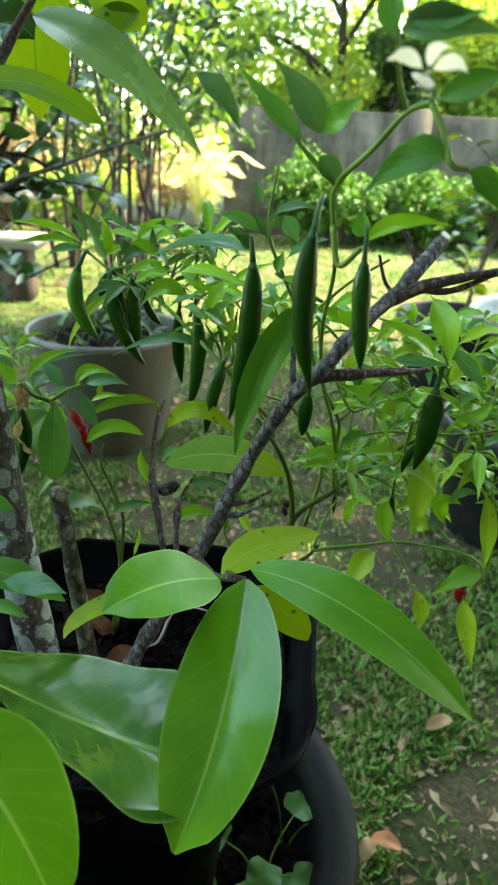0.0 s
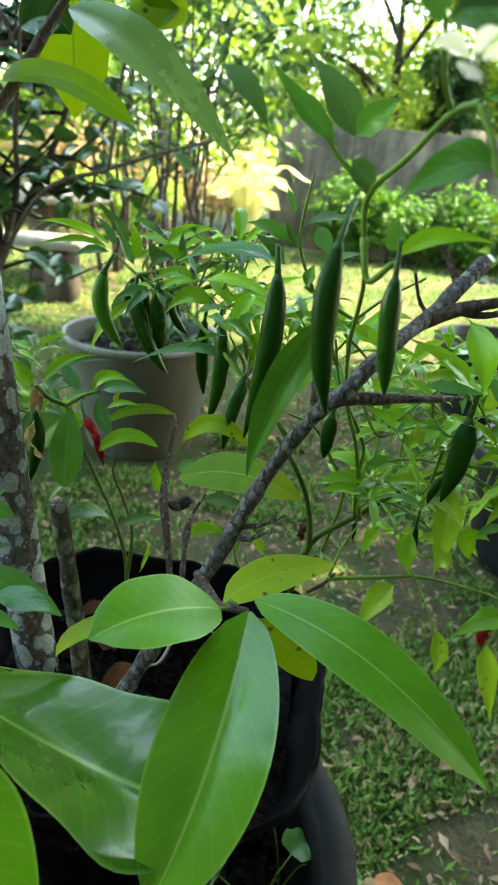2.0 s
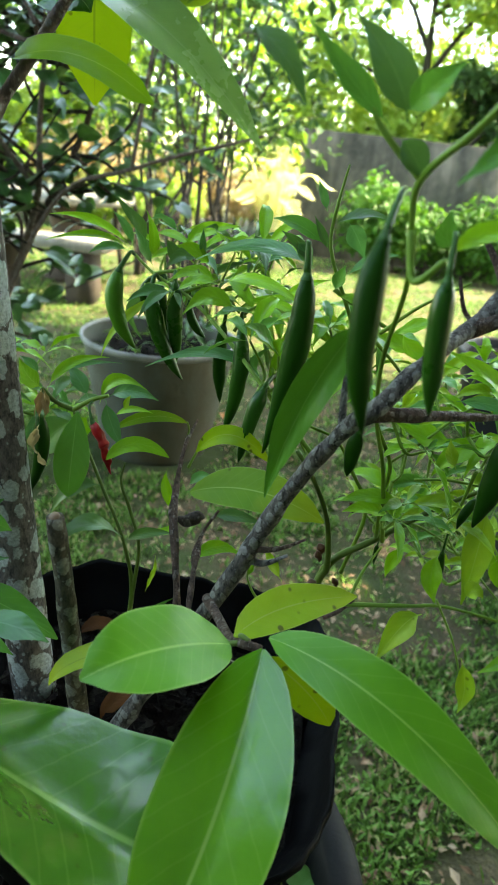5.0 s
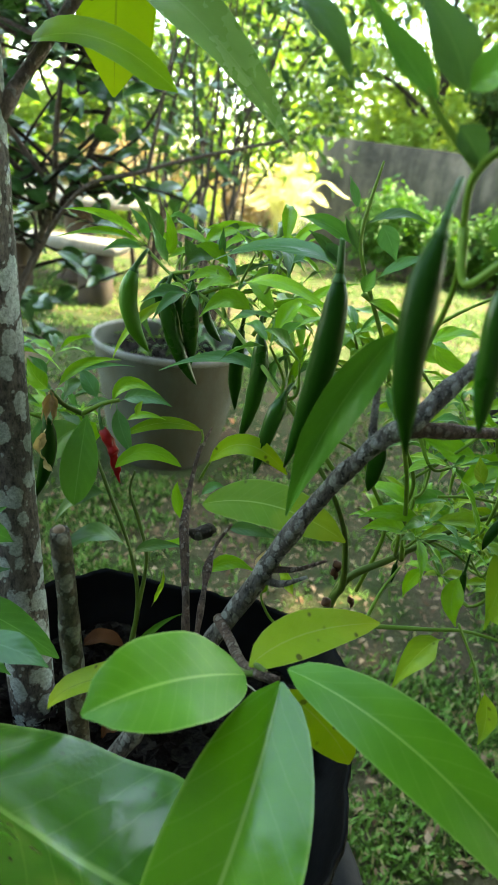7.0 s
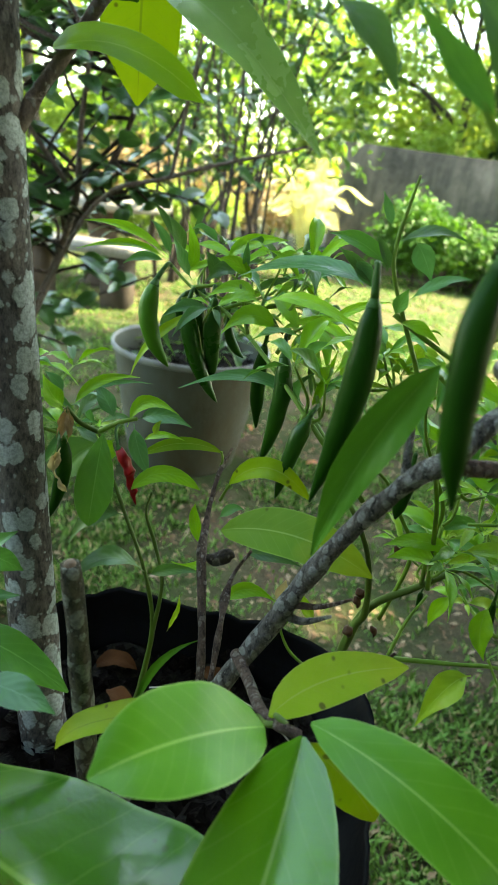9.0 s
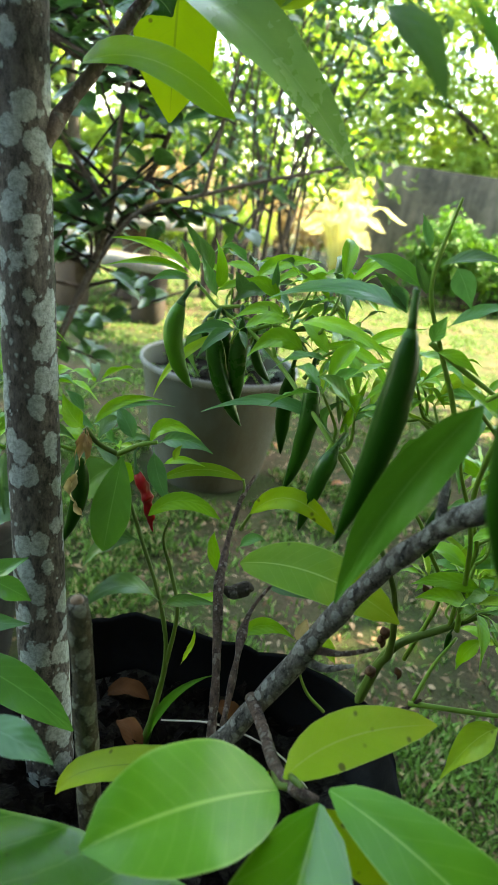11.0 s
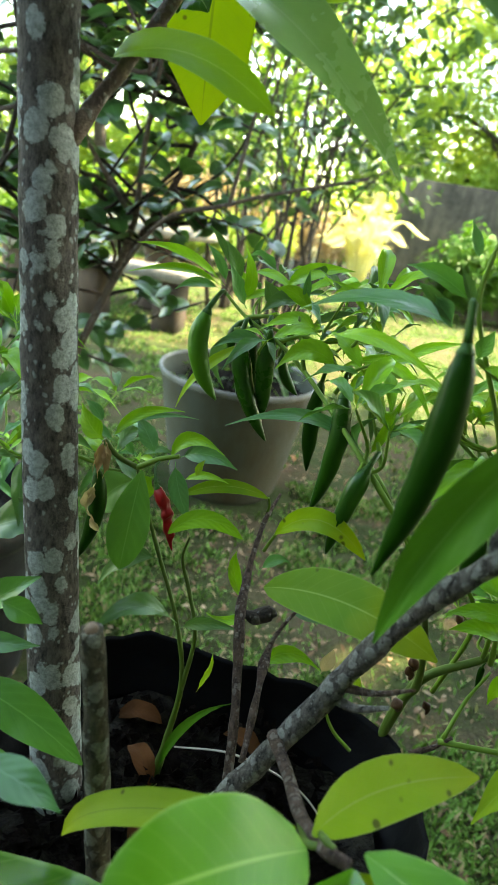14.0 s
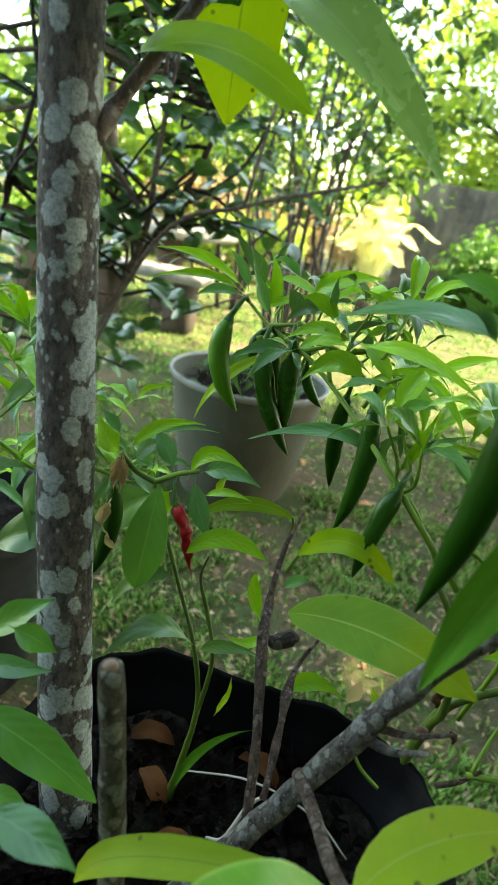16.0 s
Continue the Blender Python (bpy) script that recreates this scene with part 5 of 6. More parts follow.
leaf(redplant, CHILLI_LEAF_PALE, (-0.14, 0.49, 0.9523), (-0.1384, 0.49, 0.9607), (-0.1353, 0.49, 0.9667), 0.0049, (0.03, -1.00, -0.01))
leaf(redplant, CHILLI_LEAF_DARK, (-0.1361, 0.48, 0.8447), (-0.1589, 0.46, 0.8645), (-0.1814, 0.44, 0.8479), 0.0172, (0.24, -0.20, 0.95))
leaf(redplant, CHILLI_LEAF_DARK, (-0.1344, 0.48, 0.8405), (-0.1139, 0.475, 0.8568), (-0.0895, 0.47, 0.863), 0.0090, (-0.36, -0.87, 0.33))
leaf(redplant, CHILLI_LEAF_DARK, (-0.1583, 0.49, 0.8842), (-0.181, 0.485, 0.8795), (-0.1984, 0.48, 0.8554), 0.0176, (-0.35, -0.62, 0.70))
leaf(redplant, CHILLI_LEAF, (-0.0924, 0.5, 0.8611), (-0.1024, 0.5, 0.8452), (-0.1216, 0.5, 0.8454), 0.0076, (-0.34, -0.70, 0.63))
leaf(redplant, CHILLI_LEAF_DARK, (-0.065, 0.5, 0.8666), (-0.0462, 0.5, 0.8712), (-0.0204, 0.5, 0.8671), 0.0109, (-0.01, -0.77, 0.64))
leaf(redplant, CHILLI_LEAF, (-0.0706, 0.46, 0.8466), (-0.0564, 0.47, 0.8579), (-0.0334, 0.47, 0.8536), 0.0117, (0.12, -0.83, 0.54))
leaf(redplant, CHILLI_LEAF_BLUE, (-0.0927, 0.52, 0.879), (-0.0824, 0.52, 0.892), (-0.0724, 0.52, 0.893), 0.0081, (-0.27, -0.88, 0.39))
leaf(redplant, CHILLI_LEAF, (-0.0985, 0.51, 0.8544), (-0.1087, 0.51, 0.8797), (-0.1091, 0.51, 0.8958), 0.0094, (0.42, -0.90, 0.11))
leaf(redplant, DRY_LEAF, (-0.2069, 0.49, 0.9622), (-0.2065, 0.485, 0.9479), (-0.2051, 0.48, 0.9325), 0.0058, (0.24, -0.92, 0.32), fold=0.5, wave=0.35, twist=160)
leaf(redplant, DRY_LEAF, (-0.2061, 0.49, 0.9624), (-0.2022, 0.486, 0.9499), (-0.2024, 0.482, 0.9374), 0.0048, (0.26, -0.91, 0.33), fold=0.5, wave=0.35, twist=-190)
leaf(redplant, DRY_LEAF, (-0.2076, 0.49, 0.9608), (-0.2095, 0.487, 0.9516), (-0.2111, 0.484, 0.9383), 0.0039, (0.16, -0.96, 0.23), fold=0.5, wave=0.35, twist=220)
leaf(redplant, DRY_LEAF, (-0.2052, 0.49, 0.9606), (-0.2019, 0.488, 0.9541), (-0.2021, 0.486, 0.9433), 0.0038, (0.30, -0.92, 0.26), fold=0.5, wave=0.35, twist=-140)
leaf(redplant, CREAM_LEAF, (-0.2042, 0.478, 0.9361), (-0.2072, 0.473, 0.9237), (-0.2016, 0.47, 0.9142), 0.0077, (0.26, -0.90, 0.36), fold=0.5, wave=0.35, twist=150)
leaf(redplant, CREAM_LEAF, (-0.2017, 0.47, 0.9163), (-0.199, 0.469, 0.9092), (-0.1941, 0.468, 0.9061), 0.0052, (0.39, -0.80, 0.45), fold=0.5, wave=0.35, twist=-120)
leaf(redplant, CREAM_LEAF, (-0.2046, 0.476, 0.9344), (-0.2057, 0.474, 0.93), (-0.2064, 0.472, 0.9202), 0.0039, (0.17, -0.95, 0.25), fold=0.5, wave=0.35, twist=200)
leaf(redplant, CHILLI_LEAF_PALE, (-0.1045, 0.47, 0.8394), (-0.106, 0.47, 0.8208), (-0.1118, 0.47, 0.8018), 0.0042, (-0.04, -1.00, 0.01), fold=0.5, wave=0.35, twist=170)
chilli(redplant, RED_FRUIT, (-0.168, 0.495, 0.9545), (-0.1616, 0.48, 0.9435), (-0.1528, 0.478, 0.9274), (-0.1458, 0.477, 0.9039), 0.0088, "shrivelled ripe red chilli", 1.3)
chilli(redplant, DARK_FRUIT, (-0.2073, 0.495, 0.9583), (-0.2076, 0.485, 0.9393), (-0.2041, 0.48, 0.9106), (-0.2159, 0.478, 0.8719), 0.0116, "almost black ripe chilli")
edgeplant = thing("chilli_plant", "chilli plant with bluish-green leaves beside the trunk", "chilli plant", "chilli plants")
limb("stem", edgeplant, GREEN_STEM, [(-0.225, 0.34, 0.68), (-0.222, 0.35, 0.79), (-0.224, 0.365, 0.87), (-0.228, 0.38, 0.94)], [0.0039, 0.0029, 0.0021, 0.0014], 8)
leaf(edgeplant, CHILLI_LEAF_FRESH, (-0.2330, 0.3900, 0.8781), (-0.2084, 0.3900, 0.9024), (-0.1897, 0.3950, 0.9171), 0.0165, (-0.1, -0.75, 0.65))
leaf(edgeplant, CHILLI_LEAF_FRESH, (-0.1915, 0.3600, 0.9247), (-0.1785, 0.3620, 0.9206), (-0.1681, 0.3640, 0.9152), 0.0125, (0.15, -0.7, 0.7))
leaf(edgeplant, CHILLI_LEAF_BLUE, (-0.2405, 0.3900, 0.8612), (-0.2109, 0.3900, 0.8670), (-0.1869, 0.3920, 0.8727), 0.0125, (0.1, -0.65, 0.75))
leaf(edgeplant, CHILLI_LEAF_FRESH, (-0.1985, 0.3500, 0.8773), (-0.1649, 0.3520, 0.8651), (-0.1350, 0.3530, 0.8469), 0.0225, (0.3, -0.55, 0.78), "egg", fold=0.16, wave=0.09)
leaf(edgeplant, CHILLI_LEAF_BLUE, (-0.2117, 0.3600, 0.8701), (-0.1948, 0.3600, 0.8610), (-0.1805, 0.3600, 0.8477), 0.014, (0.25, -0.6, 0.75))
leaf(edgeplant, CHILLI_LEAF_BLUE, (-0.1510, 0.2900, 0.9123), (-0.1262, 0.2860, 0.9157), (-0.1073, 0.2840, 0.9116), 0.015, (0.3, -0.45, 0.85), fold=0.14)
leaf(edgeplant, CHILLI_LEAF_FRESH, (-0.1806, 0.3300, 0.8609), (-0.1670, 0.3300, 0.8574), (-0.1528, 0.3300, 0.8500), 0.01, (0.3, -0.45, 0.85))
leaf(edgeplant, CHILLI_LEAF_DARK, (-0.3171, 0.5, 0.8457), (-0.2769, 0.5, 0.8734), (-0.2573, 0.5, 0.8649), 0.0311, (-0.21, -0.72, 0.66))
tangle = thing("chilli_plant", "spreading chilli plant with a tangle of pale green stems and leaves", "chilli plant", "chilli plants")
limb("stem", tangle, OLD_STEM, [(0.0242, 0.56, 0.628), (0.0242, 0.56, 0.708), (0.0373, 0.55, 0.8014), (0.0781, 0.555, 0.8387), (0.1232, 0.55, 0.883), (0.1526, 0.54, 0.911)], [0.0044, 0.0042, 0.0037, 0.0028, 0.0022, 0.0018], 10, rugged=0.15)
limb("branch", tangle, GREEN_STEM, [(0.078, 0.555, 0.84), (0.0712, 0.53, 0.8956), (0.071, 0.52, 0.9292), (0.0529, 0.5, 0.9683), (0.0394, 0.48, 0.9991), (0.0307, 0.46, 1.0359)], [0.0019, 0.0016, 0.0018, 0.0013, 0.0011, 0.0009], 8, rugged=0.2)
limb("branch", tangle, GREEN_STEM, [(0.0707, 0.52, 0.932), (0.0933, 0.52, 0.9554), (0.1148, 0.52, 0.9805), (0.1406, 0.52, 1.0024)], [0.0013, 0.0012, 0.0010, 0.0007], 8, rugged=0.2)
limb("branch", tangle, GREEN_STEM, [(0.0778, 0.42, 1.0898), (0.0551, 0.43, 1.0721), (0.0373, 0.45, 1.0492)], [0.0008, 0.0010, 0.0013], 8, rugged=0.2)
limb("branch", tangle, GREEN_STEM, [(0.0533, 0.56, 0.7926), (0.0635, 0.55, 0.8665), (0.0455, 0.54, 0.9071), (0.0267, 0.53, 0.939), (0.0026, 0.52, 0.9525)], [0.0019, 0.0019, 0.0016, 0.0013, 0.0010], 8, rugged=0.2)
limb("branch", tangle, GREEN_STEM, [(0.0374, 0.47, 1.0382), (0.0528, 0.48, 1.0231), (0.0667, 0.49, 1.0071)], [0.0015, 0.0014, 0.0011], 8, rugged=0.2)
limb("branch", tangle, GREEN_STEM, [(0.0554, 0.5, 0.8024), (0.1088, 0.5, 0.8129), (0.1351, 0.5, 0.8181), (0.1735, 0.5, 0.8144), (0.2073, 0.5, 0.8071), (0.2267, 0.5, 0.7919)], [0.0021, 0.0017, 0.0014, 0.0013, 0.0012, 0.0009], 8, rugged=0.2)
limb("branch", tangle, GREEN_STEM, [(0.0781, 0.555, 0.8387), (0.1072, 0.57, 0.8523), (0.1603, 0.58, 0.8231), (0.1962, 0.58, 0.79), (0.2146, 0.57, 0.7761)], [0.0016, 0.0013, 0.0011, 0.0010, 0.0008], 8, rugged=0.2)
limb("branch", tangle, GREEN_STEM, [(0.0981, 0.55, 0.9059), (0.1248, 0.55, 0.9107), (0.1549, 0.55, 0.9096)], [0.0012, 0.0012, 0.0010], 8, rugged=0.2)
limb("branch", tangle, GREEN_STEM, [(0.1544, 0.53, 0.9187), (0.1845, 0.52, 0.9252), (0.2193, 0.51, 0.9375)], [0.0019, 0.0015, 0.0013], 8, rugged=0.2)
limb("branch", tangle, GREEN_STEM, [(0.1549, 0.53, 0.9158), (0.1889, 0.52, 0.9024), (0.2101, 0.51, 0.8735), (0.2291, 0.5, 0.8314)], [0.0013, 0.0013, 0.0011, 0.0010], 8, rugged=0.2)
limb("branch", tangle, GREEN_STEM, [(0.1289, 0.5, 0.8241), (0.1478, 0.49, 0.7934), (0.1579, 0.48, 0.7684)], [0.0010, 0.0010, 0.0009], 8, rugged=0.2)
limb("branch", tangle, GREEN_STEM, [(0.0579, 0.5, 0.8058), (0.0682, 0.52, 0.8261), (0.0823, 0.54, 0.841)], [0.0015, 0.0013, 0.0010], 8, rugged=0.2)
limb("branch", tangle, GREEN_STEM, [(0.2267, 0.5, 0.7919), (0.2264, 0.5, 0.8438), (0.2123, 0.5, 0.8852)], [0.0012, 0.0010, 0.0008], 8, rugged=0.2)
limb("branch", tangle, GREEN_STEM, [(0.2267, 0.5, 0.7919), (0.2115, 0.49, 0.7713), (0.2071, 0.48, 0.7516)], [0.0010, 0.0009, 0.0007], 8, rugged=0.2)
limb("branch", tangle, GREEN_STEM, [(0.1874, 0.52, 0.9366), (0.1664, 0.52, 0.9678), (0.1472, 0.52, 0.9927)], [0.0013, 0.0010, 0.0008], 8, rugged=0.2)
limb("branch", tangle, BARK_TWIG, [(0.0404, 0.5, 0.7845), (0.0533, 0.5, 0.7955), (0.063, 0.5, 0.8095)], [0.0021, 0.0018, 0.0012], 8, rugged=0.2)
leaf(tangle, CHILLI_LEAF_PALE, (0.1574, 0.53, 0.9013), (0.1561, 0.52, 0.864), (0.1525, 0.51, 0.8158), 0.0247, (-0.27, -0.93, 0.23), fold=0.35, wave=0.12)
leaf(tangle, CHILLI_LEAF_PALE, (0.1553, 0.48, 0.785), (0.1655, 0.48, 0.7552), (0.1622, 0.47, 0.7356), 0.0162, (-0.15, -0.97, 0.18), fold=0.35, wave=0.12)
leaf(tangle, CHILLI_LEAF_PALE, (0.118, 0.49, 0.814), (0.1041, 0.49, 0.7967), (0.088, 0.48, 0.7628), 0.0224, (-0.41, -0.82, 0.40), fold=0.35, wave=0.12)
leaf(tangle, CHILLI_LEAF_PALE, (0.2025, 0.48, 0.7753), (0.2081, 0.47, 0.7464), (0.22, 0.46, 0.6994), 0.0188, (-0.15, -0.96, 0.22), fold=0.35, wave=0.12)
leaf(tangle, CHILLI_LEAF, (0.224, 0.5, 0.7917), (0.2029, 0.49, 0.7876), (0.1718, 0.48, 0.7729), 0.0209, (-0.16, -0.42, 0.89), fold=0.35, wave=0.12)
leaf(tangle, CHILLI_LEAF_PALE, (0.2073, 0.5, 0.8849), (0.2199, 0.5, 0.8371), (0.2195, 0.49, 0.7989), 0.0157, (-0.26, -0.96, 0.08), fold=0.35, wave=0.12)
leaf(tangle, CHILLI_LEAF, (0.1375, 0.56, 0.8332), (0.1331, 0.55, 0.8117), (0.1402, 0.54, 0.7911), 0.0192, (-0.16, -0.90, 0.42), fold=0.35, wave=0.12)
leaf(tangle, CHILLI_LEAF, (0.1971, 0.55, 0.8432), (0.1882, 0.55, 0.8292), (0.1975, 0.55, 0.8095), 0.0161, (-0.31, -0.95, -0.00), fold=0.35, wave=0.12)
leaf(tangle, CHILLI_LEAF_PALE, (0.1523, 0.5, 0.829), (0.156, 0.5, 0.8387), (0.1649, 0.5, 0.8331), 0.0152, (-0.23, -0.67, 0.70), fold=0.35, wave=0.12)
leaf(tangle, CHILLI_LEAF_BLUE, (0.1962, 0.56, 0.8305), (0.2111, 0.56, 0.8437), (0.2289, 0.56, 0.8409), 0.0095, (-0.16, -0.86, 0.49), fold=0.35, wave=0.12)
leaf(tangle, CHILLI_LEAF, (0.1105, 0.57, 0.8255), (0.1003, 0.57, 0.8109), (0.0967, 0.57, 0.7893), 0.0129, (-0.43, -0.89, 0.17), fold=0.35, wave=0.12)
leaf(tangle, CHILLI_LEAF_PALE, (-0.0001, 0.5, 0.8146), (-0.0117, 0.5, 0.833), (-0.0176, 0.5, 0.8451), 0.0089, (0.41, -0.88, 0.24), fold=0.35, wave=0.12)
leaf(tangle, CHILLI_LEAF, (0.1472, 0.52, 0.9927), (0.127, 0.51, 1.0144), (0.0853, 0.5, 1.0335), 0.0134, (0.50, -0.78, 0.37), fold=0.35, wave=0.12)
leaf(tangle, CHILLI_LEAF, (0.0763, 0.5, 1.033), (0.0525, 0.49, 1.0341), (0.0262, 0.48, 1.0483), 0.0128, (0.45, -0.68, 0.58), fold=0.35, wave=0.12)
leaf(tangle, CHILLI_LEAF, (0.107, 0.42, 1.0694), (0.1165, 0.4, 1.0521), (0.1201, 0.39, 1.0287), 0.0176, (-0.24, -0.82, 0.52), fold=0.35, wave=0.12)
leaf(tangle, CHILLI_LEAF_BLUE, (0.1245, 0.42, 1.0354), (0.143, 0.42, 1.0202), (0.1561, 0.42, 1.0042), 0.0117, (0.05, -1.00, 0.05), fold=0.35, wave=0.12)
leaf(tangle, CHILLI_LEAF, (0.1872, 0.5, 0.9816), (0.1693, 0.5, 1.0004), (0.1545, 0.5, 1.0044), 0.0121, (0.20, -0.94, 0.28), fold=0.35, wave=0.12)
leaf(tangle, CHILLI_LEAF, (0.1129, 0.52, 0.9592), (0.093, 0.52, 0.958), (0.0669, 0.52, 0.9671), 0.0185, (0.12, -0.70, 0.70), fold=0.35, wave=0.12)
leaf(tangle, CHILLI_LEAF, (0.1412, 0.53, 0.9517), (0.1217, 0.53, 0.945), (0.1068, 0.53, 0.9214), 0.0191, (-0.39, -0.81, 0.44), fold=0.35, wave=0.12)
leaf(tangle, CHILLI_LEAF_PALE, (0.1168, 0.5, 0.9434), (0.11, 0.5, 0.9563), (0.1076, 0.5, 0.9665), 0.0097, (0.07, -1.00, 0.03), fold=0.35, wave=0.12)
leaf(tangle, CHILLI_LEAF, (0.0525, 0.46, 1.0499), (0.0623, 0.46, 1.0377), (0.0928, 0.46, 1.0308), 0.0109, (0.19, -0.90, 0.40), fold=0.35, wave=0.12)
leaf(tangle, CHILLI_LEAF_BLUE, (0.1043, 0.5, 0.9965), (0.1276, 0.5, 0.9979), (0.1563, 0.5, 0.9947), 0.0101, (0.01, -0.91, 0.40), fold=0.35, wave=0.12)
leaf(tangle, CHILLI_LEAF, (0.1658, 0.5, 0.9165), (0.1888, 0.5, 0.901), (0.2006, 0.49, 0.8784), 0.0128, (0.08, -0.94, 0.32), fold=0.35, wave=0.12)
leaf(tangle, CHILLI_LEAF, (0.1987, 0.5, 0.9721), (0.184, 0.5, 0.9503), (0.159, 0.5, 0.9541), 0.0116, (-0.27, -0.75, 0.60), fold=0.35, wave=0.12)
limb("withered_flower", tangle, DEAD_LEAF_BIT, [(0.0269, 0.53, 0.8393), (0.0289, 0.53, 0.836), (0.0308, 0.53, 0.833), (0.0305, 0.53, 0.8292)], [0.0010, 0.0035, 0.0027, 0.0010], 8, rugged=0.9, label="withered brown flower", steps=3)
limb("withered_flower", tangle, DEAD_LEAF_BIT, [(0.0263, 0.53, 0.8313), (0.0283, 0.53, 0.8279), (0.0303, 0.53, 0.8249), (0.0299, 0.53, 0.821)], [0.0010, 0.0035, 0.0027, 0.0010], 8, rugged=0.9, label="withered brown flower", steps=3)
limb("withered_flower", tangle, DEAD_LEAF_BIT, [(0.0443, 0.53, 0.8063), (0.0464, 0.53, 0.8028), (0.0484, 0.53, 0.7997), (0.0481, 0.53, 0.7957)], [0.0010, 0.0036, 0.0027, 0.0011], 8, rugged=0.9, label="withered brown flower", steps=3)
limb("withered_flower", tangle, DEAD_LEAF_BIT, [(0.0246, 0.53, 0.8004), (0.0267, 0.53, 0.7968), (0.0287, 0.53, 0.7937), (0.0284, 0.53, 0.7897)], [0.0011, 0.0036, 0.0028, 0.0011], 8, rugged=0.9, label="withered brown flower", steps=3)
limb("withered_flower", tangle, DEAD_LEAF_BIT, [(0.0466, 0.53, 0.885), (0.0486, 0.53, 0.8818), (0.0504, 0.53, 0.8791), (0.0502, 0.53, 0.8756)], [0.0010, 0.0033, 0.0026, 0.0010], 8, rugged=0.9, label="withered brown flower", steps=3)
chilli(tangle, DARK_FRUIT, (0.1577, 0.52, 0.9882), (0.1516, 0.515, 0.9662), (0.1492, 0.51, 0.933), (0.1418, 0.505, 0.8941), 0.0181, "dark green chilli hanging among the leaves")
chilli(tangle, DARK_FRUIT, (0.1521, 0.54, 0.914), (0.1475, 0.53, 0.9065), (0.1383, 0.52, 0.8991), (0.135, 0.52, 0.8822), 0.0085, "dark green chilli hanging among the leaves")
chilli(tangle, DARK_FRUIT, (0.0394, 0.5, 0.9726), (0.0394, 0.5, 0.9623), (0.038, 0.5, 0.9438), (0.0372, 0.5, 0.9237), 0.0124, "dark green chilli hanging among the leaves")
chilli(tangle, DARK_FRUIT, (0.1429, 0.57, 0.8481), (0.1429, 0.57, 0.8278), (0.1439, 0.57, 0.7999), (0.1444, 0.57, 0.7746), 0.0087, "dark green chilli hanging among the leaves")
chilli(tangle, DARK_FRUIT, (0.0846, 0.56, 0.8363), (0.0813, 0.56, 0.8293), (0.0814, 0.56, 0.8225), (0.0816, 0.56, 0.8087), 0.0053, "dark green chilli hanging among the leaves")
chilli(tangle, RED_FRUIT, (0.2105, 0.5, 0.7907), (0.2101, 0.5, 0.7701), (0.2076, 0.5, 0.7629), (0.2086, 0.5, 0.7488), 0.0121, "ripe red chilli half hidden by a leaf")
nearbranch = thing("chilli_plant", "chilli branch with a white flower and long dark fruits", "chilli plant", "chilli plants")
limb("stem", nearbranch, GREEN_STEM, [(0.0835, 0.552, 0.8394), (0.0639, 0.5, 0.932), (0.0458, 0.45, 0.991), (0.0357, 0.39, 1.0465), (0.034, 0.335, 1.0947), (0.0295, 0.318, 1.1189), (0.0283, 0.311, 1.1369), (0.0403, 0.29, 1.1528), (0.0487, 0.27, 1.1658), (0.0566, 0.26, 1.1693)], [0.0023, 0.0017, 0.0015, 0.0013, 0.0012, 0.0012, 0.0014, 0.0012, 0.0011, 0.0013], 10, rugged=0.1)
limb("branch", nearbranch, GREEN_STEM, [(0.0557, 0.26, 1.1684), (0.0603, 0.255, 1.1592), (0.064, 0.25, 1.1487), (0.0704, 0.25, 1.1475)], [0.0011, 0.0011, 0.0013, 0.0008], 10, rugged=0.1)
limb("branch", nearbranch, GREEN_STEM, [(0.0486, 0.27, 1.1668), (0.0432, 0.262, 1.1761), (0.0394, 0.255, 1.1888), (0.0363, 0.25, 1.1974)], [0.0011, 0.0009, 0.0008, 0.0007], 10, rugged=0.1)
limb("branch", nearbranch, GREEN_STEM, [(0.0288, 0.311, 1.137), (0.0183, 0.31, 1.146), (0.0113, 0.31, 1.1527), (0.007, 0.31, 1.1582)], [0.0014, 0.0013, 0.0011, 0.0009], 8, rugged=0.1)
limb("branch", nearbranch, GREEN_STEM, [(0.0292, 0.315, 1.1192), (0.0333, 0.31, 1.1017), (0.0419, 0.3, 1.1114)], [0.0019, 0.0016, 0.0013], 8)
leaf(nearbranch, CHILLI_LEAF_MID, (0.064, 0.25, 1.1487), (0.0515, 0.255, 1.15), (0.0338, 0.26, 1.1365), 0.0148, (-0.43, -0.80, 0.41), wave=0.06)
leaf(nearbranch, CHILLI_LEAF_DARK, (0.0199, 0.31, 1.1554), (0.0123, 0.31, 1.1706), (-0.0029, 0.315, 1.1865), 0.0139, (-0.11, -0.99, 0.08), wave=0.06)
leaf(nearbranch, CHILLI_LEAF_FRESH, (0.0137, 0.31, 1.1539), (-0.001, 0.31, 1.1657), (-0.018, 0.31, 1.1826), 0.0099, (0.26, -0.92, 0.29), wave=0.06)
leaf(nearbranch, CHILLI_LEAF_FRESH, (0.0185, 0.31, 1.1576), (0.0256, 0.3, 1.1653), (0.0337, 0.295, 1.1722), 0.0108, (-0.54, -0.80, -0.26), wave=0.06)
leaf(nearbranch, CHILLI_LEAF_DARK, (0.0178, 0.31, 1.1507), (0.0249, 0.31, 1.144), (0.0295, 0.31, 1.137), 0.0106, (0.13, -0.98, 0.12), wave=0.06)
leaf(nearbranch, CHILLI_LEAF_MID, (0.0692, 0.25, 1.1474), (0.0779, 0.25, 1.1431), (0.0866, 0.25, 1.1317), 0.0092, (-0.06, -1.00, -0.07), wave=0.06)
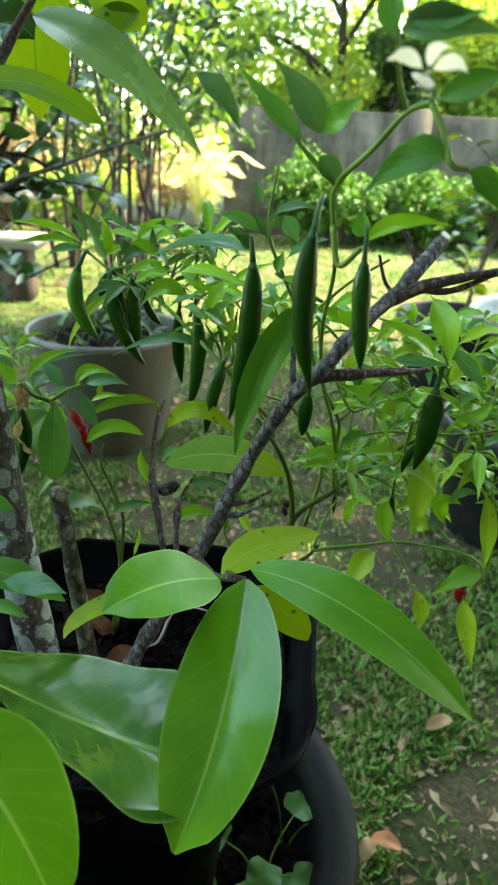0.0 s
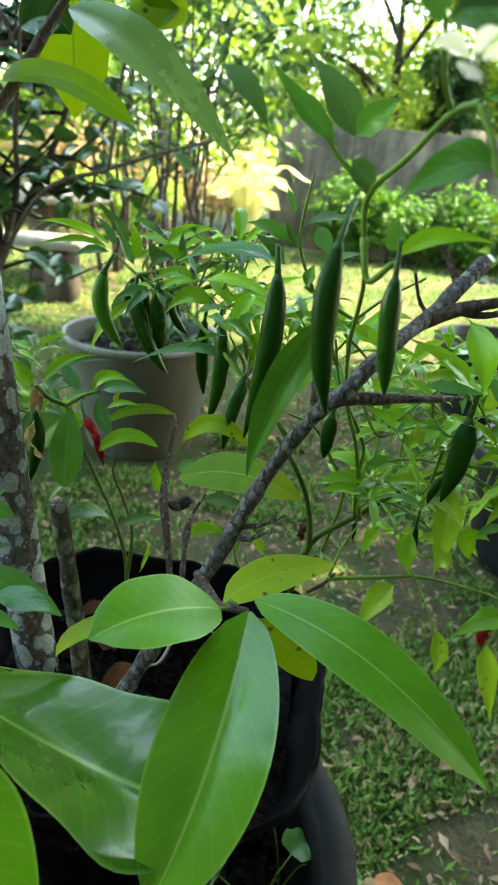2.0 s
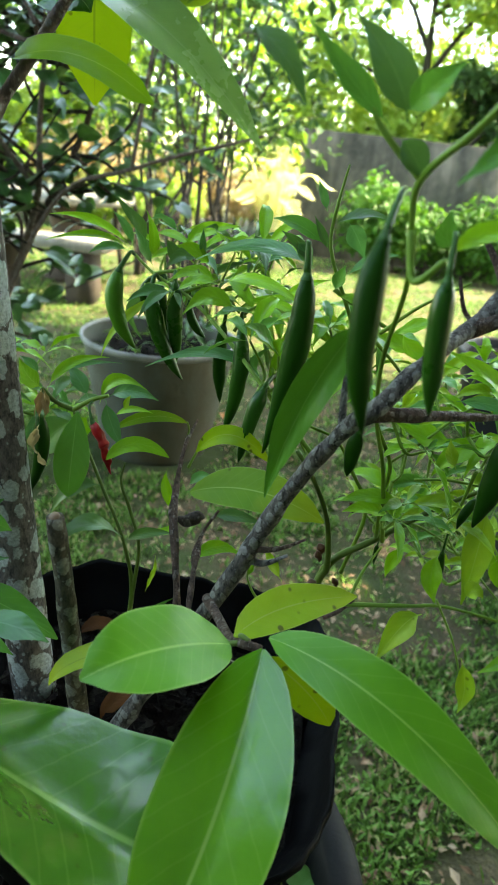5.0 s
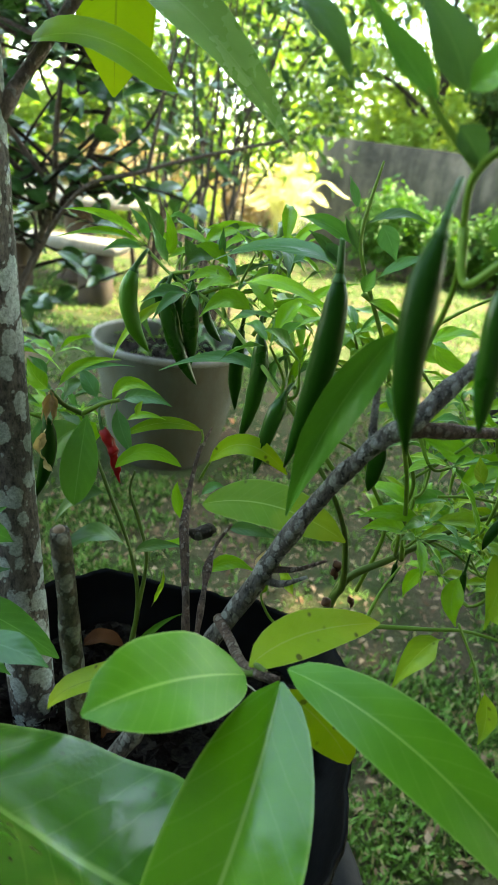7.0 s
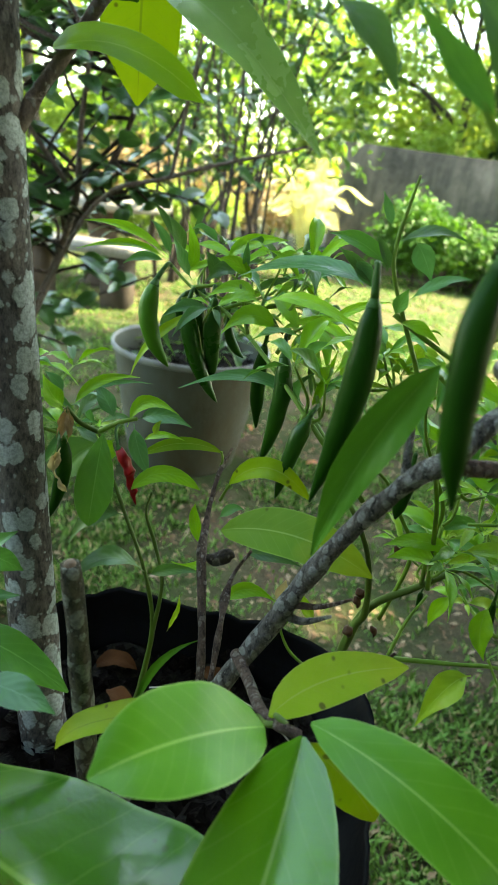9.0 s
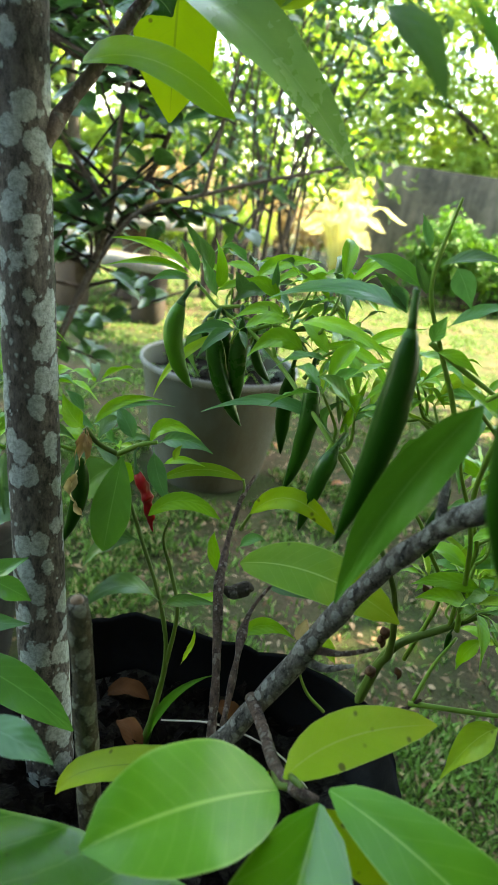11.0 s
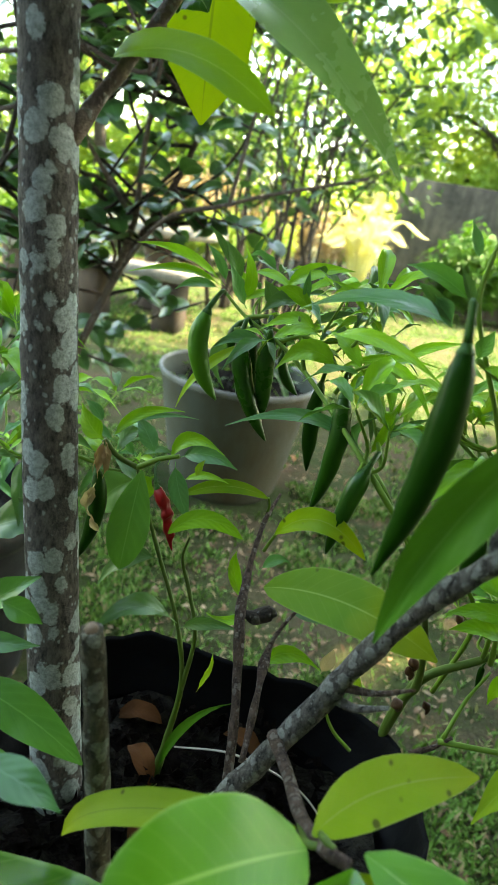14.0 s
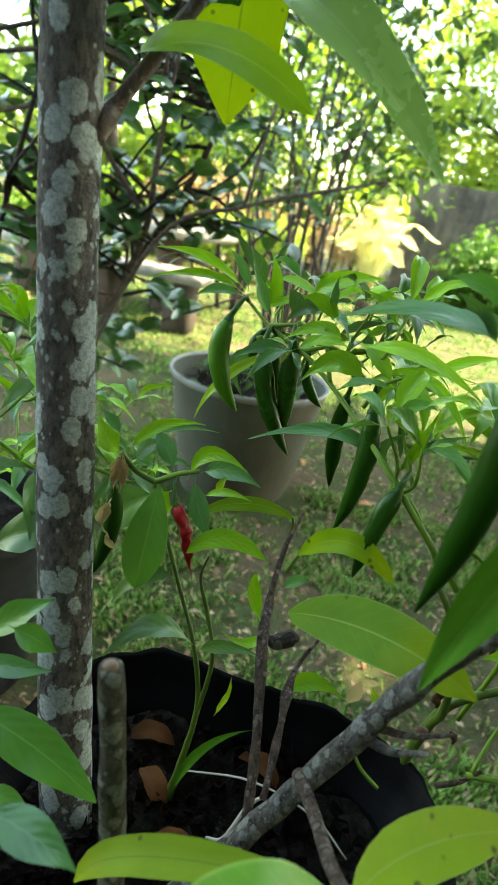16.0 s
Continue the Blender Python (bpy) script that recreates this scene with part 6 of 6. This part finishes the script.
leaf(nearbranch, CHILLI_LEAF_MID, (0.0545, 0.26, 1.1692), (0.0671, 0.25, 1.1743), (0.0764, 0.245, 1.1776), 0.0100, (-0.56, -0.83, -0.02), wave=0.06)
leaf(nearbranch, CHILLI_LEAF_DARK, (0.0377, 0.25, 1.188), (0.0512, 0.245, 1.1909), (0.0724, 0.24, 1.1879), 0.0113, (-0.28, -0.96, 0.01), wave=0.06)
leaf(nearbranch, CHILLI_LEAF_FRESH, (0.0386, 0.25, 1.1944), (0.0509, 0.245, 1.1925), (0.0639, 0.24, 1.1937), 0.0087, (-0.37, -0.93, 0.02), wave=0.06)
leaf(nearbranch, CHILLI_LEAF_FRESH, (0.0379, 0.25, 1.1864), (0.0347, 0.25, 1.1958), (0.035, 0.25, 1.2065), 0.0087, (-0.11, -0.99, -0.02), wave=0.06)
leaf(nearbranch, CHILLI_LEAF_DARK, (-0.0410, 0.3160, 1.1815), (-0.0265, 0.3120, 1.1720), (-0.0164, 0.3092, 1.1570), 0.0100, (0.28, -0.90, 0.32), wave=0.06)
leaf(nearbranch, CHILLI_LEAF, (0.0419, 0.3, 1.1114), (0.0558, 0.3, 1.1233), (0.0815, 0.3, 1.1233), 0.0078, (-0.08, -0.96, 0.26), wave=0.06)
leaf(nearbranch, CHILLI_LEAF_FRESH, (0.0468, 0.32, 1.1143), (0.0434, 0.32, 1.1194), (0.0436, 0.32, 1.1284), 0.0094, (-0.03, -1.00, -0.01), wave=0.06)
chilli(nearbranch, DARK_FRUIT, (0.0226, 0.3, 1.1337), (0.0171, 0.275, 1.1181), (0.0155, 0.268, 1.0859), (0.0216, 0.268, 1.0522), 0.0100, "long dark green chilli hanging close")
chilli(nearbranch, GREEN_FRUIT, (0.0432, 0.3, 1.1214), (0.0429, 0.292, 1.1051), (0.0437, 0.29, 1.0821), (0.0469, 0.29, 1.0559), 0.0091, "long dark green chilli hanging close")
leaf(nearbranch, PETAL, (0.043, 0.215, 1.1732), (0.0357, 0.21, 1.1766), (0.0298, 0.207, 1.1749), 0.0045, (0.52, -0.86, 0.01), fold=0.1, wave=0.02, label="white petal")
leaf(nearbranch, PETAL, (0.043, 0.215, 1.1732), (0.0398, 0.21, 1.1711), (0.0394, 0.207, 1.1701), 0.0046, (0.34, -0.47, 0.82), fold=0.1, wave=0.02, label="white petal")
leaf(nearbranch, PETAL, (0.0435, 0.215, 1.1735), (0.0435, 0.21, 1.1783), (0.0475, 0.207, 1.1788), 0.0044, (-0.68, -0.61, -0.41), fold=0.1, wave=0.02, label="white petal")
leaf(nearbranch, PETAL, (0.0435, 0.215, 1.1732), (0.0488, 0.21, 1.1757), (0.0531, 0.207, 1.1728), 0.0045, (-0.64, -0.76, 0.11), fold=0.1, wave=0.02, label="white petal")
leaf(nearbranch, PETAL, (0.0432, 0.215, 1.1732), (0.0425, 0.21, 1.1698), (0.0392, 0.207, 1.1694), 0.0046, (0.28, -0.52, 0.80), fold=0.1, wave=0.02, label="white petal")


# ---- undergrowth ----
def grass(name, label, area, count, height, width, seed, near, bare=-0.06):
    """Blades in tufts over a rectangle (x0, x1, y0, y1), thin where the soil is bare."""
    rnd = random.Random(seed)
    verts, faces = [], []
    x0, x1, y0, y1 = area
    made = 0
    while made < count:
        x, y = rnd.uniform(x0, x1), rnd.uniform(y0, y1)
        if math.hypot(x + 0.1, y - 0.45) < 0.23 or math.hypot(x + 0.64, y - 2.42) < 0.3 or math.hypot(x + 0.88, y - 1.12) < 0.21:
            made += 1
            continue
        if noise.noise(Vector((x * 2.1, y * 2.1, 3))) + 0.6 * noise.noise(Vector((x * 7, y * 7, 1))) < bare and rnd.random() < 0.92:
            made += 1
            continue
        z = level(x, y)
        for _ in range(near):
            a = rnd.uniform(0, 6.28)
            lean = rnd.uniform(0.3, 1.6)
            p = Vector((x + rnd.gauss(0, 0.012), y + rnd.gauss(0, 0.012), z - 0.003))
            d = Vector((math.cos(a) * lean, math.sin(a) * lean, 1)).normalized()
            h = height * rnd.uniform(0.5, 1.25)
            scatter(verts, faces, p, d, h, width * rnd.uniform(0.7, 1.3), Vector((-math.cos(a) * 0.4, -math.sin(a) * 0.4, 1)))
        made += 1
    return tagged(raw(name, verts, faces, GRASS), label, "grass", kind="stuff")


grass("near_grass", "short broad-bladed grass with bare gaps", (-0.9, 1.7, 0.2, 1.15), 17000, 0.03, 0.0065, 71, 4, 0.13)
grass("shaded_grass", "short shaded grass with few gaps", (-1.6, 1.9, 1.15, 2.6), 28000, 0.034, 0.007, 74, 4, 0.0)
for k, (area, count) in enumerate((((-4.2, -1.6, 0.2, 2.6), 7000), ((1.9, 4.2, 0.2, 2.6), 6000), ((-4.2, 4.2, -2.2, 0.2), 15000))):
    grass("side_grass", "short shaded lawn grass beside the pots", area, count, 0.036, 0.011, 75 + k, 3, -0.1)
grass("lawn_grass", "short green lawn grass", (-4.2, 4.2, 2.6, 6.0), 26000, 0.035, 0.01, 72, 3)
grass("far_grass", "sunlit lawn grass further off", (-6.0, 6.0, 6.0, 9.6), 16000, 0.035, 0.016, 73, 3)


def litter():
    rnd = random.Random(81)
    verts, faces = [], []
    for _ in range(7600):
        x, y = rnd.uniform(-0.9, 1.8), rnd.uniform(0.3, 3.2)
        if math.hypot(x + 0.1, y - 0.45) < 0.24 or math.hypot(x + 0.64, y - 2.42) < 0.3:
            continue
        a = rnd.uniform(0, 6.28)
        size = rnd.uniform(0.01, 0.036)
        scatter(verts, faces, Vector((x, y, level(x, y) + rnd.uniform(0.002, 0.014))), Vector((math.cos(a), math.sin(a), rnd.gauss(0, 0.2))), size, size * rnd.uniform(0.2, 0.6), Vector((rnd.gauss(0, 0.3), rnd.gauss(0, 0.3), 1)))
    tagged(raw("leaf_litter", verts, faces, LITTER), "dry brown leaf crumbs and straw on the soil", "litter", kind="stuff")


litter()


def fallen_leaf(name, label, material, x, y, z, turn, length, width):
    c, s = math.cos(turn), math.sin(turn)
    me = blade_mesh("fallen_leaf", (x - c * length / 2, y - s * length / 2, z), (x, y, z + 0.012), (x + c * length / 2, y + s * length / 2, z + 0.002), width, (0.2, -0.1, 1), "oval", 0.2, 0.06)
    me.materials.append(material)
    return tagged(new(name, me), label, "leaf", "fallen leaves")


fallen_leaf("fallen_leaf", "curled orange leaf lying on the grass", ORANGE_LEAF, 0.27, 0.71, 0.03, -0.3, 0.055, 0.03)
fallen_leaf("fallen_leaf", "pale brown leaf lying on the grass", DRY_LEAF, 0.235, 0.7, 0.025, 1.0, 0.045, 0.028)
fallen_leaf("fallen_leaf", "orange leaf lying on a black pot", ORANGE_LEAF, 0.93, 3.15, 0.39, 0.5, 0.16, 0.08)
fallen_leaf("fallen_leaf", "orange leaf lying on a black pot", ORANGE_LEAF, 1.05, 3.2, 0.39, 0.1, 0.14, 0.07)
fallen_leaf("fallen_leaf", "rusty orange leaf lying on the shaded grass", ORANGE_LEAF, -0.09, 2.53, 0.03, 0.4, 0.06, 0.026)
fallen_leaf("fallen_leaf", "rusty orange leaf lying on the shaded grass", ORANGE_LEAF, -0.42, 2.79, 0.03, 2.1, 0.06, 0.026)
fallen_leaf("fallen_leaf", "pale brown leaf lying on the grass", DRY_LEAF, 0.43, 0.98, 0.03, 0.4, 0.07, 0.03)
for k, (dx, dy, turn) in enumerate(((-0.04, 0.07, 0.2), (-0.02, 0.03, 2.4), (0.01, -0.01, 0.9), (0.05, 0.08, 2.8))):
    fallen_leaf("fallen_leaf", "dark brown dead leaf on the potting soil", DEAD_LEAF, -0.13 + dx, 0.45 + dy, 0.7, turn, 0.04, 0.018)


def crumbs(name, label, x, y, radius, z, count, seed):
    """Clods, bark chips and dead leaf scraps over potting soil."""
    rnd = random.Random(seed)
    verts, faces = [], []
    for _ in range(count):
        a, r = rnd.uniform(0, 6.28), radius * math.sqrt(rnd.random())
        p = Vector((x + r * math.cos(a), y + r * math.sin(a) * 0.95, z + rnd.uniform(-0.006, 0.012)))
        b = rnd.uniform(0, 6.28)
        size = rnd.uniform(0.006, 0.022)
        scatter(verts, faces, p, Vector((math.cos(b), math.sin(b), rnd.gauss(0, 0.5))), size, size * rnd.uniform(0.4, 0.9), Vector((rnd.gauss(0, 0.6), rnd.gauss(0, 0.6), 1)))
    tagged(raw(name, verts, faces, CRUMBS), label, "soil litter", kind="stuff")


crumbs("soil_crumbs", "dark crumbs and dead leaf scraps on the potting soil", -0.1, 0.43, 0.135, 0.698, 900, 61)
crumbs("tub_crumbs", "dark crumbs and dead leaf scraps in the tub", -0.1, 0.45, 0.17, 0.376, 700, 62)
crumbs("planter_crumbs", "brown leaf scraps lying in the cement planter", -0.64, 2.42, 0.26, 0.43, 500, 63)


def root(points, radii):
    ob = limb("dry_root", None, ROOT, points, radii, 7, 0.1)
    tagged(ob, "pale dry root lying over the soil", "root", "dry roots")


root([(-0.098, 0.46, 0.705), (-0.085, 0.452, 0.722), (-0.075, 0.463, 0.745), (-0.066, 0.47, 0.752)], [0.0008, 0.0016, 0.0016, 0.001])
root([(-0.13, 0.5, 0.71), (-0.08, 0.5, 0.725), (-0.03, 0.5, 0.715), (0.0, 0.49, 0.7)], [0.0007, 0.0008, 0.0008, 0.0006])


def plastic_bag(x, y):
    bm = bmesh.new()
    bmesh.ops.create_icosphere(bm, subdivisions=4, radius=0.13)
    for v in bm.verts:
        k = 1 + 0.35 * noise.noise(v.co * 9) + 0.15 * noise.noise(v.co * 25)
        v.co = Vector((v.co.x * 1.2 * k, v.co.y * k, v.co.z * 0.75 * k))
    ob = part("plastic_bag", bm, WHITE_PLASTIC)
    ob.location = (x, y, 0.43)
    tagged(ob, "crumpled white plastic bag lying on a black pot", "plastic bag")


plastic_bag(1.24, 3.3)


def weed(x, y, z, seed, count, size):
    plant = thing("heart_weed", "small weed with heart-shaped green leaves", "weed", "weeds in the tub")
    rnd = random.Random(seed)
    for k in range(count):
        a = 2 * math.pi * k / count + rnd.uniform(-0.4, 0.4)
        reach, h = size * rnd.uniform(0.5, 1.2), size * rnd.uniform(0.5, 1.4)
        b = Vector((x + math.cos(a) * reach, y + math.sin(a) * reach, z + h))
        limb("stalk", plant, GREEN_STEM, [(x, y, z - 0.01), (x + math.cos(a) * reach * 0.4, y + math.sin(a) * reach * 0.4, z + h * 0.8), b], [0.0012, 0.001, 0.0008], 6, steps=4)
        e = b + Vector((math.cos(a), math.sin(a), -0.35)) * size * 0.75
        leaf(plant, WEED_LEAF, b, (b + e) / 2 + Vector((0, 0, 0.004)), e, size * 0.72, (math.cos(a) * 0.3, math.sin(a) * 0.3 - 0.2, 1), "heart", fold=0.2)


weed(0.03, 0.42, 0.375, 91, 5, 0.055)
weed(0.06, 0.48, 0.375, 92, 3, 0.055)
weed(0.045, 0.37, 0.375, 93, 5, 0.05)


def bush_leaves(plant, seed, count, low, high, length, mats, clear=()):
    """Many small pointed leaves on thin twigs through a box of space."""
    rnd = random.Random(seed)
    for _ in range(count):
        p = Vector([rnd.uniform(a, b) for a, b in zip(low, high)])
        a = rnd.uniform(0, 6.28)
        d = Vector((math.cos(a), math.sin(a) * 0.6, rnd.uniform(-0.9, 0.45)))
        n = length * rnd.uniform(0.5, 1.25)
        tip = p + d.normalized() * n
        leaf(plant, rnd.choice(mats), p, (p + tip) / 2 + Vector((0, 0, n * rnd.uniform(0.02, 0.14))), tip, n * rnd.uniform(0.18, 0.3), (rnd.gauss(0, 0.4), rnd.gauss(-0.4, 0.4), 1))
        if rnd.random() < 0.6:
            q = p - d.normalized() * n * rnd.uniform(0.5, 1.0) + Vector((0, 0, -0.4 * n))
            limb("twig", plant, GREEN_STEM, [q, (p + q) / 2 + Vector((rnd.gauss(0, 0.006), 0, rnd.gauss(0, 0.006))), p], [0.0016, 0.0013, 0.0009], 6, steps=3)


planter_green = thing("planter_herb", "leafy green herb growing in the cement planter", "herb")
bush_leaves(planter_green, 106, 40, (-0.85, 2.25, 0.44), (-0.42, 2.55, 0.56), 0.09, (CITRUS_LEAF, CHILLI_LEAF_DARK, CHILLI_LEAF))


def rosettes(plant, seed, hubs, low, high, feet, length, mats, leaves=7, spread=0.62):
    """Leafy twig ends: each a ring of narrow leaves on a thin twig that springs from the nearest of the given feet."""
    rnd = random.Random(seed)
    feet = [Vector(f) for f in feet]
    for _ in range(hubs):
        p = Vector([rnd.uniform(a, b) for a, b in zip(low, high)])
        f = min(feet, key=lambda q: (q - p).length)
        way = (p - f).normalized() + Vector((0, 0, 0.35))
        bend = f.lerp(p, 0.55) + Vector((rnd.gauss(0, 0.008), rnd.gauss(0, 0.008), -0.012))
        limb("twig", plant, GREEN_STEM, [f, bend, p], [0.0017, 0.0013, 0.0009], 6, 0.15, steps=5)
        feet.append(bend)
        turn = rnd.uniform(0, 6.28)
        for k in range(rnd.randint(leaves - 2, leaves + 2)):
            a = turn + 2.4 * k
            tilt = rnd.uniform(-0.75, 0.65)
            d = (Vector((math.cos(a), math.sin(a), tilt)) + way * (1 - spread)).normalized()
            n = length * rnd.uniform(0.45, 1.25)
            tip = p + d * n + Vector((0, 0, -0.12 * n))
            leaf(plant, rnd.choice(mats), p, p + d * n * 0.55 + Vector((0, 0, n * rnd.uniform(0.03, 0.14))), tip, n * rnd.uniform(0.17, 0.29), (rnd.gauss(0, 0.45), rnd.gauss(-0.35, 0.45), 1), fold=rnd.uniform(0.2, 0.5), wave=0.12, twist=rnd.uniform(-60, 60))


PALE_MIX = (CHILLI_LEAF, CHILLI_LEAF, CHILLI_LEAF_PALE, CHILLI_LEAF_PALE, CHILLI_LEAF_FRESH)
DEEP_MIX = (CHILLI_LEAF, CHILLI_LEAF, CHILLI_LEAF_BLUE, CHILLI_LEAF_DARK)
rosettes(tangle, 201, 56, (0.07, 0.5, 0.88), (0.34, 0.7, 1.0), ((0.08, 0.55, 0.9), (0.14, 0.53, 0.93), (0.2, 0.52, 0.93), (0.06, 0.5, 0.98), (0.12, 0.52, 0.98), (0.25, 0.52, 0.92)), 0.045, PALE_MIX)
rosettes(tangle, 202, 22, (0.06, 0.55, 0.78), (0.32, 0.7, 0.9), ((0.08, 0.56, 0.84), (0.16, 0.56, 0.85), (0.24, 0.55, 0.85)), 0.042, PALE_MIX)
rosettes(hanging, 203, 15, (-0.17, 0.57, 1.02), (-0.02, 0.66, 1.075), ((-0.16, 0.6, 1.03), (-0.12, 0.6, 1.03), (-0.08, 0.58, 1.02), (-0.04, 0.56, 1.0)), 0.04, DEEP_MIX)
rosettes(hanging, 204, 9, (-0.08, 0.5, 0.97), (0.05, 0.62, 1.035), ((-0.04, 0.5, 0.98), (0.0, 0.5, 0.96), (0.03, 0.5, 0.97)), 0.04, PALE_MIX)
rosettes(edgeplant, 206, 9, (-0.42, 0.5, 0.82), (-0.27, 0.66, 1.0), ((-0.3, 0.4, 0.85), (-0.32, 0.45, 0.9)), 0.05, DEEP_MIX)
rosettes(redplant, 205, 7, (-0.36, 0.5, 0.9), (-0.2, 0.6, 1.0), ((-0.2, 0.5, 0.96), (-0.24, 0.5, 0.93)), 0.05, DEEP_MIX)


def left_shrub():
    plant = thing("citrus_shrub", "dark-leaved shrub with brown branching stems", "shrub")
    rnd = random.Random(111)
    main = [(-1.2, 1.7, -0.02), (-1.02, 1.72, 0.45), (-0.86, 1.74, 0.85), (-0.7, 1.76, 1.15), (-0.62, 1.78, 1.4)]
    limb("stem", plant, BARK_TWIG, main, [0.013, 0.011, 0.009, 0.008, 0.005], 10, 0.1)
    second = [(-1.2, 1.7, 0.0), (-1.25, 1.6, 0.5), (-1.12, 1.55, 0.95), (-0.95, 1.5, 1.4)]
    limb("stem", plant, BARK_DARK, second, [0.012, 0.010, 0.008, 0.005], 10, 0.1)
    lines = [spline(main, 8), spline(second, 8)]
    fork = Vector((-0.78, 1.68, 1.02))
    for points, radii in (((main[2], fork, (-0.74, 1.62, 1.2), (-0.7, 1.6, 1.42)), (0.009, 0.0085, 0.0065, 0.004)), ((fork, (-0.86, 1.6, 1.16), (-0.95, 1.56, 1.3), (-1.0, 1.55, 1.5)), (0.0075, 0.006, 0.005, 0.003)), ((main[1], (-0.72, 1.6, 0.98), (-0.5, 1.58, 1.1), (-0.2, 1.6, 1.2)), (0.006, 0.006, 0.005, 0.003)), (((-0.5, 1.58, 1.1), (-0.47, 1.56, 1.24), (-0.44, 1.55, 1.4)), (0.005, 0.004, 0.0025))):
        limb("branch", plant, BARK_SMOOTH, points, radii, 8, 0.2)
    tips = []
    for k in range(114):
        line = lines[k % 2]
        start = line[int(len(line) * rnd.uniform(0.3, 0.98))]
        end = start + Vector((rnd.uniform(-0.45, 0.42), rnd.uniform(-0.3, 0.3), rnd.uniform(-0.12, 0.5)))
        if k >= 84:
            end = Vector((rnd.uniform(-1.25, -0.55), rnd.uniform(1.45, 1.95), rnd.uniform(1.35, 1.9)))
            start = min(line, key=lambda q: (q - end).length)
        elif k >= 62:
            end = Vector((rnd.uniform(-1.3, -0.62), rnd.uniform(1.45, 1.9), rnd.uniform(1.2, 1.75)))
            start = min(line, key=lambda q: (q - end).length)
        elif k >= 46:
            end = Vector((rnd.uniform(-1.35, -0.95), rnd.uniform(1.45, 1.9), rnd.uniform(0.85, 1.65)))
            start = min(line, key=lambda q: (q - end).length)
        elif k >= 30:
            end = Vector((rnd.uniform(-1.05, -0.5), rnd.uniform(1.5, 1.9), rnd.uniform(0.5, 1.2)))
            start = min(line, key=lambda q: (q - end).length)
        bend = start.lerp(end, 0.5) + Vector((rnd.gauss(0, 0.07), 0, rnd.gauss(0, 0.07)))
        limb("branch", plant, BARK_DARK if k % 3 else BARK_TWIG, [start, bend, end], [0.006, 0.0045, 0.002], 8, 0.15)
        tips += [(bend, end), (start.lerp(bend, 0.5), bend)]
    for a, b in tips:
        for _ in range(4):
            p = a.lerp(b, rnd.random())
            ang = rnd.uniform(0, 6.28)
            d = Vector((math.cos(ang), math.sin(ang), rnd.uniform(-0.6, 0.5))).normalized()
            n = rnd.uniform(0.05, 0.088)
            leaf(plant, CITRUS_LEAF, p, p + d * n * 0.5 + Vector((0, 0, 0.004)), p + d * n + Vector((0, 0, -0.008)), n * rnd.uniform(0.5, 0.68), (rnd.gauss(0, 0.5), rnd.gauss(-0.4, 0.4), 1), "oval", fold=0.1, wave=0.015)


left_shrub()


def slender_shrub(x, y):
    plant = thing("slender_shrub", "slender dark shrub with upright stems and oval leaves", "shrub")
    rnd = random.Random(131)
    for k in range(4):
        foot = Vector((x + rnd.uniform(-0.14, 0.14), y + rnd.uniform(-0.15, 0.15), -0.02))
        top = foot + Vector((rnd.uniform(-0.18, 0.3), rnd.uniform(-0.2, 0.2), rnd.uniform(1.75, 2.25)))
        line = [foot, foot.lerp(top, 0.35) + Vector((rnd.gauss(0, 0.03), 0, 0)), foot.lerp(top, 0.7) + Vector((rnd.gauss(0, 0.04), 0, 0)), top]
        limb("stem", plant, BARK_DARK, line, [0.01, 0.008, 0.006, 0.003], 8, 0.15)
        pts = spline(line, 10)
        for j in range(9):
            start = pts[int(len(pts) * rnd.uniform(0.48, 0.97))]
            end = start + Vector((rnd.uniform(-0.16, 0.16), rnd.uniform(-0.16, 0.16), rnd.uniform(0.0, 0.16)))
            limb("twig", plant, BARK_DARK, [start, start.lerp(end, 0.5) + Vector((0, 0, 0.015)), end], [0.003, 0.0025, 0.0015], 6, steps=3)
            for _ in range(3):
                p = start.lerp(end, rnd.uniform(0.35, 1.0))
                a = rnd.uniform(0, 6.28)
                d = Vector((math.cos(a), math.sin(a), rnd.uniform(-0.8, 0.3))).normalized() * rnd.uniform(0.06, 0.1)
                leaf(plant, CITRUS_LEAF, p, p + d * 0.5 + Vector((0, 0, 0.006)), p + d, d.length * rnd.uniform(0.45, 0.6), (rnd.gauss(0, 0.5), rnd.gauss(-0.4, 0.4), 1), "oval", fold=0.12, wave=0.02)


slender_shrub(-0.74, 3.5)
